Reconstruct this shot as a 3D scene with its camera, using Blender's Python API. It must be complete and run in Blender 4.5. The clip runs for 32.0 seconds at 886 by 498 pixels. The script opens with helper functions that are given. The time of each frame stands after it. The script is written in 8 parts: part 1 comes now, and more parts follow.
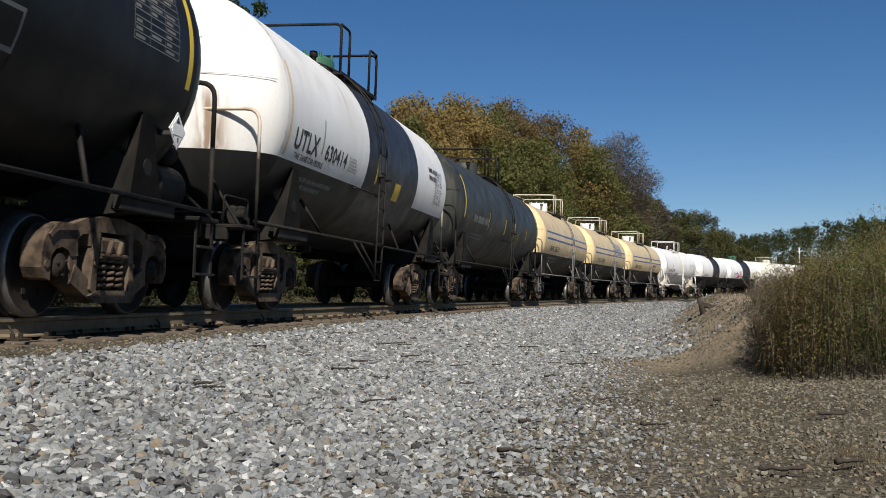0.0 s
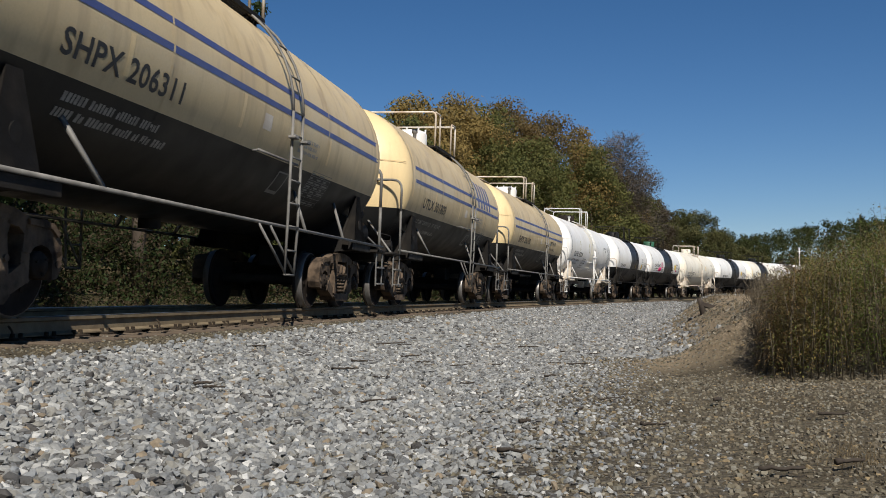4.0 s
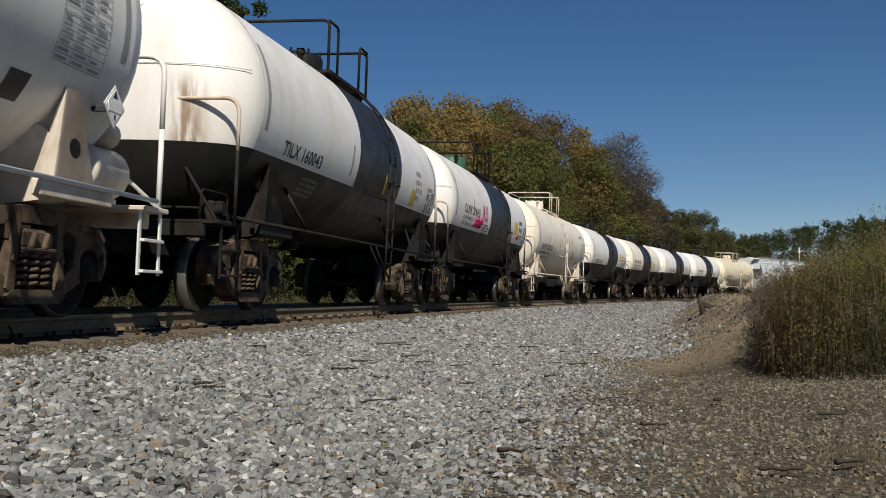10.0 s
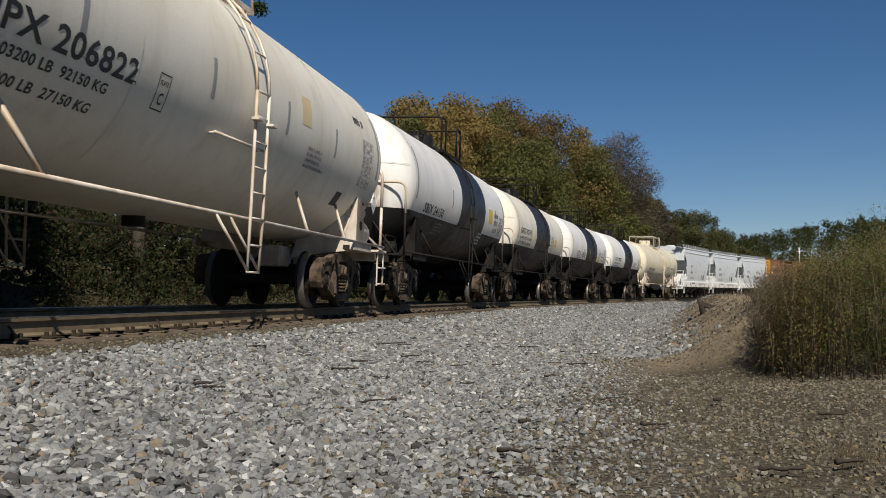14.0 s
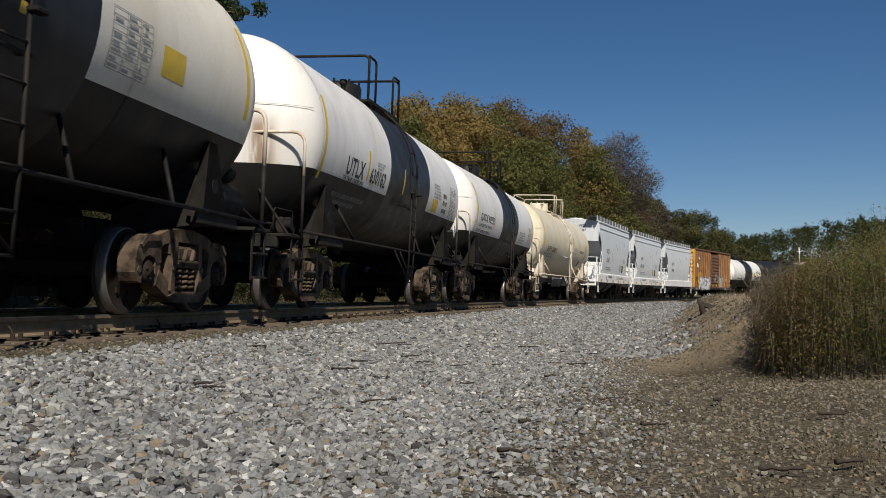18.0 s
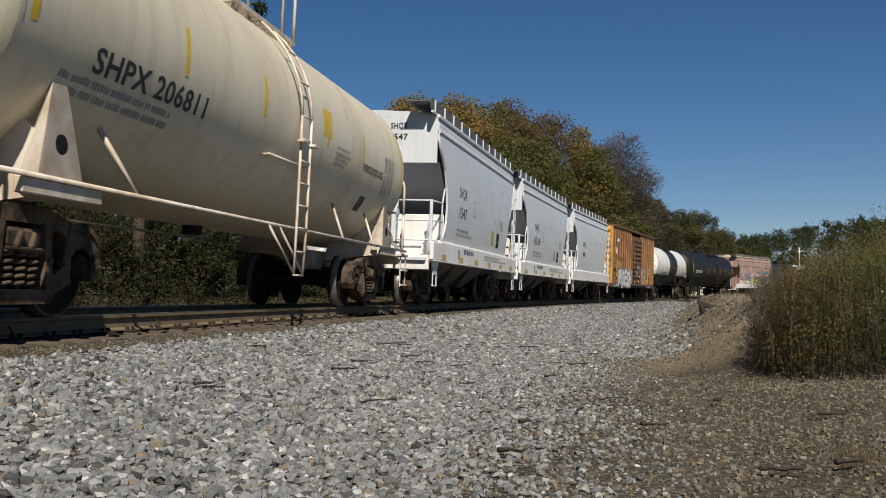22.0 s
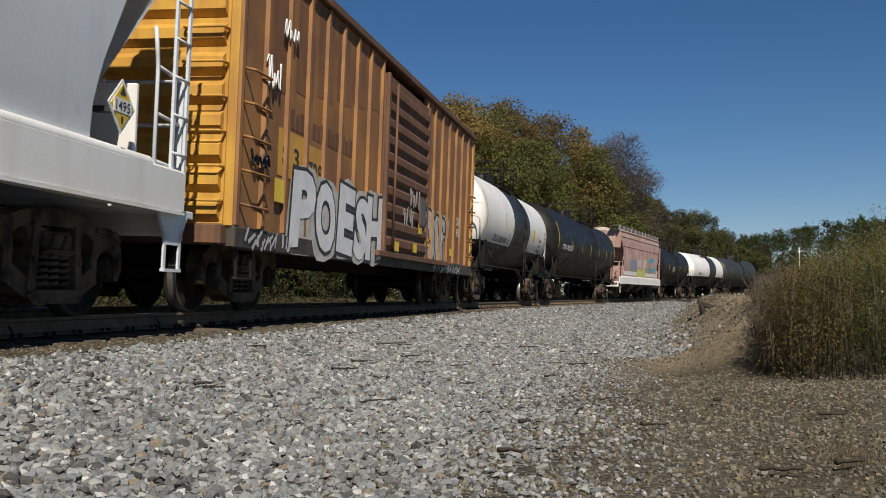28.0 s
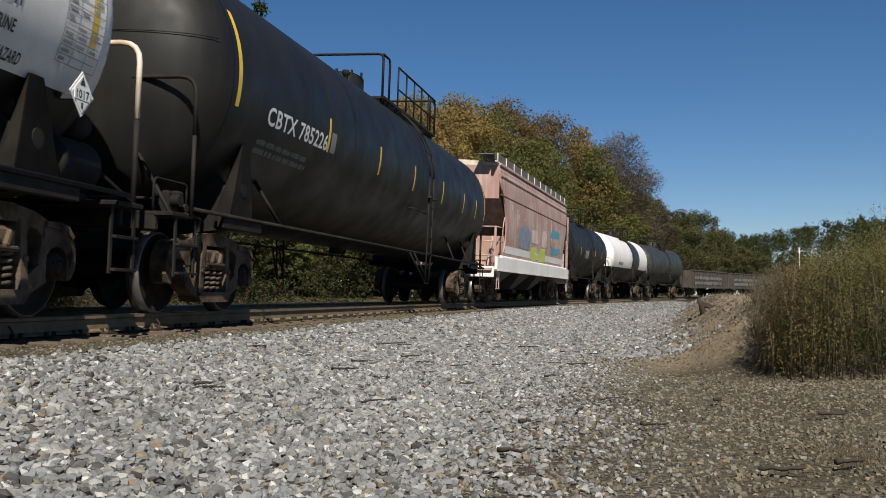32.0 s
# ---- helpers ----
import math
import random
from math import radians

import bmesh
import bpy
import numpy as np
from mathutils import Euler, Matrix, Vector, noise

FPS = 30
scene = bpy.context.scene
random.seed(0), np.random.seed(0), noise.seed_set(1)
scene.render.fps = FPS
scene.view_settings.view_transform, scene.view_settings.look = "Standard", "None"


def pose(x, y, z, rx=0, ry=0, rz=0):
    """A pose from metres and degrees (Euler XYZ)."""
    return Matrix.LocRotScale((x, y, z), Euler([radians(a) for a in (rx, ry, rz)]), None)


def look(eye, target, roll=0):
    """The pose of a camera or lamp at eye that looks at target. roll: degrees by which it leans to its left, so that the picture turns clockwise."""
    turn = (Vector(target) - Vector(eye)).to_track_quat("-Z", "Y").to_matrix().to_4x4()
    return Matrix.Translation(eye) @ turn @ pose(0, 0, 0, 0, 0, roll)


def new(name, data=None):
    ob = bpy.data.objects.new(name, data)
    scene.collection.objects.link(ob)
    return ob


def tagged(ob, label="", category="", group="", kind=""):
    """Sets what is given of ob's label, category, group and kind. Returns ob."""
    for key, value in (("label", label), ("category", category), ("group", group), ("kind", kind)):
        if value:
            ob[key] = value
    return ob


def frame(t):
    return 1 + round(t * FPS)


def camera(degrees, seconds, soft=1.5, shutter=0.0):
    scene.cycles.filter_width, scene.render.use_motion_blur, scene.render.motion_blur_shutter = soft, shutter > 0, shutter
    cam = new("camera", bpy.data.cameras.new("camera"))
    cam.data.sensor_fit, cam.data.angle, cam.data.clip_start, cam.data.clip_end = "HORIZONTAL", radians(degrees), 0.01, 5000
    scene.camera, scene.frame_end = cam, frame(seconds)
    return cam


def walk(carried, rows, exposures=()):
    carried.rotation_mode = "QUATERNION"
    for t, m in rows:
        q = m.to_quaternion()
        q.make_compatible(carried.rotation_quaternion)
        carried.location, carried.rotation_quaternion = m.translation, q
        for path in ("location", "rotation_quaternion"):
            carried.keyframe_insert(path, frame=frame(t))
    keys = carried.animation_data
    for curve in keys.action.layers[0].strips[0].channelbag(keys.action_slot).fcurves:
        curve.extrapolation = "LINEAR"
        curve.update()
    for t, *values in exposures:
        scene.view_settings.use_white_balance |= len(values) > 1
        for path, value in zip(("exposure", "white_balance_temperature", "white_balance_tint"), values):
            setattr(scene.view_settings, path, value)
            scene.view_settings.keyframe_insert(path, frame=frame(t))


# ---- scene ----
# ---------------------------------------------------------------- camera
cam = camera(48.66, 32.0, soft=0.9, shutter=0.06)
EYE = Vector((0.0, 0.0, 0.1065))
STAND = look(EYE, EYE + Vector((0.0, math.cos(0.0516), math.sin(0.0516))), -0.70)
walk(cam, [(0.0, STAND), (32.0, STAND)], exposures=[(0.0, 0.3, 6450, 10), (5.0, 0.16, 6600, 10), (9.0, 0.0, 6750, 10), (26.0, 0.0, 6750, 10), (30.0, 0.2, 6700, 10), (32.0, 0.3, 6700, 10)])

# ---------------------------------------------------------------- world and sun
SUN_AZ = radians(168.5)      # clockwise from +y, towards the sun
SUN_EL = radians(42.0)
world = bpy.data.worlds.new("sky")
scene.world = world
world.use_nodes = True
wn = world.node_tree
wn.nodes.clear()
sky = wn.nodes.new("ShaderNodeTexSky")
sky.sky_type = "NISHITA"
sky.sun_disc = False
sky.sun_elevation, sky.sun_rotation = SUN_EL, SUN_AZ
sky.altitude, sky.air_density, sky.dust_density, sky.ozone_density = 1800.0, 1.0, 0.0, 4.0
bg = wn.nodes.new("ShaderNodeBackground")
bg.inputs["Strength"].default_value = 0.06
wo = wn.nodes.new("ShaderNodeOutputWorld")
hs = wn.nodes.new("ShaderNodeHueSaturation")
hs.inputs["Saturation"].default_value = 1.22
wn.links.new(sky.outputs[0], hs.inputs["Color"])
tint = wn.nodes.new("ShaderNodeMix")
tint.data_type, tint.blend_type = "RGBA", "MULTIPLY"
tint.inputs[0].default_value = 1.0
tint.inputs[7].default_value = (1.05, 0.985, 1.0, 1.0)
wn.links.new(hs.outputs[0], tint.inputs[6])
wn.links.new(tint.outputs[2], bg.inputs[0])
wn.links.new(bg.outputs[0], wo.inputs[0])

sun = new("sun", bpy.data.lights.new("sun", "SUN"))
sun.data.energy, sun.data.angle, sun.data.color = 5.4, radians(0.53), (1.0, 0.945, 0.85)
TO_SUN = Vector((math.sin(SUN_AZ) * math.cos(SUN_EL), math.cos(SUN_AZ) * math.cos(SUN_EL), math.sin(SUN_EL)))
sun.matrix_world = look(TO_SUN * 100.0, (0, 0, 0))
scene.view_settings.exposure = 0.0

# ---------------------------------------------------------------- the railway line
# centre line from abreast of the camera, a widening right-hand curve; metres along it from there
X0, HEAD, CURVE, TIGHTEN, BANK = 5.838, 0.14265, 0.0030, 6.0e-6, 0.0482
_S = np.arange(-60.0, 470.0, 0.25)
_TH = HEAD + CURVE * _S + TIGHTEN * _S * _S / 2
_X = np.concatenate([[0], np.cumsum(0.25 * np.sin((_TH[1:] + _TH[:-1]) / 2))])
_Y = np.concatenate([[0], np.cumsum(0.25 * np.cos((_TH[1:] + _TH[:-1]) / 2))])
_I0 = int(np.searchsorted(_S, 0.0))
_X += -X0 - _X[_I0]
_Y += -_Y[_I0]


def line(s):
    """Place on the centre line and heading."""
    return np.interp(s, _S, _X), np.interp(s, _S, _Y), np.interp(s, _S, _TH)


def beside(s, d, z=0.0):
    """A place d metres to the right of the centre line."""
    x, y, th = line(s)
    return Vector((x + d * math.cos(th), y - d * math.sin(th), z))


def line_sd(x, y):
    """Metres along the line and to the right of it, for arrays."""
    s = np.array(y, float) + 0.0
    for _ in range(14):
        lx, ly, th = line(s)
        s = np.clip(s + 0.8 * ((x - lx) * np.sin(th) + (y - ly) * np.cos(th)), -59, 469)
    lx, ly, th = line(s)
    return s, (x - lx) * np.cos(th) - (y - ly) * np.sin(th)


def on_rails(sa, sb):
    """The pose of a car whose bogies stand at sa and sb, leaning with the banked track."""
    xa, ya, _ = line(sa)
    xb, yb, _ = line(sb)
    th = math.atan2(xb - xa, yb - ya)
    m = Matrix.Translation(((xa + xb) / 2, (ya + yb) / 2, 0.72 * math.sin(BANK)))
    turn = Matrix(((math.sin(th), -math.cos(th), 0), (math.cos(th), math.sin(th), 0), (0, 0, 1))).to_4x4()
    return m @ turn @ Matrix.Rotation(BANK, 4, "X")


def ran(t):
    """Metres run by the train since 16 s; it slows a little."""
    return 8.438 * (t - 16.0) - 0.00816 * (t - 16.0) ** 2


def smooth(a, b, v):
    u = np.clip((v - a) / (b - a), 0, 1)
    return u * u * (3 - 2 * u)


def ground_z(x, y):
    """Height of the ground, for arrays."""
    x, y = np.asarray(x, float), np.asarray(y, float)
    s, d = line_sd(x, y)
    bed = np.interp(d, [-9, -6.5, -3.6, -1.75, -1.45, 0.7, 1.3, 1.75, 2.0, 4.3, 6.0], [-0.55, -0.62, -0.55, -0.18, -0.145, -0.212, -0.24, -0.258, -0.285, -0.66, -0.70])
    bank = smooth(6.3, 8.1, d) * smooth(9.3, 12.0, y) * 0.78
    far = smooth(40, 400, np.hypot(x, y)) * 1.0
    back = smooth(-8.5, -13.0, d) * 0.9 * smooth(8, 14, y)
    back = back + smooth(-15.0, -24.0, d) * smooth(6, 12, y) * smooth(75, 60, s) * 3.2
    lumps = 0.035 * np.sin(x * 1.3 + 0.7 * y) * np.sin(y * 0.9 - 0.4 * x) * smooth(4.0, 6.0, np.abs(d))
    lumps = lumps + 0.05 * np.sin(x * 2.7 + 1.1) * np.sin(y * 2.1 + x) * bank
    return bed + bank + back + lumps - far * 0.3


# ---------------------------------------------------------------- mesh building
class Build:
    """Gathers vertices and faces of one mesh; each face has a material slot."""

    def __init__(self):
        self.v, self.f, self.m, self.sm = [], [], [], []

    def add(self, verts, faces, slot=0, round_=False):
        n = len(self.v)
        self.v.extend(tuple(p) for p in verts)
        for f in faces:
            self.f.append(tuple(i + n for i in f))
            self.m.append(slot)
            self.sm.append(round_)
        return self

    def box(self, c, size, turn=None, slot=0, chamfer=0.0):
        hx, hy, hz = size[0] / 2, size[1] / 2, size[2] / 2
        k = min(chamfer, hx * 0.45, hy * 0.45, hz * 0.45)
        m = Matrix.Translation(c) @ (turn.to_4x4() if turn else Matrix.Identity(4))
        if k <= 0:
            vs = [m @ Vector((sx * hx, sy * hy, sz * hz)) for sx in (-1, 1) for sy in (-1, 1) for sz in (-1, 1)]
            fs = [(0, 1, 3, 2), (4, 6, 7, 5), (0, 4, 5, 1), (2, 3, 7, 6), (0, 2, 6, 4), (1, 5, 7, 3)]
            return self.add(vs, fs, slot)
        vs, idx = [], {}
        for sx in (-1, 1):
            for sy in (-1, 1):
                for sz in (-1, 1):
                    for a in range(3):
                        q = [hx - k, hy - k, hz - k]
                        q[a] = (hx, hy, hz)[a]
                        idx[sx, sy, sz, a] = len(vs)
                        vs.append(m @ Vector((sx * q[0], sy * q[1], sz * q[2])))
        fs = []
        for a in range(3):
            b, c2 = (a + 1) % 3, (a + 2) % 3
            for sa in (-1, 1):
                q = []
                for sb, sc in ((-1, -1), (1, -1), (1, 1), (-1, 1)):
                    sg = [0, 0, 0]
                    sg[a], sg[b], sg[c2] = sa, sb, sc
                    q.append(idx[(*sg, a)])
                fs.append(tuple(q if sa > 0 else q[::-1]))
            for sb in (-1, 1):
                for sc in (-1, 1):
                    q = []
                    for sa, ax in ((-1, b), (1, b), (1, c2), (-1, c2)):
                        sg = [0, 0, 0]
                        sg[a], sg[b], sg[c2] = sa, sb, sc
                        q.append(idx[(*sg, ax)])
                    fs.append(tuple(q if sb * sc < 0 else q[::-1]))
        for sx in (-1, 1):
            for sy in (-1, 1):
                for sz in (-1, 1):
                    q = [idx[sx, sy, sz, a] for a in range(3)]
                    fs.append(tuple(q if sx * sy * sz > 0 else q[::-1]))
        return self.add(vs, fs, slot)

    def tube(self, pts, r, seg=8, slot=0, closed=False):
        pts = [Vector(p) for p in pts]
        rings, n = [], len(pts)
        last = None
        vs = []
        for i, p in enumerate(pts):
            a = pts[max(i - 1, 0)] if not closed else pts[i - 1]
            b = pts[min(i + 1, n - 1)] if not closed else pts[(i + 1) % n]
            d = (b - a).normalized()
            if last is None:
                u = d.cross(Vector((0, 0, 1)) if abs(d.z) < 0.9 else Vector((1, 0, 0))).normalized()
            else:
                u = (last - d * last.dot(d)).normalized()
            last = u
            w = d.cross(u)
            rr = r[i] if isinstance(r, (list, tuple)) else r
            vs += [p + rr * (math.cos(2 * math.pi * k / seg) * u + math.sin(2 * math.pi * k / seg) * w) for k in range(seg)]
        fs = []
        for i in range(n if closed else n - 1):
            j = (i + 1) % n
            for k in range(seg):
                k2 = (k + 1) % seg
                fs.append((i * seg + k, i * seg + k2, j * seg + k2, j * seg + k))
        if not closed:
            fs.append(tuple(range(seg))[::-1])
            fs.append(tuple((n - 1) * seg + k for k in range(seg)))
        return self.add(vs, fs, slot, True)

    def cyl(self, a, b, r, seg=16, slot=0):
        a, b = Vector(a), Vector(b)
        d = (b - a).normalized()
        u = d.cross(Vector((0, 0, 1)) if abs(d.z) < 0.9 else Vector((1, 0, 0))).normalized()
        w = d.cross(u)
        ring = [math.cos(2 * math.pi * k / seg) * u + math.sin(2 * math.pi * k / seg) * w for k in range(seg)]
        self.add([a + r * q for q in ring] + [b + r * q for q in ring],
                 [(k, (k + 1) % seg, seg + (k + 1) % seg, seg + k) for k in range(seg)], slot, True)
        self.add([a + r * q for q in ring], [tuple(range(seg))[::-1]], slot)
        self.add([b + r * q for q in ring], [tuple(range(seg))], slot)
        return self

    def lathe(self, prof, seg=24, slot=0, axis="Y", at=(0, 0, 0)):
        """Turns (radius, along) pairs round an axis."""
        vs, fs, n = [], [], len(prof)
        for k in range(seg):
            c, s = math.cos(2 * math.pi * k / seg), math.sin(2 * math.pi * k / seg)
            for r, h in prof:
                p = {"Y": (r * c, h, r * s), "X": (h, r * s, r * c), "Z": (r * c, r * s, h)}[axis]
                vs.append((p[0] + at[0], p[1] + at[1], p[2] + at[2]))
        for k in range(seg):
            k2 = (k + 1) % seg
            for i in range(n - 1):
                q = (k * n + i, k * n + i + 1, k2 * n + i + 1, k2 * n + i)
                fs.append(q if axis == "Y" else q[::-1])
        return self.add(vs, fs, slot, True)

    def prism(self, poly, y0, y1, slot=0):
        """A polygon in x and z, from y0 to y1."""
        n = len(poly)
        vs = [(x, y0, z) for x, z in poly] + [(x, y1, z) for x, z in poly]
        fs = [tuple(range(n)), tuple(range(n, 2 * n))[::-1]]
        fs += [(i, n + i, n + (i + 1) % n, (i + 1) % n) for i in range(n)]
        return self.add(vs, fs, slot)

    def mesh(self, name, mats):
        me = bpy.data.meshes.new(name)
        me.from_pydata(self.v, [], self.f)
        for mt in mats if isinstance(mats, (list, tuple)) else [mats]:
            me.materials.append(mt)
        me.polygons.foreach_set("material_index", self.m)
        me.polygons.foreach_set("use_smooth", self.sm)
        me.update()
        return me


def part(name, made, mats, parent, label="", at=None, kind=""):
    """Links a mesh as one object under a thing or under a part. made: a Build, or a mesh to share."""
    me = made if isinstance(made, bpy.types.Mesh) else made.mesh(name, mats)
    ob = new(name, me)
    ob.parent = parent
    if at is not None:
        ob.matrix_basis = at if isinstance(at, Matrix) else Matrix.Translation(at)
    return tagged(ob, label, kind=kind)


def thing(name, label, category, group="", m=None):
    ob = new(name)
    ob.empty_display_size = 0.3
    if m is not None:
        ob.matrix_basis = m
    return tagged(ob, label, category, group)


def rounded(pts, r=0.12, n=4):
    """A polyline with its inner corners rounded."""
    pts = [Vector(p) for p in pts]
    out = [pts[0]]
    for a, b, c in zip(pts, pts[1:], pts[2:]):
        k = min(r, (a - b).length * 0.45, (c - b).length * 0.45)
        p, q = b + (a - b).normalized() * k, b + (c - b).normalized() * k
        out += [(1 - u) ** 2 * p + 2 * u * (1 - u) * b + u * u * q for u in (i / n for i in range(n + 1))]
    return out + [pts[-1]]


# ---------------------------------------------------------------- materials
def mat(name, colour, rough=0.6, metal=0.0, second=None, scale=3.0, mix=0.5, bump=0.0, bump_scale=40.0, streak=None,
        streak_amount=0.5, fine=None, spec=0.5, lo=0.42, hi=0.62, stretch=(1.0, 1.0, 0.12)):
    """A worn surface: two colours mixed by a coarse noise, streaks that run down, fine grain and relief."""
    m = bpy.data.materials.new(name)
    m.use_nodes = True
    nt = m.node_tree
    b = nt.nodes["Principled BSDF"]
    b.inputs["Roughness"].default_value, b.inputs["Metallic"].default_value = rough, metal
    b.inputs["Specular IOR Level"].default_value = spec
    co = nt.nodes.new("ShaderNodeTexCoord")

    def noise_fac(sc, detail=5.0, vec=None, low=lo, high=hi):
        n = nt.nodes.new("ShaderNodeTexNoise")
        n.inputs["Scale"].default_value, n.inputs["Detail"].default_value = sc, detail
        nt.links.new(vec if vec else co.outputs["Object"], n.inputs["Vector"])
        r = nt.nodes.new("ShaderNodeMapRange")
        r.inputs[1].default_value, r.inputs[2].default_value = low, high
        nt.links.new(n.outputs["Fac"], r.inputs[0])
        return r.outputs[0]

    def mixed(a, bcol, fac, amount):
        x = nt.nodes.new("ShaderNodeMix")
        x.data_type = "RGBA"
        mul = nt.nodes.new("ShaderNodeMath")
        mul.operation = "MULTIPLY"
        nt.links.new(fac, mul.inputs[0])
        mul.inputs[1].default_value = amount
        nt.links.new(mul.outputs[0], x.inputs[0])
        if isinstance(a, tuple):
            x.inputs[6].default_value = (*a, 1)
        else:
            nt.links.new(a, x.inputs[6])
        x.inputs[7].default_value = (*bcol, 1)
        return x.outputs[2]

    cur = tuple(colour)
    if second:
        cur = mixed(cur, tuple(second), noise_fac(scale), mix)
    if streak:
        mp = nt.nodes.new("ShaderNodeMapping")
        mp.inputs["Scale"].default_value = stretch
        nt.links.new(co.outputs["Object"], mp.inputs[0])
        cur = mixed(cur, tuple(streak), noise_fac(4.5, 6.0, mp.outputs[0], 0.5, 0.72), streak_amount)
    fine_col = fine if fine else tuple(c * 0.75 for c in colour)
    cur = mixed(cur, fine_col, noise_fac(bump_scale, 4.0, None, 0.4, 0.75), 0.35)
    nt.links.new(cur, b.inputs["Base Color"])
    rr = noise_fac(scale * 2.2, 4.0, None, 0.25, 0.8)
    ro = nt.nodes.new("ShaderNodeMapRange")
    ro.inputs[3].default_value, ro.inputs[4].default_value = max(rough - 0.12, 0.05), min(rough + 0.15, 1.0)
    nt.links.new(rr, ro.inputs[0])
    nt.links.new(ro.outputs[0], b.inputs["Roughness"])
    if bump:
        bp = nt.nodes.new("ShaderNodeBump")
        bp.inputs["Strength"].default_value, bp.inputs["Distance"].default_value = 1.0, bump
        n = nt.nodes.new("ShaderNodeTexNoise")
        n.inputs["Scale"].default_value, n.inputs["Detail"].default_value = bump_scale, 6.0
        nt.links.new(co.outputs["Object"], n.inputs["Vector"])
        nt.links.new(n.outputs["Fac"], bp.inputs["Height"])
        nt.links.new(bp.outputs[0], b.inputs["Normal"])
    return m


def leaf_mat(name, tones, rough=0.7, spec=0.2):
    """Foliage whose tone changes from leaf to leaf; light comes partly through."""
    m = bpy.data.materials.new(name)
    m.use_nodes = True
    nt = m.node_tree
    b = nt.nodes["Principled BSDF"]
    b.inputs["Roughness"].default_value = rough
    b.inputs["Specular IOR Level"].default_value = spec
    g = nt.nodes.new("ShaderNodeNewGeometry")
    r = nt.nodes.new("ShaderNodeValToRGB")
    r.color_ramp.elements[0].color, r.color_ramp.elements[1].color = (*tones[0], 1), (*tones[-1], 1)
    for i, c in enumerate(tones[1:-1]):
        e = r.color_ramp.elements.new((i + 1) / (len(tones) - 1))
        e.color = (*c, 1)
    n = nt.nodes.new("ShaderNodeTexNoise")
    n.inputs["Scale"].default_value = 0.35
    co = nt.nodes.new("ShaderNodeTexCoord")
    nt.links.new(co.outputs["Object"], n.inputs["Vector"])
    add = nt.nodes.new("ShaderNodeMath")
    add.operation = "MULTIPLY_ADD"
    nt.links.new(g.outputs["Random Per Island"], add.inputs[0])
    add.inputs[1].default_value = 0.55
    sub = nt.nodes.new("ShaderNodeMapRange")
    sub.inputs[1].default_value, sub.inputs[2].default_value, sub.inputs[3].default_value, sub.inputs[4].default_value = 0.35, 0.65, 0.0, 0.45
    nt.links.new(n.outputs["Fac"], sub.inputs[0])
    nt.links.new(sub.outputs[0], add.inputs[2])
    nt.links.new(add.outputs[0], r.inputs[0])
    nt.links.new(r.outputs[0], b.inputs["Base Color"])
    tr = nt.nodes.new("ShaderNodeBsdfTranslucent")
    nt.links.new(r.outputs[0], tr.inputs[0])
    ms = nt.nodes.new("ShaderNodeMixShader")
    ms.inputs[0].default_value = 0.45
    nt.links.new(b.outputs[0], ms.inputs[1])
    nt.links.new(tr.outputs[0], ms.inputs[2])
    nt.links.new(ms.outputs[0], nt.nodes["Material Output"].inputs[0])
    return m


GRIME = (0.16, 0.12, 0.085)
M_WHITE = mat("white_paint", (0.78, 0.77, 0.75), 0.4, second=(0.66, 0.63, 0.58), scale=0.8, mix=0.5, streak=(0.42, 0.34, 0.25), streak_amount=0.22)
M_CREAM = mat("cream_paint", (0.76, 0.72, 0.63), 0.45, second=(0.66, 0.6, 0.48), scale=0.7, mix=0.6, streak=(0.4, 0.3, 0.19), streak_amount=0.25)
M_YCREAM = mat("yellowed_cream_paint", (0.7, 0.64, 0.49), 0.45, second=(0.61, 0.53, 0.38), scale=0.6, mix=0.6, streak=(0.38, 0.27, 0.15), streak_amount=0.32)
M_TAN = mat("tan_paint", (0.58, 0.46, 0.27), 0.42, second=(0.5, 0.38, 0.21), scale=0.7, mix=0.6, streak=(0.22, 0.15, 0.09), streak_amount=0.45)
M_TANHEAD = mat("pale_tan_paint", (0.72, 0.56, 0.31), 0.42, second=(0.62, 0.46, 0.24), scale=0.6, mix=0.5, streak=(0.3, 0.2, 0.1), streak_amount=0.3)
M_BLACK = mat("black_paint", (0.011, 0.0115, 0.012), 0.48, second=(0.017, 0.016, 0.0145), scale=0.9, mix=0.7, streak=(0.034, 0.03, 0.024), streak_amount=0.3, spec=0.2)
M_BAND = mat("faded_black_paint", (0.02, 0.0205, 0.024), 0.45, second=(0.032, 0.032, 0.033), scale=1.5, mix=0.6, streak=(0.06, 0.055, 0.047), streak_amount=0.22, spec=0.3)
M_GREY = mat("dark_grey_paint", (0.024, 0.028, 0.027), 0.5, second=(0.034, 0.036, 0.033), scale=0.8, mix=0.7, streak=(0.12, 0.1, 0.07), streak_amount=0.4, spec=0.3)
M_LIGHT = mat("pale_grey_paint", (0.62, 0.65, 0.675), 0.36, second=(0.57, 0.59, 0.605), scale=0.7, mix=0.6, streak=(0.42, 0.41, 0.38), streak_amount=0.3)
# plain grey on boards, mesh and plate; on the bays a painted shade
M_DIM = mat("dim_grey_paint_and_bay_shade", (0.1, 0.1, 0.1), 0.6, second=(0.07, 0.07, 0.07), scale=2.0)
M_FRAME = mat("grimy_black_steel", (0.014, 0.013, 0.0125), 0.7, second=(0.03, 0.026, 0.022), scale=3.0, mix=0.7, bump=0.002, spec=0.12)
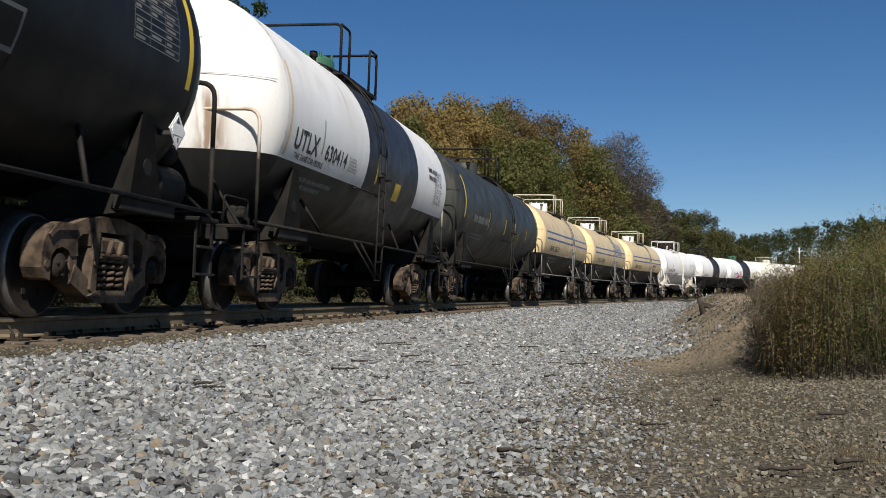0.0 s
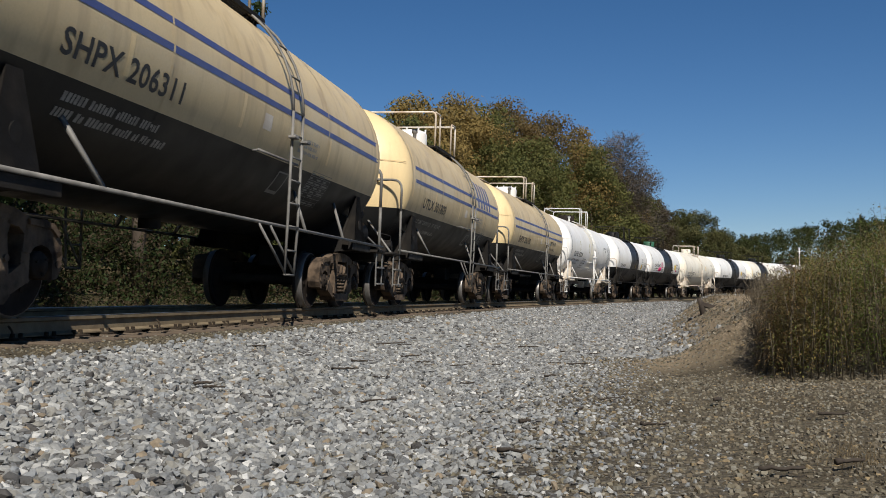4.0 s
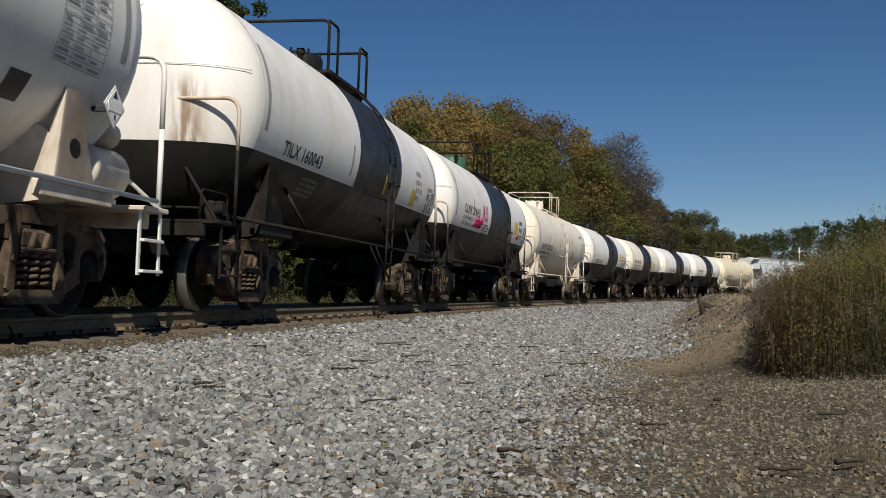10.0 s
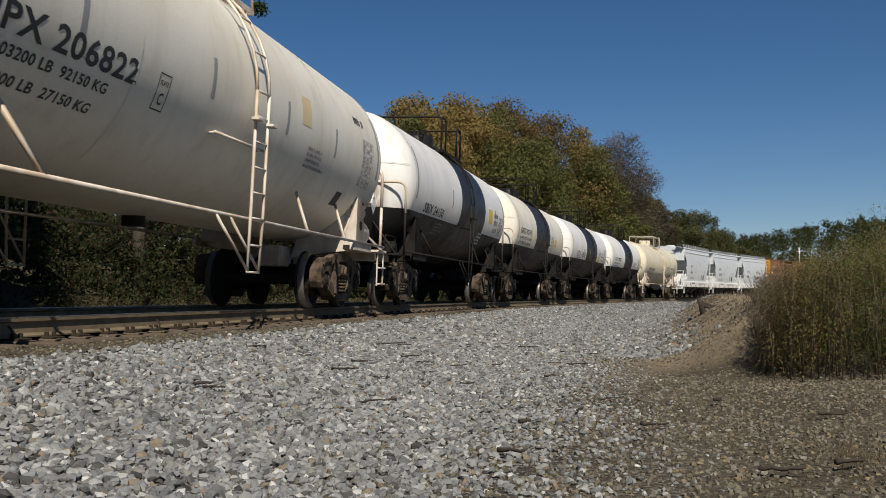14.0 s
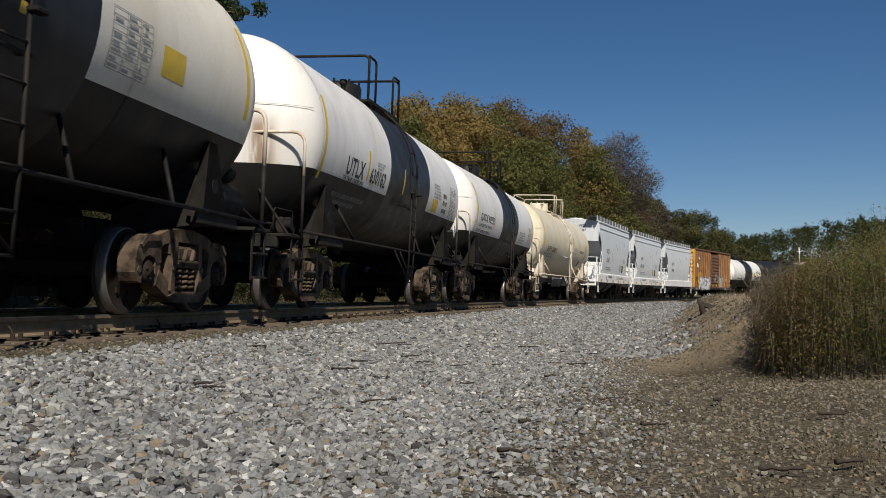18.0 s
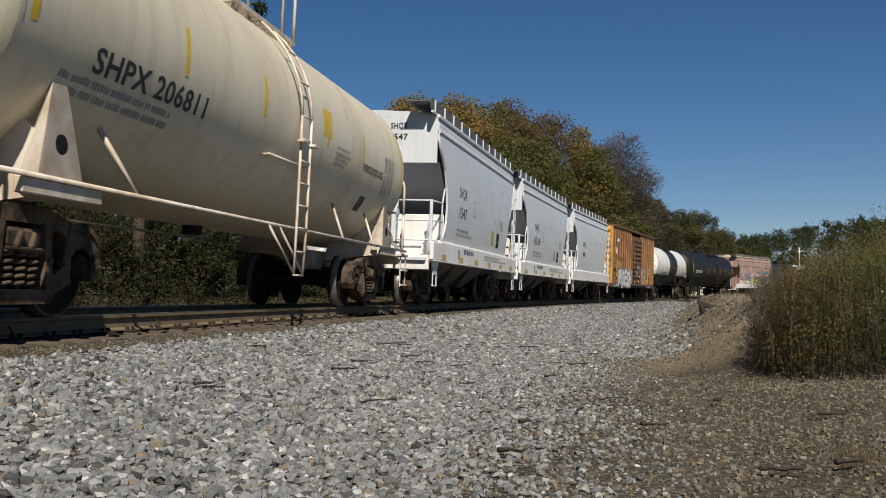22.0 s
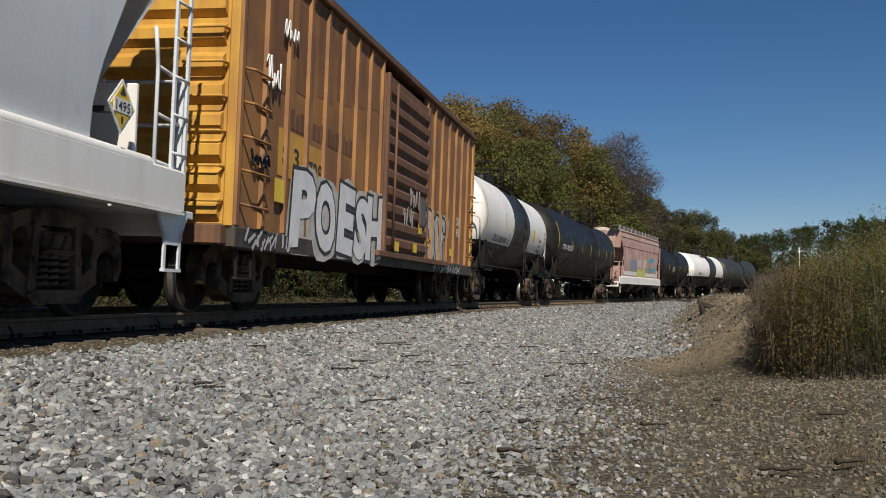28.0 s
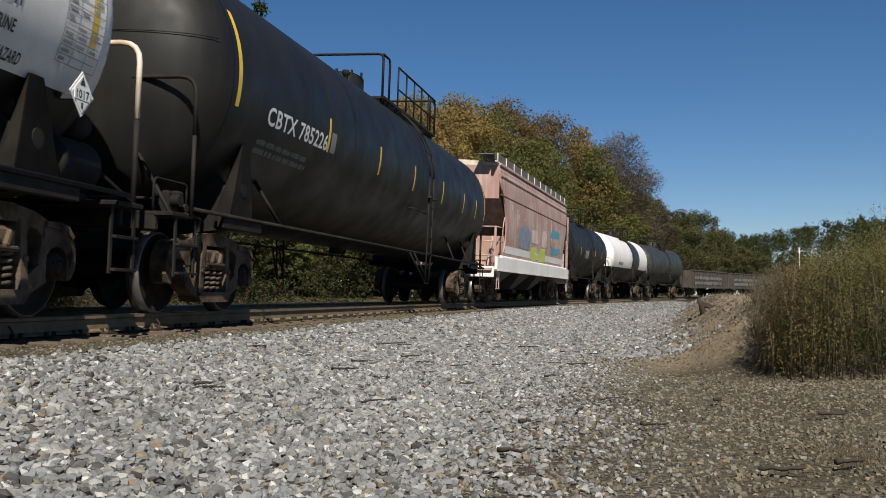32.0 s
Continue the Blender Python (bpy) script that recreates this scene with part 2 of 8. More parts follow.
M_RUST = mat("rusty_cast_steel", (0.1, 0.071, 0.049), 0.85, second=(0.024, 0.018, 0.014), scale=6.0, mix=0.95, bump=0.006, bump_scale=30, streak=(0.2, 0.15, 0.105), spec=0.2)
M_DARKRUST = mat("dark_rusty_steel", (0.028, 0.022, 0.018), 0.8, second=(0.02, 0.016, 0.014), scale=6.0, mix=0.8, bump=0.004, spec=0.1)
M_TREAD = mat("polished_wheel_steel", (0.2, 0.19, 0.18), 0.42, 0.6, second=(0.14, 0.13, 0.12), scale=9.0)
M_WFRAME = mat("grimy_white_steel", (0.66, 0.6, 0.52), 0.55, second=(0.4, 0.28, 0.17), scale=3.0, mix=0.7, streak=(0.3, 0.2, 0.12))
M_YELLOW = mat("yellow_reflector", (0.72, 0.5, 0.04), 0.5, second=(0.55, 0.38, 0.05), scale=6.0)
M_BLUE = mat("blue_stripe_paint", (0.06, 0.08, 0.22), 0.45, second=(0.1, 0.11, 0.2), scale=2.0)
M_INK = mat("black_lettering", (0.03, 0.03, 0.032), 0.6)
M_GREYINK = mat("grey_lettering", (0.3, 0.3, 0.3), 0.6)
M_WINK = mat("white_lettering", (0.72, 0.72, 0.7), 0.6)
M_FADEINK = mat("faded_white_lettering", (0.2, 0.2, 0.19), 0.7)
M_DIMINK = mat("dusty_white_lettering", (0.32, 0.31, 0.285), 0.7, second=(0.18, 0.175, 0.165), scale=12.0, mix=0.8)
M_RED = mat("magenta_spray_paint", (0.5, 0.03, 0.14), 0.5)
M_GREEN = mat("green_valve_housing", (0.03, 0.12, 0.07), 0.5, second=(0.05, 0.08, 0.05))
M_BOX = mat("rust_orange_paint", (0.3, 0.14, 0.042), 0.7, second=(0.17, 0.077, 0.032), scale=1.1, mix=0.8, streak=(0.11, 0.05, 0.027), streak_amount=0.55, bump=0.002)
M_BOXEND = mat("mustard_yellow_paint", (0.58, 0.32, 0.05), 0.6, second=(0.42, 0.2, 0.045), scale=1.2, mix=0.7, streak=(0.2, 0.1, 0.04), streak_amount=0.5)
M_BOXDARK = mat("rust_brown_steel", (0.12, 0.056, 0.03), 0.8, second=(0.1, 0.05, 0.03), scale=2.5, mix=0.8, streak=(0.26, 0.13, 0.06))
M_SILVER = mat("silver_spray_paint", (0.7, 0.7, 0.71), 0.5, second=(0.52, 0.53, 0.56), scale=4.0)
M_FADESILVER = mat("weathered_silver_spray_paint", (0.5, 0.49, 0.46), 0.6, second=(0.36, 0.34, 0.3), scale=5.0, mix=0.8, streak=(0.2, 0.14, 0.1), streak_amount=0.35)
M_PINK = mat("faded_pink_paint", (0.33, 0.2, 0.165), 0.6, second=(0.43, 0.3, 0.26), scale=0.8, mix=0.9, streak=(0.56, 0.48, 0.44), streak_amount=0.7)
M_PINKPALE = mat("washed_pale_pink_paint", (0.55, 0.45, 0.41), 0.65, second=(0.42, 0.3, 0.26), scale=2.0, mix=0.8, streak=(0.6, 0.55, 0.52), streak_amount=0.7)
M_SLATE = mat("slate_blue_spray_paint", (0.16, 0.2, 0.27), 0.55, second=(0.28, 0.3, 0.33), scale=3.0, mix=0.7)
M_SILLYELLOW = mat("ochre_sill_reflector", (0.52, 0.37, 0.1), 0.5, second=(0.42, 0.29, 0.1), scale=7.0)
M_OCHRE = mat("faded_olive_yellow_notice", (0.42, 0.37, 0.1), 0.6, second=(0.3, 0.28, 0.12), scale=5.0)
M_TEAL = mat("teal_spray_paint", (0.06, 0.27, 0.36), 0.5)
M_LIME = mat("lime_spray_paint", (0.5, 0.55, 0.12), 0.5)
M_GOND = mat("brown_black_gondola_paint", (0.05, 0.045, 0.04), 0.7, second=(0.09, 0.075, 0.06), scale=1.0, mix=0.7, streak=(0.14, 0.11, 0.09), spec=0.2)
M_RAIL = mat("brown_rail_steel", (0.19, 0.15, 0.098), 0.85, second=(0.12, 0.09, 0.06), scale=5.0, mix=0.7, bump=0.001, spec=0.08)
M_PLATE = mat("dark_brown_plate_steel", (0.04, 0.03, 0.022), 0.85, second=(0.026, 0.02, 0.015), scale=8.0, mix=0.8, spec=0.1)
M_DULLRAIL = mat("dull_grey_handrail_paint", (0.16, 0.155, 0.145), 0.6, second=(0.09, 0.085, 0.08), scale=5.0, mix=0.7, streak=(0.3, 0.28, 0.26), spec=0.3)
M_RAILTOP = mat("polished_rail_steel", (0.5, 0.48, 0.45), 0.35, 1.0)
M_TIE = mat("weathered_tie_wood", (0.1, 0.073, 0.05), 0.9, second=(0.05, 0.037, 0.027), scale=5.0, mix=0.8, bump=0.01, bump_scale=25, streak=(0.15, 0.115, 0.08), stretch=(8, 0.6, 8))
M_BARK = mat("grey_brown_bark", (0.13, 0.1, 0.075), 0.9, second=(0.075, 0.06, 0.045), scale=4.0, mix=0.8, bump=0.02, bump_scale=14)
M_STICK = mat("dark_dead_wood", (0.03, 0.022, 0.016), 0.9, second=(0.055, 0.042, 0.03), scale=8.0)
M_STEM = mat("dry_weed_stem", (0.085, 0.066, 0.042), 0.85, second=(0.055, 0.045, 0.028), scale=5.0)
M_BOXSTAIN = mat("dark_rust_stain", (0.16, 0.07, 0.03), 0.75, second=(0.24, 0.11, 0.04), scale=1.5, mix=0.8, streak=(0.1, 0.045, 0.025))
M_POLE = mat("pale_pole_paint", (0.7, 0.69, 0.66), 0.6)
M_OLDYELLOW = mat("old_yellow_stencil", (0.2, 0.15, 0.02), 0.6, second=(0.1, 0.08, 0.02), scale=5.0, mix=0.8)


def spill_stain(base, name, y0=-0.3, z0=2.05, z1=2.95, wide=0.3):
    """Paint with one brown spill that runs down a tank's head, ragged at its edges."""
    m = base.copy()
    m.name = name
    nt = m.node_tree
    b = nt.nodes["Principled BSDF"]
    old = b.inputs["Base Color"].links[0].from_socket
    co, sep = nt.nodes.new("ShaderNodeTexCoord"), nt.nodes.new("ShaderNodeSeparateXYZ")
    nt.links.new(co.outputs["Object"], sep.inputs[0])

    def calc(op, a, c):
        n = nt.nodes.new("ShaderNodeMath")
        n.operation = op
        for i, v in enumerate((a, c)):
            if isinstance(v, (int, float)):
                n.inputs[i].default_value = v
            else:
                nt.links.new(v, n.inputs[i])
        return n.outputs[0]

    def ramp(v, lo, hi):
        r = nt.nodes.new("ShaderNodeMapRange")
        r.interpolation_type = "SMOOTHSTEP"
        r.inputs[1].default_value, r.inputs[2].default_value = lo, hi
        nt.links.new(v, r.inputs[0])
        return r.outputs[0]

    mp, n = nt.nodes.new("ShaderNodeMapping"), nt.nodes.new("ShaderNodeTexNoise")
    mp.inputs["Scale"].default_value = (6.0, 6.0, 0.9)
    n.inputs["Scale"].default_value, n.inputs["Detail"].default_value = 1.6, 6.0
    nt.links.new(co.outputs["Object"], mp.inputs[0])
    nt.links.new(mp.outputs[0], n.inputs["Vector"])
    off = calc("ABSOLUTE", calc("SUBTRACT", sep.outputs[1], y0), 0.0)
    across = ramp(off, wide, wide * 0.15)
    up = calc("MULTIPLY", ramp(sep.outputs[2], z1, z1 - 0.35), ramp(sep.outputs[2], z0 - 0.5, z0))
    fac = calc("MULTIPLY", calc("MULTIPLY", across, up), ramp(n.outputs["Fac"], 0.3, 0.6))
    mx = nt.nodes.new("ShaderNodeMix")
    mx.data_type = "RGBA"
    nt.links.new(calc("MULTIPLY", fac, 0.85), mx.inputs[0])
    nt.links.new(old, mx.inputs[6])
    mx.inputs[7].default_value = (0.22, 0.125, 0.055, 1)
    nt.links.new(mx.outputs[2], b.inputs["Base Color"])
    return m


M_WHITESTAIN = spill_stain(M_WHITE, "white_paint_with_brown_spill", -0.8)
M_CREAMSTAIN = spill_stain(M_CREAM, "cream_paint_with_brown_spill", -0.7, 2.0, 2.75, 0.26)


# ---------------------------------------------------------------- ground
def ground_mat():
    m = bpy.data.materials.new("ground_cover")
    m.use_nodes = True
    nt = m.node_tree
    b = nt.nodes["Principled BSDF"]
    b.inputs["Roughness"].default_value = 0.95
    b.inputs["Specular IOR Level"].default_value = 0.2
    co = nt.nodes.new("ShaderNodeTexCoord")

    def tex(kind, scale, out=0, **kw):
        n = nt.nodes.new(kind)
        n.inputs["Scale"].default_value = scale
        if "Detail" in n.inputs:
            n.inputs["Detail"].default_value = kw.get("detail", 6.0)
        nt.links.new(co.outputs["Object"], n.inputs["Vector"])
        return n

    def mix(a, bb, fac):
        x = nt.nodes.new("ShaderNodeMix")
        x.data_type = "RGBA"
        for sock, val in ((6, a), (7, bb)):
            if isinstance(val, tuple):
                x.inputs[sock].default_value = (*val, 1)
            else:
                nt.links.new(val, x.inputs[sock])
        nt.links.new(fac, x.inputs[0])
        return x.outputs[2]

    def rng(v, a, bb):
        r = nt.nodes.new("ShaderNodeMapRange")
        r.inputs[1].default_value, r.inputs[2].default_value = a, bb
        nt.links.new(v, r.inputs[0])
        return r.outputs[0]

    v = tex("ShaderNodeTexVoronoi", 24.0)
    ramp = nt.nodes.new("ShaderNodeValToRGB")
    ramp.color_ramp.elements[0].color, ramp.color_ramp.elements[1].color = (0.15, 0.147, 0.138, 1), (0.34, 0.333, 0.315, 1)
    sep = nt.nodes.new("ShaderNodeSeparateColor")
    nt.links.new(v.outputs["Color"], sep.inputs[0])
    nt.links.new(sep.outputs[0], ramp.inputs[0])
    stone = mix(ramp.outputs[0], (0.05, 0.045, 0.04), rng(v.outputs["Distance"], 0.6, 0.95))
    n1 = tex("ShaderNodeTexNoise", 1.3)
    n2 = tex("ShaderNodeTexNoise", 28.0)
    n3 = tex("ShaderNodeTexNoise", 0.45)
    dirt = mix((0.07, 0.058, 0.038), (0.105, 0.089, 0.06), rng(n1.outputs["Fac"], 0.4, 0.62))
    dirt = mix(dirt, (0.055, 0.041, 0.029), rng(n2.outputs["Fac"], 0.5, 0.7))
    tan = mix((0.3, 0.235, 0.155), (0.2, 0.155, 0.1), rng(n1.outputs["Fac"], 0.4, 0.65))
    tan = mix(tan, (0.4, 0.33, 0.24), rng(n2.outputs["Fac"], 0.55, 0.75))
    grass = mix((0.055, 0.05, 0.022), (0.095, 0.073, 0.04), rng(n1.outputs["Fac"], 0.4, 0.6))
    at = nt.nodes.new("ShaderNodeAttribute")
    at.attribute_name = "cover"
    s2 = nt.nodes.new("ShaderNodeSeparateColor")
    nt.links.new(at.outputs["Color"], s2.inputs[0])

    def rough_edge(ch):
        a = nt.nodes.new("ShaderNodeMath")
        a.operation = "MULTIPLY_ADD"
        nt.links.new(n1.outputs["Fac"], a.inputs[0])
        a.inputs[1].default_value = 0.7
        nt.links.new(s2.outputs[ch], a.inputs[2])
        return rng(a.outputs[0], 0.45, 1.15)

    c = mix(dirt, stone, rough_edge(0))
    c = mix(c, tan, rough_edge(1))
    c = mix(c, grass, rough_edge(2))
    nt.links.new(c, b.inputs["Base Color"])
    bp = nt.nodes.new("ShaderNodeBump")
    bp.inputs["Distance"].default_value = 0.025
    bp.inputs["Strength"].default_value = 0.8
    hm = nt.nodes.new("ShaderNodeMath")
    hm.operation = "ADD"
    nt.links.new(n2.outputs["Fac"], hm.inputs[0])
    nt.links.new(v.outputs["Distance"], hm.inputs[1])
    nt.links.new(hm.outputs[0], bp.inputs["Height"])
    nt.links.new(bp.outputs[0], b.inputs["Normal"])
    return m


def axis_steps(a, b, fine, reach):
    inner = list(np.arange(a, b, fine))
    out, step, p = [], fine, b
    while p < reach:
        out.append(p)
        step *= 1.18
        p += step
    out.append(reach)
    lo, step, p = [], fine, a
    while p > -reach:
        step *= 1.18
        p -= step
        lo.append(max(p, -reach))
    return np.array(lo[::-1] + inner + out)


gx, gy = axis_steps(-9.0, 9.0, 0.16, 2500.0), axis_steps(0.0, 34.0, 0.2, 2500.0)
GX, GY = np.meshgrid(gx, gy)
GZ = ground_z(GX.ravel(), GY.ravel())
gs, gd = line_sd(GX.ravel(), GY.ravel())
nx, ny = len(gx), len(gy)
ii, jj = np.meshgrid(np.arange(nx - 1), np.arange(ny - 1))
a0 = (jj * nx + ii).ravel()
me = bpy.data.meshes.new("ground")
me.from_pydata(np.column_stack([GX.ravel(), GY.ravel(), GZ]).tolist(), [], np.column_stack([a0, a0 + 1, a0 + nx + 1, a0 + nx]).tolist())
me.polygons.foreach_set("use_smooth", [True] * len(me.polygons))
cover = np.ones((nx * ny, 4), np.float32)
gyr = GY.ravel()
cover[:, 0] = smooth(7.2, 4.2, gd) * np.maximum(smooth(1.7, 2.1, gd), smooth(-1.5, -2.0, gd) * smooth(-4.5, -3.2, gd))
cover[:, 1] = smooth(5.4, 6.6, gd) * smooth(9.5, 12.5, gyr) * smooth(11.0, 9.0, gd) + smooth(-3.5, -5.0, gd) * smooth(-10.5, -8.5, gd) * 0.8
cover[:, 2] = np.maximum(smooth(9.0, 10.5, gd) * smooth(9.0, 11.0, gyr), smooth(-8.5, -10.5, gd))
at = me.color_attributes.new("cover", "FLOAT_COLOR", "POINT")
at.data.foreach_set("color", np.clip(cover, 0, 1).ravel())
me.materials.append(ground_mat())
ground = tagged(new("ground", me), "gravelly brown dirt ground beside a ballasted railway bed", "ground", kind="structure")


# ---------------------------------------------------------------- rails and ties
def sweep(profile, d, s0, s1, step, slot_of):
    """A rail's profile swept along the line, d to its right."""
    bld = Build()
    ss = np.arange(s0, s1 + step / 2, step)
    n = len(profile)
    vs = []
    for s in ss:
        for u, z in profile:
            p = beside(s, 0)
            x, y, th = line(s)
            dd = d + u
            zz = z - (dd - 0.72) * math.sin(BANK)
            vs.append((x + dd * math.cos(th), y - dd * math.sin(th), zz))
    bld.v = vs
    for i in range(len(ss) - 1):
        for k in range(n):
            k2 = (k + 1) % n
            bld.f.append((i * n + k, (i + 1) * n + k, (i + 1) * n + k2, i * n + k2))
            bld.m.append(slot_of(k))
            bld.sm.append(False)
    return bld


PROFILE = [(-0.076, -0.172), (-0.076, -0.16), (-0.012, -0.14), (-0.009, -0.05), (-0.036, -0.036), (-0.037, -0.008), (-0.026, 0.0),
           (0.026, 0.0), (0.037, -0.008), (0.036, -0.036), (0.009, -0.05), (0.012, -0.14), (0.076, -0.16), (0.076, -0.172)]
for side, d in (("near", 0.753), ("far", -0.753)):
    b = sweep(PROFILE, d, -20, 60, 0.5, lambda k: 1 if 5 <= k <= 7 else 0)
    rail = tagged(new("rail", b.mesh("rail", [M_RAIL, M_RAILTOP])), "rust-brown steel rail with a polished running surface on ties", "rail", "rails of the track", "structure")
    b = sweep(PROFILE, d, 60, 440, 2.0, lambda k: 1 if 5 <= k <= 7 else 0)
    part("rail_run", b, [M_RAIL, M_RAILTOP], rail)

random.seed(5)
tie_meshes = []
for k in range(4):
    b = Build()
    b.box((0, 0, 0), (0.225 + 0.01 * k, 2.6, 0.17), chamfer=0.012)
    for q in range(14):
        x = random.uniform(-0.1, 0.1)
        y0 = random.uniform(-1.25, 0.9)
        b.box((x, y0, 0.086), (0.008, random.uniform(0.2, 0.6), 0.004))
    tie_meshes.append(b.mesh("tie", M_TIE))
plate = Build()
plate.box((0, 0, 0), (0.2, 0.36, 0.02), chamfer=0.004)
for u in (-0.095, 0.095):
    for w in (-0.06, 0.06):
        plate.box((w, u, 0.028), (0.022, 0.04, 0.045), chamfer=0.006)
plate_me = plate.mesh("tie_plate", M_PLATE)
ties = thing("tie_row", "weathered brown wooden crossties half sunk in grey ballast", "ties")
ties["kind"] = "structure"
s = -8.0
while s < 90.0:
    x, y, th = line(s)
    m = on_rails(s - 0.1, s + 0.1) @ Matrix.Translation((random.uniform(-0.03, 0.03), random.uniform(-0.04, 0.04), -0.277)) @ Matrix.Rotation(random.uniform(-0.02, 0.02), 4, "Z")
    t_ob = part("tie", tie_meshes[int(s * 2) % 4], None, ties, at=m)
    if s < 36.0:
        for u in (-0.753, 0.753):
            part("tie_plate", plate_me, None, t_ob, at=Matrix.Translation((0, u, 0.095)))
    s += 0.52

for sj in (8.6, 11.35, 14.6):
    an = thing("rail_anchor", "rusty spring-steel anchor clipped under the rail", "rail anchor", "anchors of the near rail", on_rails(sj - 0.1, sj + 0.1))
    an["kind"] = "structure"
    part("clip", Build().tube(rounded([(0, -0.72, -0.2), (0.01, -0.84, -0.2), (0.015, -0.85, -0.12), (0.02, -0.8, -0.07)], 0.03), 0.01, 6), M_PLATE, an)
    part("jaw", Build().box((0.0, -0.84, -0.185), (0.04, 0.04, 0.05), chamfer=0.01), M_PLATE, an)


# ---------------------------------------------------------------- bogies
R_W = 0.457
_w = Build()
_w.lathe([(0.10, 0.09), (0.13, 0.085), (0.15, 0.05), (0.26, 0.028), (0.37, 0.035), (0.395, 0.06), (0.438, 0.064)], 32, 0)
_w.lathe([(0.438, 0.064), (0.45, 0.06), (0.456, 0.05), (0.46, 0.0), (0.457, -0.04)], 32, 1)
_w.lathe([(0.457, -0.04), (0.485, -0.055), (0.485, -0.08), (0.46, -0.085), (0.395, -0.08), (0.37, 0.0), (0.16, 0.01), (0.14, -0.06), (0.10, -0.06)], 32, 0)
for k in range(6):
    a = k * math.pi / 3
    _w.box((0.26 * math.cos(a), 0.045, 0.26 * math.sin(a)), (0.05, 0.012, 0.05), slot=0)
WHEEL_ME = _w.mesh("wheel", [M_DARKRUST, M_TREAD])
_a = Build()
_a.lathe([(0.0, -1.1), (0.075, -1.09), (0.078, -0.85), (0.1, -0.83), (0.1, -0.66), (0.08, -0.5), (0.08, 0.5), (0.1, 0.66), (0.1, 0.83), (0.078, 0.85), (0.075, 1.09), (0.0, 1.1)], 14)
AXLE_ME = _a.mesh("wheelset", M_DARKRUST)
_c = Build()
_c.lathe([(0.0, 0.06), (0.05, 0.06), (0.055, 0.045), (0.105, 0.04), (0.12, 0.02), (0.12, -0.16), (0.0, -0.16)], 18)
for k in range(3):
    a = k * 2.094 + 0.4
    _c.cyl((0.075 * math.cos(a), 0.04, 0.075 * math.sin(a)), (0.075 * math.cos(a), 0.06, 0.075 * math.sin(a)), 0.016, 6)
CAP_ME = _c.mesh("bearing_cap", M_DARKRUST)


def side_frame_mesh():
    """Cast side frame: rounded pedestal hoods over the bearings, sloping top chord, columns, dropped lower chord."""
    b = Build()
    t = 0.1
    for sg in (-1, 1):
        f = lambda pts: [(sg * x, z) for x, z in (pts if sg > 0 else pts[::-1])]
        hood = [(0.89 + 0.31 * math.cos(q), 0.55 + 0.3 * math.sin(q)) for q in (0.0, 0.35, 0.7, 1.05, 1.4, 1.75)]
        arch = [(0.89 + 0.17 * math.cos(q), 0.5 + 0.13 * math.sin(q)) for q in (2.75, 2.2, 1.57, 0.94, 0.39)]
        b.prism(f(hood + [(0.66, 0.84), (0.62, 0.56)] + arch + [(1.06, 0.5)]), -t, t)
        # outer and inner pedestal legs
        b.prism(f([(1.06, 0.33), (1.14, 0.35), (1.2, 0.44), (1.2, 0.58), (1.06, 0.58)]), -t, t)
        b.prism(f([(0.62, 0.38), (0.74, 0.3), (0.74, 0.58), (0.62, 0.6)]), -t * 0.9, t * 0.9)
        b.prism(f([(0.24, 0.94), (0.24, 0.8), (0.56, 0.76), (0.68, 0.68), (0.7, 0.85), (0.5, 0.91)]), -t, t)
        b.prism(f([(0.36, 0.32), (0.4, 0.17), (0.74, 0.32), (0.66, 0.48)]), -t, t)
        b.prism(f([(0.27, 0.82), (0.36, 0.82), (0.43, 0.26), (0.33, 0.18)]), -t * 1.25, t * 1.25)
        b.prism(f([(0.34, 0.83), (0.46, 0.80), (0.40, 0.66)]), -t, t)
        # raised rim of the hood, core holes and a wear boss
        b.prism(f([(0.68, 0.79), (1.0, 0.77), (1.1, 0.7), (1.13, 0.73), (1.02, 0.82), (0.68, 0.84)]), -t - 0.025, -t + 0.01)
        b.cyl((sg * 1.13, -t - 0.012, 0.47), (sg * 1.13, -t + 0.02, 0.47), 0.035, 8)
        b.cyl((sg * 0.36, -t * 1.25 - 0.02, 0.5), (sg * 0.36, -t, 0.5), 0.03, 8)
    b.prism([(-0.28, 0.80), (0.28, 0.80), (0.28, 0.93), (0.2, 0.95), (-0.2, 0.95), (-0.28, 0.93)], -t * 1.05, t * 1.05)
    b.prism([(-0.36, 0.13), (0.36, 0.13), (0.44, 0.2), (0.34, 0.25), (-0.34, 0.25), (-0.44, 0.2)], -t * 1.35, t * 1.35)
    # bolster end with its two slanting pockets
    b.box((0, 0.03, 0.67), (0.5, 0.3, 0.17), chamfer=0.03)
    for x in (-0.1, 0.1):
        b.box((x, -0.13, 0.66), (0.05, 0.05, 0.15), Matrix.Rotation(0.45, 3, "Y"), chamfer=0.01)
    b.box((0, -0.12, 0.585), (0.5, 0.06, 0.03), chamfer=0.008)
    return b.mesh("side_frame", M_RUST)


def spring_mesh():
    b = Build()
    for x in (-0.17, 0.0, 0.17):
        pts = [(x + 0.074 * math.cos(k * 0.785), 0.074 * math.sin(k * 0.785), 0.0 + 0.29 * k / 40) for k in range(41)]
        b.tube(pts, 0.019, 5)
    b.box((0, 0, 0.3), (0.5, 0.18, 0.02))
    return b.mesh("spring_nest", M_RUST)


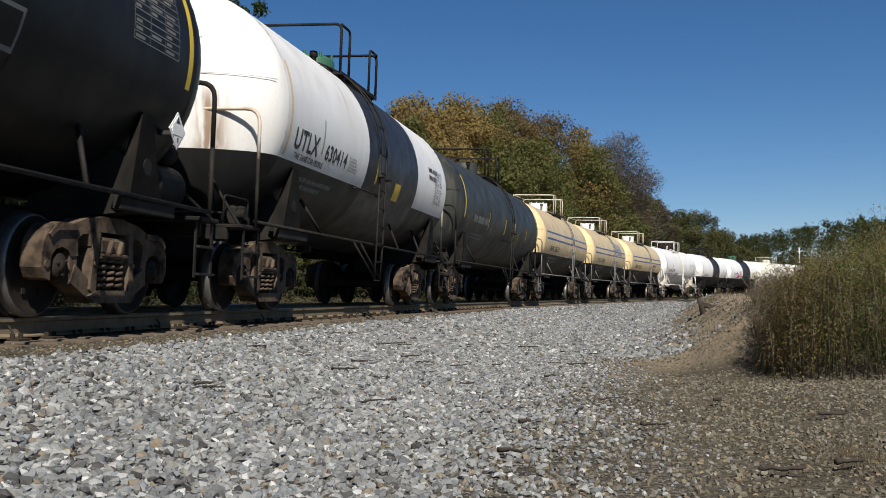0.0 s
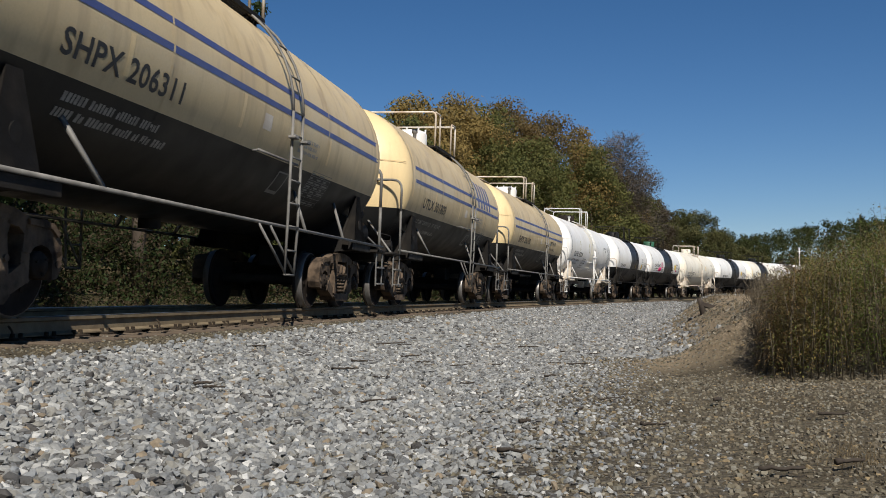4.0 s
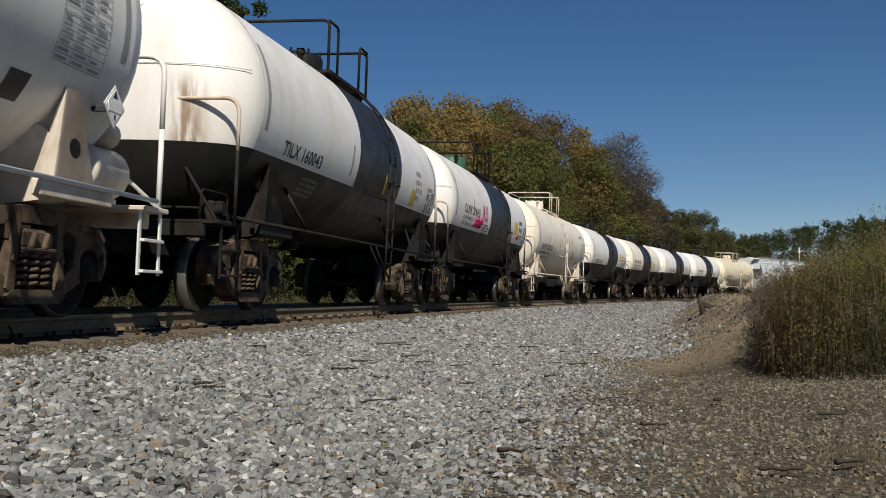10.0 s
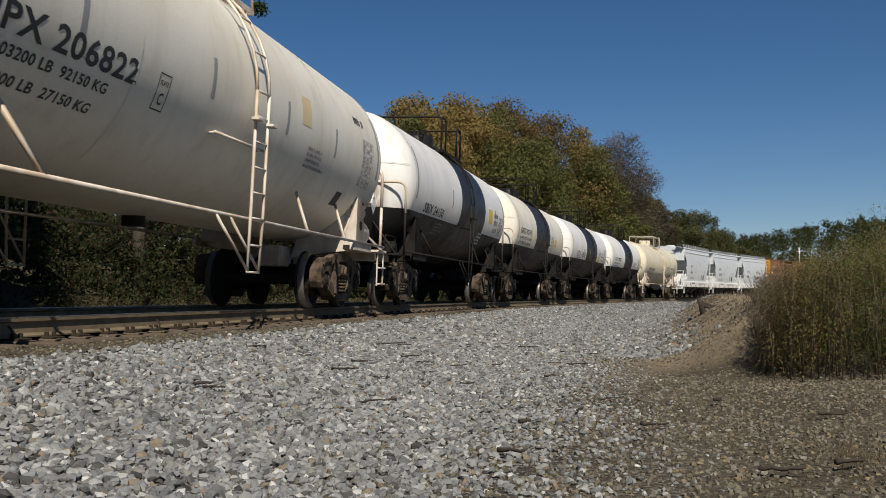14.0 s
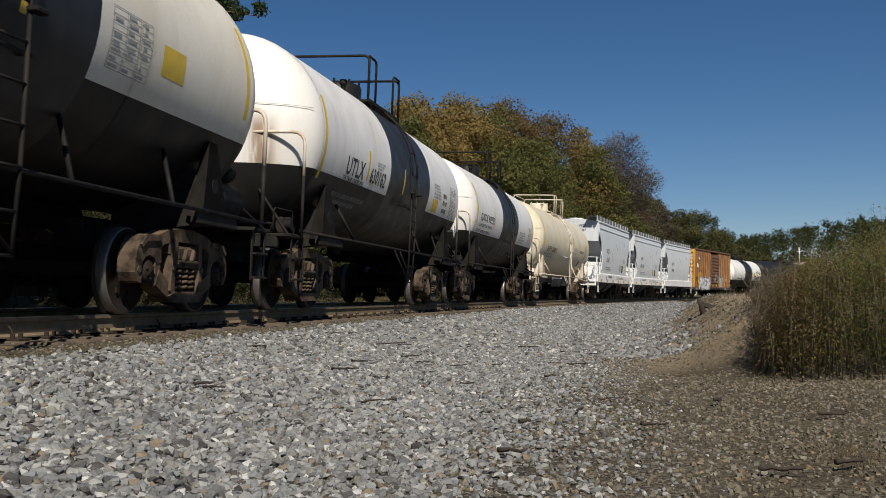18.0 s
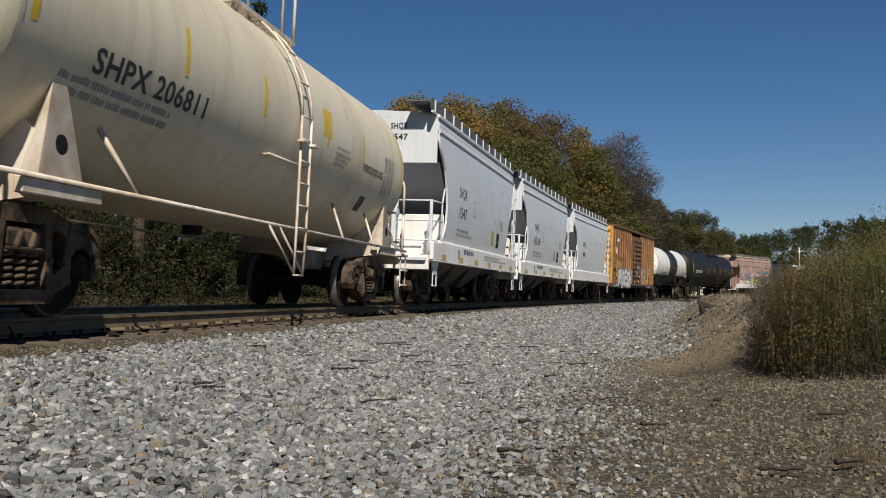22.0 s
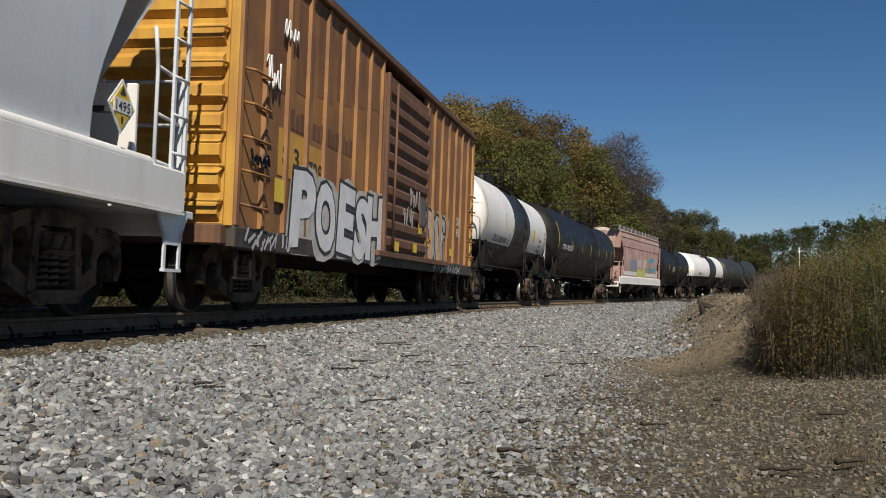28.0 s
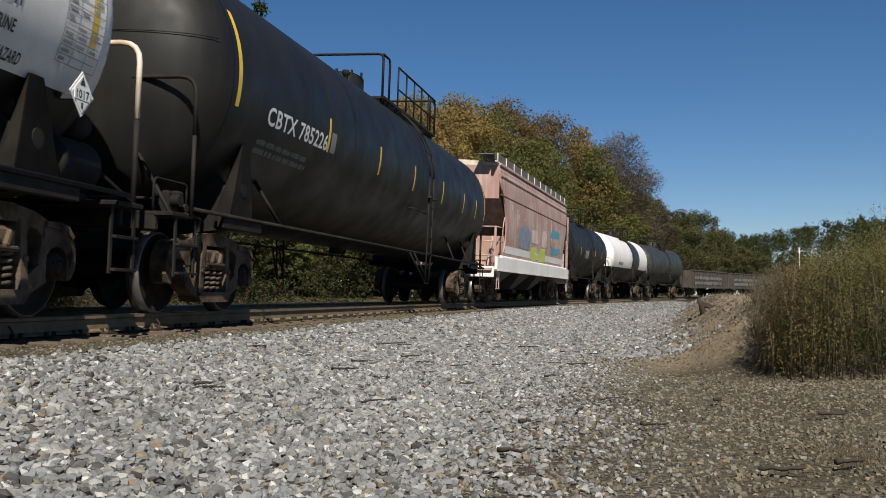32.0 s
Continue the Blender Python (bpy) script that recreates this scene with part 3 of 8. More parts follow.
SIDE_ME, SPRING_ME = side_frame_mesh(), spring_mesh()
_b = Build()
_b.box((0, 0, 0.62), (0.34, 1.95, 0.24), chamfer=0.03).cyl((0, 0, 0.7), (0, 0, 0.82), 0.19, 16)
_b.box((0.55, 0, 0.45), (0.12, 1.5, 0.13), chamfer=0.02).box((-0.55, 0, 0.45), (0.12, 1.5, 0.13), chamfer=0.02)
for sx in (-0.43, 0.43):
    for sy in (-0.75, 0.75):
        _b.box((sx * 1.0, sy, 0.42), (0.06, 0.1, 0.3), chamfer=0.01)
BOLSTER_ME = _b.mesh("bolster", M_DARKRUST)


def bogie(car, x, axles):
    for sy in (-1, 1):
        turn = Matrix.Rotation(math.pi if sy > 0 else 0.0, 4, "Z")
        fr = part("side_frame", SIDE_ME, None, car, at=Matrix.Translation((x, sy * 1.0, 0)) @ turn)
        part("spring_nest", SPRING_ME, None, fr, at=(0, -0.04, 0.262))
        for u in (-0.89, 0.89):
            part("bearing_cap", CAP_ME, None, fr, at=Matrix.Translation((u, -0.06, R_W)) @ Matrix.Rotation(math.pi, 4, "Z"))
    part("bolster", BOLSTER_ME, None, car, at=(x, 0, 0))
    for u in (-0.89, 0.89):
        ws = part("wheelset", AXLE_ME, None, car, at=(x + u, 0, R_W))
        part("wheel", WHEEL_ME, None, ws, at=Matrix.Translation((0, 0.785, 0)))
        part("wheel", WHEEL_ME, None, ws, at=Matrix.Translation((0, -0.785, 0)) @ Matrix.Rotation(math.pi, 4, "Z"))
        axles.append((ws, x + u))


def coupler_mesh():
    b = Build()
    b.box((0.25, 0, 0), (0.7, 0.13, 0.16), chamfer=0.02)
    b.prism([(-0.28, -0.14), (-0.05, -0.18), (0.0, -0.1), (0.0, 0.1), (-0.05, 0.18), (-0.28, 0.14)], -0.13, 0.06)
    b.box((-0.2, 0.1, 0), (0.2, 0.09, 0.3), chamfer=0.02)
    b.tube(rounded([(0.1, -0.2, -0.02), (0.0, -0.2, -0.3), (-0.2, -0.12, -0.42), (-0.35, -0.05, -0.36)], 0.15), 0.028, 6)
    return b.mesh("coupler", M_DARKRUST)


COUPLER_ME = coupler_mesh()
CARS = []          # (car, centre, half distance of the bogies, axles)


def start_car(kind, label, category, s0, s1, inset=2.15, group="cars of the freight train"):
    L = s1 - s0
    car = thing(kind, label, category, group)
    axles = []
    bx = L / 2 - inset
    for sg in (-1, 1):
        bogie(car, sg * bx, axles)
        part("coupler", COUPLER_ME, None, car, at=Matrix.Translation((sg * (L / 2 - 0.05), 0, 0.83)) @ Matrix.Rotation(math.pi if sg > 0 else 0.0, 4, "Z"))
    CARS.append((car, (s0 + s1) / 2, bx, axles))
    return car, L, bx


# ---------------------------------------------------------------- lettering
def letters(text, height, squeeze=0.8, spacing=1.0, weight=0.028):
    """Flat mesh data of a text in x and z, its lower left corner at the origin."""
    cu = bpy.data.curves.new("lettering", "FONT")
    cu.body, cu.size, cu.space_character = text, height / 0.72, spacing
    cu.resolution_u, cu.offset = 3, height * weight
    ob = bpy.data.objects.new("lettering", cu)
    scene.collection.objects.link(ob)
    dg = bpy.context.evaluated_depsgraph_get()
    me = bpy.data.meshes.new_from_object(ob.evaluated_get(dg))
    bpy.data.objects.remove(ob)
    vs = [(v.co.x * squeeze, v.co.y) for v in me.vertices]
    fs = [tuple(p.vertices) for p in me.polygons]
    bpy.data.meshes.remove(me)
    return vs, fs


def bars_flat(w, rows, h, seed):
    """Rows of letter-wide bars, in word lengths, in place of small print."""
    rnd = random.Random(seed)
    vs, fs = [], []
    for i in range(rows):
        z, x, left = -i * h * 1.7, 0.0, rnd.randint(2, 7)
        end = w * rnd.uniform(0.65, 1.0)
        while x < end:
            k, t = rnd.uniform(0.36, 0.6) * h, h * rnd.choice((1.0, 1.0, 1.0, 0.82))
            n = len(vs)
            vs += [(x, z), (x + k, z), (x + k, z + t), (x, z + t)]
            fs.append((n, n + 1, n + 2, n + 3))
            left -= 1
            x += k + h * (0.2 if left else 0.75)
            left = left or rnd.randint(2, 7)
    return vs, fs


def rect(w, h, nx=1, nz=1):
    vs = [(w * i / nx, h * j / nz) for j in range(nz + 1) for i in range(nx + 1)]
    fs = [(j * (nx + 1) + i, j * (nx + 1) + i + 1, (j + 1) * (nx + 1) + i + 1, (j + 1) * (nx + 1) + i) for j in range(nz) for i in range(nx)]
    return vs, fs


def sliced(flat, step):
    """Cuts a flat drawing into level strips, so that it can be bent."""
    vs, fs = flat
    lo, hi = min(v[1] for v in vs), max(v[1] for v in vs)
    if hi - lo < step * 1.2:
        return flat
    bm = bmesh.new()
    bv = [bm.verts.new((u, w, 0)) for u, w in vs]
    for f in fs:
        try:
            bm.faces.new([bv[i] for i in f])
        except ValueError:
            pass
    k = lo + step
    while k < hi - 0.004:
        bmesh.ops.bisect_plane(bm, geom=bm.verts[:] + bm.edges[:] + bm.faces[:], plane_co=(0, k, 0), plane_no=(0, 1, 0))
        k += step
    bm.verts.index_update()
    out = [(v.co.x, v.co.y) for v in bm.verts], [tuple(v.index for v in f.verts) for f in bm.faces]
    bm.free()
    return out


def on_tank(car, name, flat, mt, x, a, R, zc, lift=0.003, label="", kind=""):
    """Wraps a flat drawing round the tank's near side. a: metres of arc above the side's middle, at its lower left corner."""
    vs, fs = sliced(flat, 0.06)
    b = Build()
    b.add([(x + u, -(R + lift) * math.cos((a + w) / R), zc + (R + lift) * math.sin((a + w) / R)) for u, w in vs], fs)
    return part(name, b, mt, car, label, kind=kind)


def on_side(car, name, flat, mt, x, z, y, label=""):
    vs, fs = flat
    return part(name, Build().add([(x + u, y(z + w) if callable(y) else y, z + w) for u, w in vs], fs), mt, car, label)


# ---------------------------------------------------------------- tank cars
RUNGS = {}


def tank_car(a, e, label, body, lower=None, band=None, head=None, R=1.52, zc=2.66, low_at=-0.40, bands=(), frame=None, rail=None,
             dome=True, ladder_x=0.0, platform=(1.15, 0.95), top_rail=None, plat_x=0.0):
    """A tank car whose straight shell runs from a to e along the train."""
    s0, s1 = a - 1.4, e + 1.4
    mid, half = (a + e) / 2, (e - a) / 2
    car, L, bx = start_car("tank_car", label, "tank car", s0, s1)
    frame = frame or M_FRAME
    rail = rail or frame
    hd = 0.76                          # depth of a head
    T = e - a + 2 * hd
    bands = [(q0 - (a + e) / 2, q1 - (a + e) / 2, sl) for q0, q1, sl in bands]
    xs0, xs1 = -T / 2 + hd, T / 2 - hd
    # slots: upper, lower, band
    mats = [body, lower or body, band or body]
    a_low = math.asin(max(-1.0, min(1.0, low_at))) if lower else -math.pi / 2
    angs = sorted(set([a_low, math.pi - a_low] + [round(-math.pi / 2 + 2 * math.pi * k / 56, 6) for k in range(56)]))
    n = len(angs)
    cuts = sorted(set([xs0, xs1] + [c for bd in bands for c in bd[:2]] + [xs0 + (xs1 - xs0) * k / 5 for k in range(1, 5)]))
    b = Build()
    b.v = [(x, -R * math.cos(a), zc + R * math.sin(a)) for x in cuts for a in angs]
    for i in range(len(cuts) - 1):
        xm = (cuts[i] + cuts[i + 1]) / 2
        for k in range(n):
            k2 = (k + 1) % n
            am = (angs[k] + angs[k2]) / 2 if k2 else (angs[k] + angs[0] + 2 * math.pi) / 2
            slot = 1 if (lower and math.sin(am) < math.sin(a_low) - 1e-6) else 0
            for q0, q1, sl in bands:
                if q0 < xm < q1 and (slot == 0 or sl == 2):
                    slot = sl
            b.f.append((i * n + k, (i + 1) * n + k, (i + 1) * n + k2, i * n + k2))
            b.m.append(slot)
            b.sm.append(True)
    shell = part("tank_shell", b, mats, car)
    # weld seams as thin raised bands
    for x in [xs0 + 0.02, xs0 + (xs1 - xs0) * 0.27, xs0 + (xs1 - xs0) * 0.73, xs1 - 0.02]:
        q = Build()
        ring = [(-(R + 0.004) * math.cos(a), zc + (R + 0.004) * math.sin(a)) for a in angs]
        q.v = [(x + dx, y, z) for dx in (-0.02, 0.02) for y, z in ring]
        for k in range(n):
            k2 = (k + 1) % n
            am = (angs[k] + angs[k2]) / 2 if k2 else (angs[k] + angs[0] + 2 * math.pi) / 2
            slot = 1 if (lower and math.sin(am) < math.sin(a_low) - 1e-6) else 0
            for q0, q1, sl in bands:
                if q0 < x < q1 and (slot == 0 or sl == 2):
                    slot = sl
            q.f.append((k, n + k, n + k2, k2))
            q.m.append(slot)
            q.sm.append(True)
        part("weld_seam", q, mats, shell)
    # dished heads, cut level where the lower paint begins
    zl = R * math.sin(a_low) if lower else -R
    levels = sorted(set([round(R * math.sin(math.pi * (k / 26 - 0.5)), 5) for k in range(27)] + [round(zl, 5)]))
    for sg, xe in ((-1, xs0), (1, xs1)):
        h = Build()
        nc = 26
        for zz in levels:
            w = math.sqrt(max(R * R - zz * zz, 0.0))
            for k in range(nc + 1):
                y = w * math.sin(math.pi * (k / nc - 0.5))
                q = min(1.0, math.hypot(zz, y) / R)
                h.v.append((xe + sg * hd * math.sqrt(max(0.0, 1 - q ** 2.5)), y, zc + zz))
        for i in range(len(levels) - 1):
            for k in range(nc):
                f = (i * (nc + 1) + k, i * (nc + 1) + k + 1, (i + 1) * (nc + 1) + k + 1, (i + 1) * (nc + 1) + k)
                h.f.append(f if sg > 0 else f[::-1])
                h.m.append(1 if lower and (levels[i] + levels[i + 1]) / 2 < zl else 0)
                h.sm.append(True)
        plain = head or body
        spilt = {"white_paint": M_WHITESTAIN, "cream_paint": M_CREAMSTAIN}.get(plain.name, plain) if sg < 0 else plain
        hob = part("tank_head", h, [spilt, lower or body], car)
        hs = Build().tube([(xe + sg * (hd * math.sqrt(1 - (abs(y) / R) ** 2.5) + 0.002) if abs(y) < R * 0.98 else xe, y, zc + 0.32) for y in [R * 0.97 * (k / 12 - 1) * math.sqrt(1 - (0.32 / R) ** 2) for k in range(25)]], 0.006, 4)
        part("weld_seam", hs, [head or body], hob)
    # stub sills, draft gear and bolsters
    for sg in (-1, 1):
        part("stub_sill", Build().box((sg * (L / 2 - 1.55), 0, 0.86), (2.5, 0.36, 0.36), chamfer=0.02), frame, car)
        part("end_sill", Build().box((sg * (L / 2 - 0.42), 0, 0.98), (0.1, 2.5, 0.2), chamfer=0.02), frame, car)
        part("end_platform", Build().box((sg * (L / 2 - 0.62), 0, 1.06), (0.5, 2.9, 0.05), chamfer=0.01), frame, car)
        bo = Build()
        for sy in (-1, 1):
            y = sy * 1.3
            bo.add([(sg * bx + dx, yy, zz) for dx in (-0.14, 0.14) for yy, zz in ((0.2 * sy, 0.86), (sy * 1.36, 1.02), (sy * 1.40, 1.12), (sy * 1.32, 1.5), (sy * 1.12, zc - math.sqrt(R * R - 1.12 ** 2)), (sy * 0.3, zc - R + 0.05))],
                   [(0, 1, 2, 3, 4, 5), (11, 10, 9, 8, 7, 6)] + [(i, 6 + i, 6 + (i + 1) % 6, (i + 1) % 6) for i in range(6)])
        part("body_bolster", bo, frame, car)
        # triangular saddle brackets that show beside the tank
        for sy in (-1, 1):
            g = Build()
            zt = zc - 0.72
            yt = math.sqrt(R * R - 0.72 ** 2) + 0.02
            for dx in (-0.33, 0.33):
                g.add([(sg * bx + dx * w - q, sy * y, z) for q in (-0.012, 0.012) for w, y, z in ((1.0, 1.42, 1.08), (0.25, yt, zt), (0.0, yt - 0.1, zt), (0.6, 1.16, 1.1))],
                      [(0, 1, 2, 3), (7, 6, 5, 4)] + [(i, 4 + i, 4 + (i + 1) % 4, (i + 1) % 4) for i in range(4)])
            g.add([(sg * bx + w, sy * (y + 0.01), z) for w, y, z in ((-0.33, 1.42, 1.08), (0.33, 1.42, 1.08), (0.1, yt, zt), (-0.1, yt, zt))], [(0, 1, 2, 3), (3, 2, 1, 0)])
            g.box((sg * bx, sy * 1.42, 1.06), (1.15, 0.08, 0.13), chamfer=0.01)
            # black disc on the face, drawn for the dark of the bracket's hole
            zh = 1.08 + 0.42 * (zt - 1.08)
            yh = 1.42 + 0.42 * (yt - 1.42)
            g.cyl((sg * bx, sy * (yh - 0.02), zh), (sg * bx, sy * (yh + 0.016), zh), 0.085, 14, 1)
            part("saddle_bracket", g, [frame, M_FRAME], car)
    # side handrail and its stays
    for sy in (-1, 1):
        r = Build()
        r.tube([(-L / 2 + 0.7, sy * 1.47, 1.14), (L / 2 - 0.7, sy * 1.47, 1.14)], 0.024, 6)
        for x, dx in ((-T / 2 + 2.7, -0.28), (T / 2 - 2.7, 0.28), (T / 2 - 4.6, 0.2)):
            r.tube([(x, sy * 1.47, 1.14), (x + dx, sy * 1.2, zc - math.sqrt(max(R * R - 1.44, 0.01)))], 0.028, 4)
        part("side_handrail", r, rail, car)
    # end railings and steps
    for sg in (-1, 1):
        xe = sg * (L / 2 - 0.72)
        xr, yr, zr, rr, nm = (xe, 1.48, 2.56, 0.025, "end_railing") if sg < 0 else (xe + 0.42, 1.3, 2.68, 0.03, "corner_grab_rail")
        er = Build().tube(rounded([(xr, -yr, 1.92), (xr, -yr, zr), (xr, yr, zr), (xr, yr, 1.92)], 0.2), rr, 6)
        for sy in (-1, 1):
            er.tube([(xr, sy * yr, 1.06), (xr, sy * yr, 1.93)], rr, 6, 1)
        part(nm, er, [M_WFRAME if lower and head is None else rail, rail], car)
        for sy in (-1, 1):
            er = Build().tube(rounded([(xe + sg * 0.3, sy * 1.4, 1.06), (xe - sg * 0.35, sy * 0.5, 2.0)], 0.1), 0.022, 6)
            part("diagonal_stay", er, rail, car)
        for sy in (-1, 1):
            st = Build()
            xs = sg * (L / 2 - 0.72)
            for dx in (-0.22, 0.22):
                st.box((xs + dx, sy * 1.42, 0.72), (0.05, 0.02, 0.62), chamfer=0.004)
            step = part("sill_step", st, rail, car)
            for z in (0.45, 0.75):
                part("tread", Build().box((xs, sy * 1.44, z), (0.44, 0.07, 0.03), chamfer=0.004), rail, step)
    # side ladder with its bottom stirrup
    for sy in (-1, 1):
        ld = Build()
        arc = [0.0 + 0.15 * k for k in range(11)]
        lx = ladder_x
        for dx in (-0.2, 0.2):
            ld.tube([(lx + dx, sy * (R + 0.09) * math.cos(q), zc + (R + 0.09) * math.sin(q)) for q in arc], 0.02, 5)
            ld.tube([(lx + dx, sy * (R + 0.09), zc), (lx + dx, sy * (R + 0.07), 1.14), (lx + dx * 0.9, sy * (R + 0.05), 0.5)], 0.02, 5)
            ld.tube([(lx + dx * 0.9, sy * (R + 0.05), 0.52), (lx + dx - 0.75, sy * 1.47, 1.14)], 0.018, 5)
        yb = math.sqrt(R * R - (zc - 2.0) ** 2) + 0.1
        gb = Build().tube([(lx - 1.05, sy * yb, 2.02), (lx + 0.45, sy * yb, 2.02)], 0.018, 5)
        for dx in (-1.0, 0.4):
            gb.tube([(lx + dx, sy * yb, 2.02), (lx + dx, sy * (yb - 0.14), 2.02)], 0.014, 5)
        part("grab_bar", gb, rail, car)
        for dx in (-0.24, 0.24):
            part("ladder_step", Build().box((lx + dx, sy * (R + 0.12), 2.3), (0.16, 0.1, 0.04), chamfer=0.008), rail, car)
        lad = part("side_ladder", ld, rail, car)
        rung_me = RUNGS.setdefault(rail.name, Build().tube([(-0.2, 0, 0), (0.2, 0, 0)], 0.014, 5).mesh("rung", rail))
        places = [((R + 0.09) * math.cos(q), zc + (R + 0.09) * math.sin(q)) for q in arc[::2]]
        places += [(R + 0.05, 0.5), (R + 0.06, 0.82)] + [(R + 0.08, 1.14 + k * (zc - 1.14) / 5) for k in range(5)]
        for yy, zz in places:
            part("rung", rung_me, None, lad, at=(lx, sy * yy, zz))
    # top platform, railing, manway dome
    zt = zc + R
    pw, pd = platform
    zf = zt - 0.2                      # the gratings lie beside the crown of the tank
    for sy in (-1, 1):
        pl = Build()
        for k in range(7):
            pl.box((plat_x - pw + 2 * pw * k / 6, sy * (pd + 0.6) / 2, zf - 0.01), (0.03, pd - 0.6, 0.04))
        pl.box((plat_x, sy * (pd + 0.01), zf), (2 * pw + 0.04, 0.03, 0.07), chamfer=0.006)
        for sx in (-1, 1):
            pl.add([(plat_x + sx * (pw - 0.2) + q, sy * yy, zz) for q in (-0.02, 0.02) for yy, zz in ((pd, zf), (0.62, zf), (pd - 0.02, zc + math.sqrt(R * R - (pd - 0.02) ** 2) - 0.02))],
                   [(0, 1, 2), (5, 4, 3), (0, 3, 4, 1), (1, 4, 5, 2), (2, 5, 3, 0)])
        deck = part("top_platform", pl, frame, car)
        bar_me = Build().box((0, 0, 0), (2 * pw, 0.012, 0.045)).mesh("grating_bar", frame)
        for k in range(9):
            part("grating_bar", bar_me, None, deck, at=(plat_x, sy * (0.62 + (pd - 0.62) * k / 8), zf))
    zr = zt + 0.66
    tr = top_rail or rail
    for sx in (-1, 1):
        ra = Build().tube(rounded([(plat_x + sx * pw, -pd, zf), (plat_x + sx * pw, -pd, zr), (plat_x + sx * pw, pd, zr), (plat_x + sx * pw, pd, zf)], 0.12), 0.026, 6)
        part("platform_railing", ra, tr, car)
        ra = Build().tube(rounded([(plat_x + sx * pw, -pd, zr - 0.01), (plat_x + sx * (pw - 0.5), -pd, zr - 0.01), (plat_x + sx * (pw - 0.5), -pd, zf)], 0.1), 0.024, 6)
        part("platform_railing", ra, tr, car)
    ra = Build().tube([(plat_x - pw, pd, zr), (plat_x + pw, pd, zr)], 0.022, 6).tube([(plat_x - pw, pd, zt + 0.25), (plat_x + pw, pd, zt + 0.25)], 0.02, 6)
    part("platform_railing", ra, tr, car)
    if pw > 2.0:
        ra = Build().tube([(plat_x - pw + 1.2, -pd, zr), (plat_x + pw, -pd, zr)], 0.022, 6).tube([(plat_x - pw + 1.2, -pd, zt + 0.2), (plat_x + pw, -pd, zt + 0.2)], 0.018, 6)
        for k in range(5):
            x = plat_x - pw + 1.2 + (2 * pw - 1.2) * k / 5
            ra.tube([(x, -pd, zf), (x, -pd, zr)], 0.02, 6)
        part("platform_railing", ra, tr, car)
    if dome:
        dm = Build()
        dm.lathe([(0.0, 0.4), (0.3, 0.39), (0.42, 0.33), (0.44, 0.28), (0.44, 0.0)], 20, 0, "Z", (0.0, 0, zt - 0.02))
        for k in range(8):
            a = k * math.pi / 4
            dm.cyl((0.4 * math.cos(a), 0.4 * math.sin(a), zt + 0.3), (0.4 * math.cos(a), 0.4 * math.sin(a), zt + 0.4), 0.025, 6)
        part("manway_dome", dm, dome if isinstance(dome, bpy.types.Material) else (lower or body), car)
    vt = Build()
    vt.lathe([(0.0, 0.42), (0.09, 0.41), (0.1, 0.3), (0.07, 0.28), (0.07, 0.0)], 12, 0, "Z", (0.75, 0.35, zt))
    part("relief_valve", vt, rail, car)
    part("vent_pipe", Build().lathe([(0.0, 0.3), (0.07, 0.29), (0.08, 0.2), (0.05, 0.18), (0.05, 0.0)], 12, 0, "Z", (-0.72, -0.3, zt)), rail, car)
    # bottom outlet and brake gear
    un = Build()
    un.cyl((0, 0, zc - R - 0.12), (0, 0, zc - R + 0.05), 0.14, 14)
    part("bottom_outlet", un, M_FRAME, car)
    bk = Build()
    xb = L / 2 - 1.05
    bk.lathe([(0.0, -0.42), (0.16, -0.41), (0.25, -0.35), (0.265, -0.3), (0.25, -0.28), (0.25, 0.3), (0.2, 0.38), (0.0, 0.42)], 20, 0, "X", (xb, -0.95, 1.38))
    bk.lathe([(0.0, -0.14), (0.11, -0.13), (0.13, -0.1), (0.13, 0.12), (0.0, 0.14)], 14, 0, "X", (xb + 0.1, -1.0, 1.76))
    bk.box((xb, -0.95, 1.1), (0.5, 0.3, 0.08), chamfer=0.01)
    bk.tube(rounded([(xb - 0.4, -0.95, 1.33), (xb - 0.7, -0.95, 1.3), (xb - 0.8, -0.9, 1.12)], 0.1), 0.018, 5)
    part("brake_cylinder", bk, frame, car)
    # control valve, pipes and levers on the leading end platform
    cv = Build()
    xv = -L / 2 + 0.95
    cv.box((xv, -1.05, 1.22), (0.24, 0.2, 0.26), chamfer=0.03).box((xv + 0.02, -1.18, 1.27), (0.14, 0.1, 0.16), chamfer=0.03)
    cv.box((xv + 0.26, -1.02, 1.2), (0.16, 0.18, 0.2), chamfer=0.04).cyl((xv - 0.02, -1.25, 1.24), (xv - 0.02, -1.15, 1.24), 0.07, 10)
    cv.cyl((xv + 0.26, -1.18, 1.18), (xv + 0.26, -1.1, 1.18), 0.05, 8)
    cv.tube(rounded([(xv - 0.35, -1.1, 1.12), (xv - 0.35, -1.1, 1.46), (xv + 0.4, -1.1, 1.46), (xv + 0.4, -1.1, 1.15)], 0.08), 0.016, 5)
    cv.tube(rounded([(xv - 0.8, -0.6, 1.2), (xv - 0.3, -1.0, 1.24), (xv, -1.05, 1.24)], 0.1), 0.02, 5)
    cv.tube(rounded([(xv + 0.1, -1.2, 1.12), (xv + 0.5, -1.25, 1.08), (xv + 0.9, -1.0, 1.0)], 0.1), 0.016, 5)
    part("brake_valve", cv, frame, car)
    bw = Build()
    bw.tube([(-L / 2 + 0.36, 0.55 + 0.26 * math.cos(q * 0.524), 1.7 + 0.26 * math.sin(q * 0.524)) for q in range(12)], 0.016, 5, closed=True)
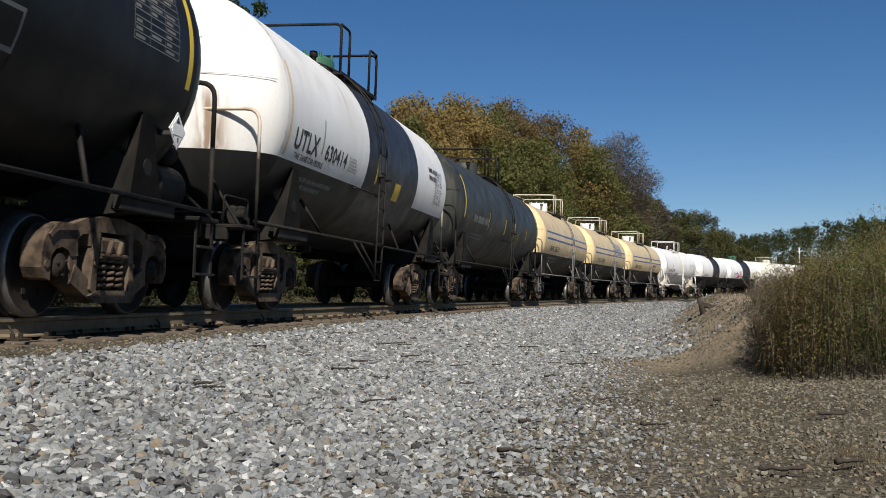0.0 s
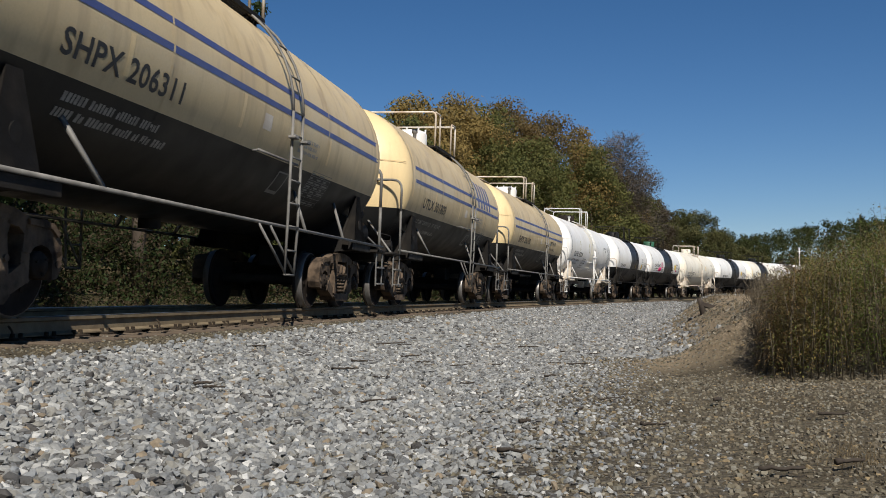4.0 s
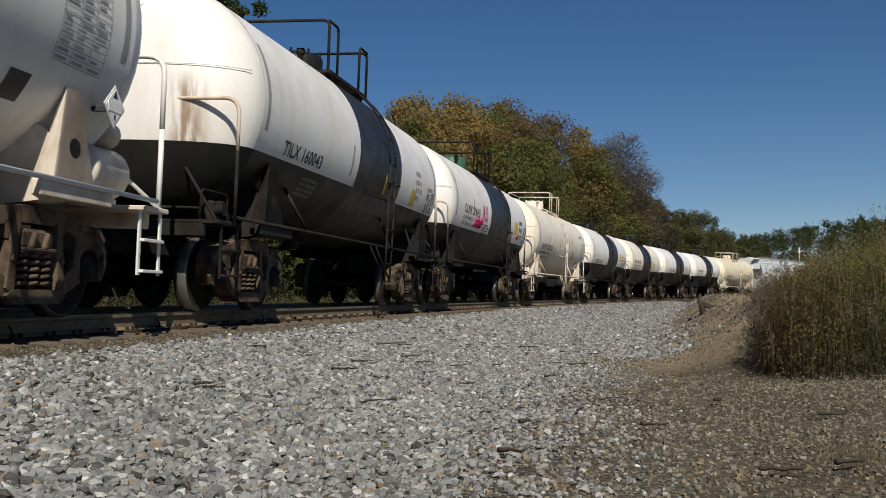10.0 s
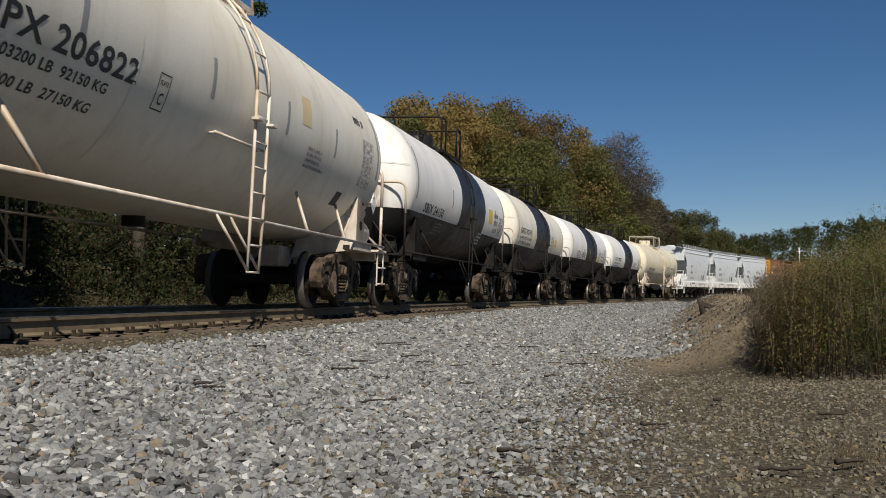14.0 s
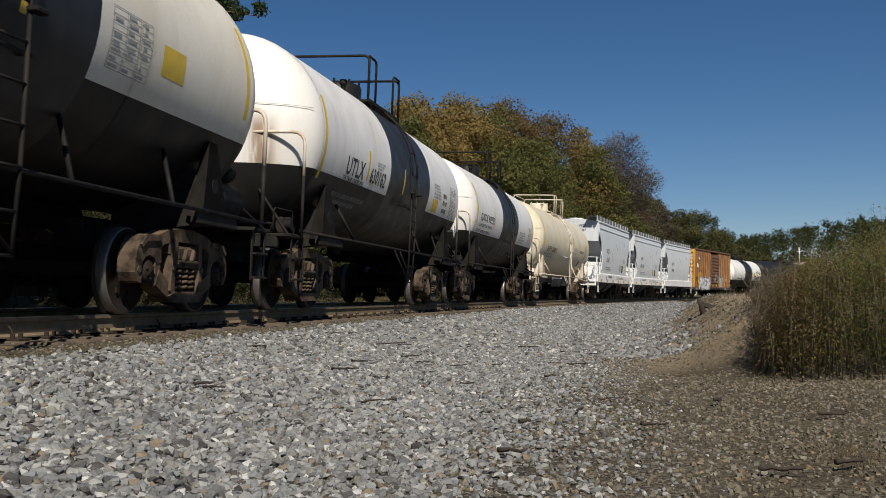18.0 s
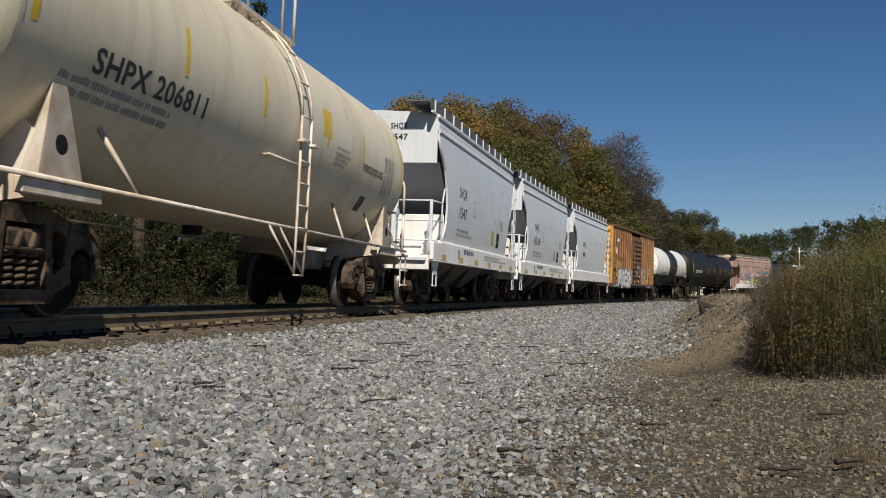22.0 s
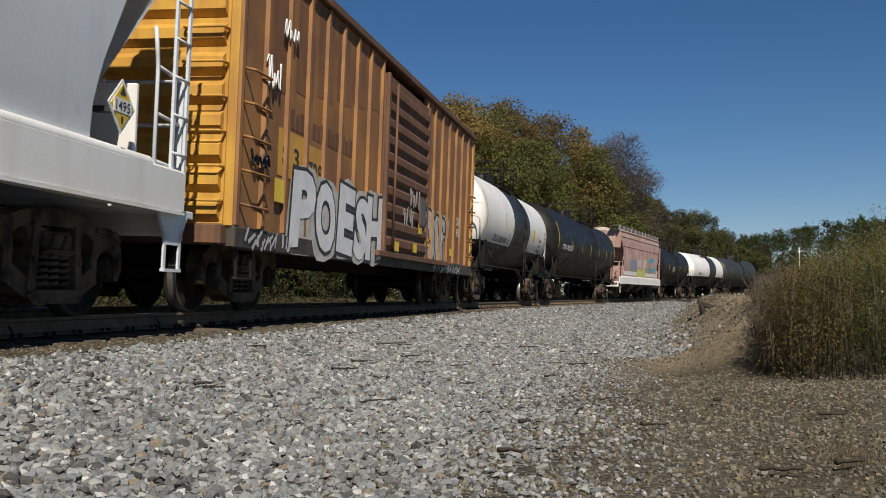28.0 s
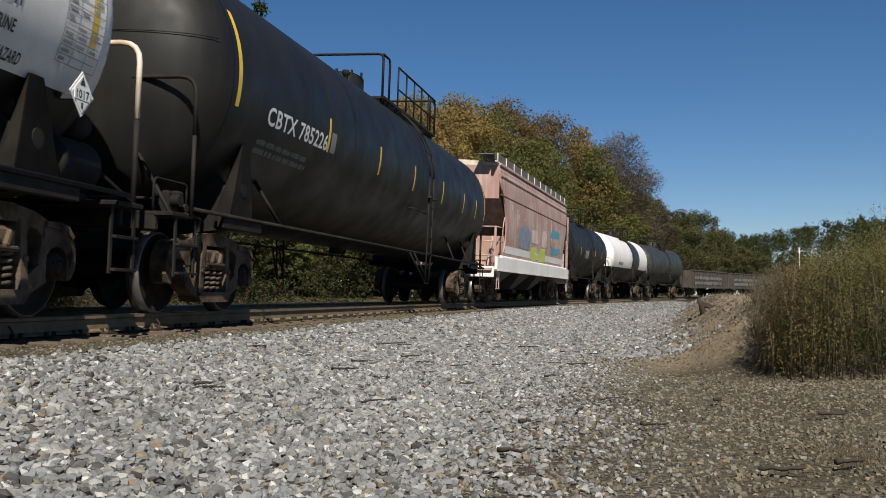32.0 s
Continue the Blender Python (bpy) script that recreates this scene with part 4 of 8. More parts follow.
    for q in range(3):
        bw.tube([(-L / 2 + 0.36, 0.55, 1.7), (-L / 2 + 0.36, 0.55 + 0.26 * math.cos(q * 2.09), 1.7 + 0.26 * math.sin(q * 2.09))], 0.012, 5)
    part("brake_wheel", bw, frame, car)
    return car, R, zc, mid, half


def arc_at(z, R, zc):
    return R * math.asin(max(-1.0, min(1.0, (z - zc) / R)))


def fit_letters(text, width, height):
    vs, fs = letters(text, height, 1.0, 1.06)
    x0, x1 = min(v[0] for v in vs), max(v[0] for v in vs)
    return [((x - x0) * width / (x1 - x0), z) for x, z in vs], fs


def placard(car, m, mt, number="", name="placard"):
    """A square hazard sign set on its corner, with a thin rim, a number and a symbol."""
    b = Build()
    b.box((0, 0, 0), (0.27, 0.008, 0.27), Matrix.Rotation(math.radians(45), 3, "Y"), 0)
    b.box((0, -0.006, 0), (0.225, 0.006, 0.225), Matrix.Rotation(math.radians(45), 3, "Y"), 1)
    b.box((0, -0.011, 0.0), (0.25, 0.004, 0.095), None, 0)
    b.box((0, 0.1, -0.02), (0.06, 0.2, 0.04), None, 2)
    if number:
        vs, fs = fit_letters(number, 0.2, 0.07)
        b.add([(u - 0.1, -0.0145, w - 0.035) for u, w in vs], fs, 2)
    b.add([(u, -0.011, 0.075 + w) for u, w in ((-0.045, 0.0), (0.045, 0.0), (0.0, 0.07))], [(0, 1, 2)], 2)
    b.add([(u, -0.011, -0.12 + w) for u, w in ((-0.015, 0.0), (0.015, 0.0), (0.015, 0.05), (-0.015, 0.05))], [(0, 1, 2, 3)], 2)
    return part(name, b, [M_WINK, mt, M_INK], car, "diamond-shaped hazard placard", at=m)


def mark(tank, text, s, z, width, height=0.23, ink=None):
    """The car's letters and number, s along the train, on its near side."""
    car, R, zc, c, h = tank
    on_tank(car, "car_number", fit_letters(text, width, height), ink or M_INK, s - c, arc_at(z, R, zc), R, zc)


def small_print(tank, s, z, w, rows, h=0.06, ink=None, seed=0):
    car, R, zc, c, _ = tank
    on_tank(car, "small_print", bars_flat(w, rows, h, seed), ink or M_GREYINK, s - c, arc_at(z, R, zc), R, zc, kind="stuff")


def plate_c(tank, s, z, ink=None):
    """A framed stencil that names the clearance plate."""
    ink = ink or M_INK
    for dx, dz, w, h in ((0, 0, 0.24, 0.014), (0, 0.34, 0.24, 0.014), (0, 0, 0.014, 0.35), (0.226, 0, 0.014, 0.35)):
        patch(tank, "stencil_frame", s + dx, z + dz, w, h, ink)
    mark(tank, "C", s + 0.075, z + 0.06, 0.09, 0.12, ink)
    mark(tank, "PLATE", s + 0.04, z + 0.24, 0.16, 0.05, ink)


def patch(tank, name, s, z, w, h, mt, label="", lift=0.0015):
    car, R, zc, c, _ = tank
    return on_tank(car, name, rect(w, h, 1, max(1, int(h / 0.12))), mt, s - c, arc_at(z, R, zc), R, zc, lift, label)


def reflectors(tank, mt, places, long_near=True, z=2.35, h=0.42):
    car, R, zc, c, half = tank
    for s in places:
        patch(tank, "reflector", s, z, 0.09, h, mt)
    if long_near:
        patch(tank, "reflector", c - half + 0.12, zc - 0.35, 0.1, 1.15, mt)
        patch(tank, "reflector", c + half - 0.2, zc - 0.35, 0.1, 1.15, mt)


def data_table(tank, s, z, w, h, seed=1, ink=None):
    """A stencilled grid of small print."""
    car, R, zc, c, _ = tank
    rnd = random.Random(seed)
    vs, fs = [], []

    def q(x0, z0, x1, z1):
        n = len(vs)
        vs.extend([(x0, z0), (x1, z0), (x1, z1), (x0, z1)])
        fs.append((n, n + 1, n + 2, n + 3))
    rows = max(3, int(h / 0.065))
    for i in range(rows + 1):
        q(0, i * h / rows, w, i * h / rows + 0.008)
    for i in range(4):
        q(i * w / 3, 0, i * w / 3 + 0.008, h)
    for i in range(rows):
        for j in range(3):
            if rnd.random() < 0.8:
                q(j * w / 3 + 0.03, (i + 0.32) * h / rows, j * w / 3 + 0.03 + (w / 3 - 0.06) * rnd.uniform(0.4, 1), (i + 0.72) * h / rows)
    on_tank(car, "data_stencil", (vs, fs), ink or M_GREYINK, s - c, arc_at(z, R, zc), R, zc, kind="stuff")


# ---------------------------------------------------------------- covered hoppers
def end_x(z):
    """How far the side sheet of a hopper stands back from its leading and trailing end, by height."""
    zs = [1.45, 1.6, 1.8, 2.1, 2.5, 2.9, 3.2, 3.35, 3.6, 3.75, 4.4]
    return (float(np.interp(z, zs, [0.7, 0.92, 1.06, 1.14, 1.12, 1.02, 0.88, 0.76, 0.54, 0.44, 0.4])),
            float(np.interp(z, zs, [1.42, 1.46, 1.48, 1.42, 1.22, 0.98, 0.74, 0.58, 0.34, 0.12, 0.0])))


def side_y(z):
    return float(np.interp(z, [1.45, 1.9, 2.5, 3.2, 3.8, 4.15, 4.35], [1.55, 1.6, 1.62, 1.6, 1.55, 1.5, 1.46]))


def skin(z, lift=0.003):
    """Across the line, just outside a hopper's near side."""
    return -side_y(z) - lift


def hopper_car(s0, s1, label, paint, sill_paint, name="covered_hopper", roof_paint=None, inset=0.85):
    car, L, bx = start_car(name, label, "hopper car", s0, s1, 1.95)
    B = L / 2 - inset
    zs = [1.45, 1.6, 1.8, 2.0, 2.2, 2.4, 2.6, 2.8, 3.0, 3.2, 3.35, 3.5, 3.65, 3.8, 3.95, 4.0, 4.02, 4.1, 4.12, 4.2, 4.22, 4.35]
    ridge = {4.02: 0.03, 4.1: 0.03, 4.2: 0.035, 4.22: 0.035}
    for sy in (-1, 1):
        b = Build()
        cols = 14
        for z in zs:
            xa, xb = end_x(z)
            y = side_y(z) + ridge.get(z, 0.0)
            for t in (0.0, 0.05):
                b.v += [(-B + xa + (2 * B - xa - xb) * k / cols, sy * (y - t), z) for k in range(cols + 1)]
        W = 2 * (cols + 1)
        for i in range(len(zs) - 1):
            for k in range(cols):
                f = (i * W + k, i * W + k + 1, (i + 1) * W + k + 1, (i + 1) * W + k)
                g = tuple(q + cols + 1 for q in f)[::-1]
                b.f += [f if sy < 0 else f[::-1], g if sy < 0 else g[::-1]]
                b.m += [0, 0]
                b.sm += [True, True]
        for i in range(len(zs) - 1):
            for k in (0, cols):
                f = [b.v[j] for j in (i * W + k, (i + 1) * W + k, (i + 1) * W + cols + 1 + k, i * W + cols + 1 + k)]
                b.add(f if (k == 0) == (sy < 0) else f[::-1], [(0, 1, 2, 3)])
        sheet = part("side_sheet", b, [paint], car)
        part("top_chord", Build().box((0.2, sy * 1.47, 4.40), (2 * B - 0.38, 0.12, 0.1), chamfer=0.02), paint, car)
        part("side_sill", Build().box((0, sy * 1.6, 1.25), (L - 1.1, 0.1, 0.42), chamfer=0.03).cyl((-L / 2 + 1.3, sy * 1.575, 1.45), (L / 2 - 1.3, sy * 1.575, 1.45), 0.075, 12), sill_paint, car)
        part("sill_lip", Build().box((0, sy * 1.6, 1.03), (L - 1.2, 0.14, 0.025)), sill_paint, car)
    # roof with hatches, running board and its rail
    r = Build()
    for sy in (-1, 1):
        r.add([(x, sy * y, z) for x in (-B + 0.4, B) for y, z in ((0, 4.56), (0.8, 4.52), (1.5, 4.42), (1.5, 4.36), (0, 4.4))],
              [(0, 1, 6, 5), (1, 2, 7, 6), (2, 3, 8, 7), (3, 4, 9, 8), (0, 4, 3, 2, 1), (5, 6, 7, 8, 9)])
    part("roof", r, roof_paint or paint, car)
    for k in range(4):
        x = -B + 1.5 + (2 * B - 3.0) * k / 3
        part("roof_hatch", Build().lathe([(0.0, 0.14), (0.36, 0.12), (0.4, 0.08), (0.4, 0.0)], 18, 0, "Z", (x, 0.0, 4.54)), paint, car)
    for sy in (-1, 1):
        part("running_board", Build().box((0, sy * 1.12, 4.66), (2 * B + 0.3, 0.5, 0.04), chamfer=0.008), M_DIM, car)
        rb = Build()
        for k in range(12):
            x = -B + 0.3 + (2 * B - 0.4) * k / 11
            rb.box((x, sy * 1.43, 4.6), (0.04, 0.03, 0.3))
        rb.box((0, sy * 1.43, 4.45), (2 * B, 0.06, 0.05), chamfer=0.01)
        part("running_board_rail", rb, M_WFRAME if paint is M_PINK else paint, car)
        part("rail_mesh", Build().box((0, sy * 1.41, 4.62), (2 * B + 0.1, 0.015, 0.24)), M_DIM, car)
    # ends: upper panel, slope sheet, braces, platform, ladder
    for sg in (-1, 1):
        Be = B - 0.4 if sg < 0 else B
        xo = lambda d: sg * (Be - d)
        part("end_panel", Build().box((xo(0.03), 0, 3.85), (0.06, 2.96, 1.08), chamfer=0.01), paint, car)
        part("slope_sheet", Build().add([(xo(0.04), -1.54, 3.33), (xo(0.04), 1.54, 3.33), (xo(1.9), 1.56, 1.45), (xo(1.9), -1.56, 1.45)], [(0, 1, 2, 3), (3, 2, 1, 0)]), paint, car)
        part("end_floor", Build().box((xo(-0.1), 0, 1.06), (1.5, 3.0, 0.08), chamfer=0.01), paint, car)
        part("end_sill", Build().box((sg * (L / 2 - 0.55), 0, 0.98), (0.12, 3.1, 0.34), chamfer=0.02).box((sg * (L / 2 - 1.2), 0, 0.84), (2.1, 0.36, 0.36), chamfer=0.02), sill_paint, car)
        # added panel for the slope sheet's sunlit foot, white on pale grey cars
        part("stub_wall", Build().box((xo(0.62), 0, 1.62), (0.06, 3.1, 1.08), chamfer=0.02), M_WHITE if paint is M_LIGHT else paint, car)
        for sy in (-1, 1):
            part("end_brace", Build().tube([(xo(0.02), sy * 0.55, 3.7), (xo(-0.35), sy * 0.62, 1.1)], 0.07, 4), paint, car)
            part("corner_post", Build().box((xo(-0.42), sy * 0.62, 1.75), (0.09, 0.1, 1.35), chamfer=0.01), paint, car)
            part("gusset", Build().prism([(xo(-0.15), 1.1), (xo(0.6), 1.1), (xo(0.55), 2.15)][::-1 if sg > 0 else 1], sy * 1.2 - 0.02, sy * 1.2 + 0.02), paint, car)
            xe = xo(-0.42)
            er = part("end_railing", Build().box((xe, sy * 1.5, 1.75), (0.07, 0.07, 1.35), chamfer=0.01), paint, car)
            for z in (1.5, 1.95, 2.4):
                part("railing_bar", Build().tube([(xe, sy * 0.62, z), (xe, sy * 1.5, z), (xo(0.3), sy * 1.58, z)], 0.02, 5), paint, er)
            part("grab_rail", Build().tube(rounded([(xo(0.3), sy * 1.58, 1.05), (xo(0.3), sy * 1.58, 2.4), (xo(0.42), sy * 1.6, 2.75)], 0.1), 0.022, 5), paint, er)
            if sg > 0:
                for q in (0.12, 0.42):
                    lr = part("ladder_stile", Build().box((xo(-q), sy * 1.56, 2.45), (0.06, 0.03, 2.9), chamfer=0.006), paint, car)
                for k in range(7):
                    part("rung", Build().tube([(xo(-0.1), sy * 1.57, 1.25 + 0.38 * k), (xo(-0.44), sy * 1.57, 1.25 + 0.38 * k)], 0.016, 5), paint, lr)
            st = Build()
            x = xo(-0.2)
            st.add([(x + q, sy * 1.58, z) for q, z in ((-0.35, 1.05), (0.35, 1.05), (0.14, 0.72), (-0.14, 0.72))] + [(x + q, sy * 1.55, z) for q, z in ((-0.35, 1.05), (0.35, 1.05), (0.14, 0.72), (-0.14, 0.72))],
                   [(0, 1, 2, 3), (7, 6, 5, 4), (0, 4, 5, 1), (1, 5, 6, 2), (2, 6, 7, 3), (3, 7, 4, 0)])
            for dx in (-0.17, 0.17):
                st.box((x + dx, sy * 1.57, 0.66), (0.05, 0.02, 0.4))
            st.box((x, sy * 1.57, 0.47), (0.38, 0.05, 0.03))
            part("sill_step", st, paint, car)
    # discharge bays, the shade beneath the car put into their dark grey
    for k in (-1, 0, 1):
        x = k * (bx - 1.7) * 0.78
        w = 1.5
        b = Build()
        for (x0, y0, z0), (x1, y1, z1) in (((w, 1.45, 1.45), (0.35, 0.5, 0.45)),):
            b.add([(x + sx * x0, sy * y0, z0) for sx in (-1, 1) for sy in (-1, 1)] + [(x + sx * x1, sy * y1, z1) for sx in (-1, 1) for sy in (-1, 1)],
                  [(0, 1, 5, 4), (3, 2, 6, 7), (2, 0, 4, 6), (1, 3, 7, 5), (4, 5, 7, 6)])
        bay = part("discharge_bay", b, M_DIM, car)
        part("outlet_gate", Build().box((x, 0, 0.38), (0.8, 1.3, 0.16), chamfer=0.02), M_FRAME, bay)
    part("centre_sill", Build().box((0, 0, 0.9), (L - 2.0, 0.34, 0.34), chamfer=0.02), M_FRAME, car)
    return car, L, B


def hopper_marks(h, c, name, number, seed):
    """Lettering on the near side. c: the car's middle along the train."""
    car, L, B = h
    x = -B + 2.45
    on_side(car, "car_number", fit_letters(name, 0.9, 0.26), M_INK, x, 2.72, skin)
    if not number:
        part("small_print", Build().add([(x + u, skin(2.22 + w), 2.22 + w) for u, w in bars_flat(0.9, 1, 0.24, seed)[0]], bars_flat(0.9, 1, 0.24, seed)[1]), M_INK, car, kind="stuff")
        return
    on_side(car, "car_number", fit_letters(number, 0.9 if len(number) < 5 else 1.3, 0.28), M_INK, x - (0.0 if len(number) < 5 else 0.15), 2.2, skin)
    part("small_print", Build().add([(x - 0.2 + u, skin(1.86 + w), 1.86 + w) for u, w in bars_flat(1.9, 2, 0.07, seed)[0]], bars_flat(1.9, 2, 0.07, seed)[1]), M_GREYINK, car, kind="stuff")
    on_side(car, "car_number", fit_letters(name, 0.42, 0.14), M_INK, 0, 0, 0).matrix_basis = Matrix.Translation((-B + 0.388, -0.35, 4.12)) @ Matrix.Rotation(math.radians(-90), 4, "Z")
    on_side(car, "car_number", fit_letters(number, 0.42, 0.14), M_INK, 0, 0, 0).matrix_basis = Matrix.Translation((-B + 0.388, -0.35, 3.86)) @ Matrix.Rotation(math.radians(-90), 4, "Z")
    on_side(car, "notice", rect(0.42, 0.42, 1, 3), M_OCHRE, 1.4, 1.74, skin, "faded olive-yellow square notice")
    on_side(car, "stencil_frame", rect(0.3, 0.42, 1, 3), M_GREYINK, x + 1.75, 2.35, skin)
    on_side(car, "stencil_panel", rect(0.24, 0.36, 1, 3), M_LIGHT, x + 1.78, 2.38, lambda z: skin(z, 0.006))
    on_side(car, "stencil_letter", fit_letters("C", 0.1, 0.14), M_GREYINK, x + 1.85, 2.46, lambda z: skin(z, 0.009))
    for u, v, w, hh in ((0.0, 0.17, 0.22, 0.27), (0.235, 0.17, 0.2, 0.27), (0.0, 0.0, 0.435, 0.155)):
        on_side(car, "stencil_panel", rect(w, hh, 1, 2), M_FRAME, 2.25 + u, 1.7 + v, skin)
    part("small_print", Build().add([(2.7 + u, skin(2.5 + w), 2.5 + w) for u, w in bars_flat(0.7, 4, 0.045, seed + 3)[0]], bars_flat(0.7, 4, 0.045, seed + 3)[1]), M_GREYINK, car, kind="stuff")
    for k in range(6):
        on_side(car, "reflector", rect(0.45, 0.13), M_SILLYELLOW, -L / 2 + 1.35 + k * (L - 3.2) / 5, 1.07, -1.657)
    part("small_print", Build().add([(-2.6 + u, -1.656, 1.3 + w) for u, w in bars_flat(1.7, 1, 0.12, seed + 5)[0]], bars_flat(1.7, 1, 0.12, seed + 5)[1]), M_BLUE, car, kind="stuff")
    part("small_print", Build().add([(0.2 + u, -1.656, 1.33 + w) for u, w in bars_flat(3.6, 2, 0.05, seed + 6)[0]], bars_flat(3.6, 2, 0.05, seed + 6)[1]), M_GREYINK, car, kind="stuff")
    on_side(car, "stencil", rect(0.2, 0.22), M_GREYINK, -3.3, 1.16, -1.656)


# ---------------------------------------------------------------- boxcar
def blob(rnd, cx, cz, w, h, n=11, wob=0.16):
    return [(cx + w / 2 * math.copysign(abs(math.cos(a)) ** 0.55, math.cos(a)) * rnd.uniform(1 - wob, 1 + wob),
             cz + h / 2 * math.copysign(abs(math.sin(a)) ** 0.55, math.sin(a)) * rnd.uniform(1 - wob, 1 + wob)) for a in (2 * math.pi * k / n for k in range(n))]


def graffiti(car, x0, x1, z0, z1, n, y, seed, fill, line_mat):
    """Fat sprayed strokes in crossing slanted groups, each group with a dark rim."""
    rnd = random.Random(seed)
    step, h = (x1 - x0) / n, z1 - z0
    def stroke(x, z, q, wide, yy, mt, name):
        ax, az, bx, bz = x + q[0] * step, z + q[1] * h, x + q[2] * step, z + q[3] * h
        dx, dz = bx - ax, bz - az
        ln = math.hypot(dx, dz)
        ux, uz = dx / ln, dz / ln
        px, pz = -uz * wide, ux * wide
        e = wide * 0.8
        pts = [(ax - ux * e - px, az - uz * e - pz), (bx + ux * e - px * 0.8, bz + uz * e - pz * 0.8), (bx + ux * e * 1.3, bz + uz * e * 1.3), (bx + ux * e + px, bz + uz * e + pz), (ax - ux * e + px * 0.9, az - uz * e + pz * 0.9)]
        part(name, Build().add([(u, yy, v) for u, v in pts], [(0, 1, 2, 3, 4), (4, 3, 2, 1, 0)]), mt, car)

    for k in range(n):
        x, z = x0 + k * step + rnd.uniform(-0.06, 0.06) * step, z0 + rnd.uniform(-0.05, 0.05) * h
        kind = []
        for j in range(5):
            a, b = rnd.uniform(-0.05, 1.05), rnd.uniform(-0.25, 0.25)
            lo = rnd.uniform(-0.05, 0.45)
            kind.append((a, lo, a + b + 0.2, min(1.08, lo + rnd.uniform(0.35, 0.75))))
        wide = min(step, h) * rnd.uniform(0.08, 0.15)
        for q in kind:
            stroke(x, z, q, wide * 1.32, y + 0.004, line_mat, "graffiti_outline")
        for q in kind:
            stroke(x, z, q, wide, y - 0.001 * rnd.random(), fill, "graffiti_stroke")


def scribble(car, x0, z0, w, h, y, seed, mt, r=0.012):
    rnd = random.Random(seed)
    pts = [(x0 + w * (k / 13 + rnd.uniform(-0.06, 0.06)), y, z0 + h * (0.5 + 0.5 * math.sin(k * 2.2 + rnd.uniform(-0.6, 0.6)))) for k in range(14)]
    part("graffiti_tag", Build().tube(rounded(pts, 0.1, 3), r, 4), mt, car)


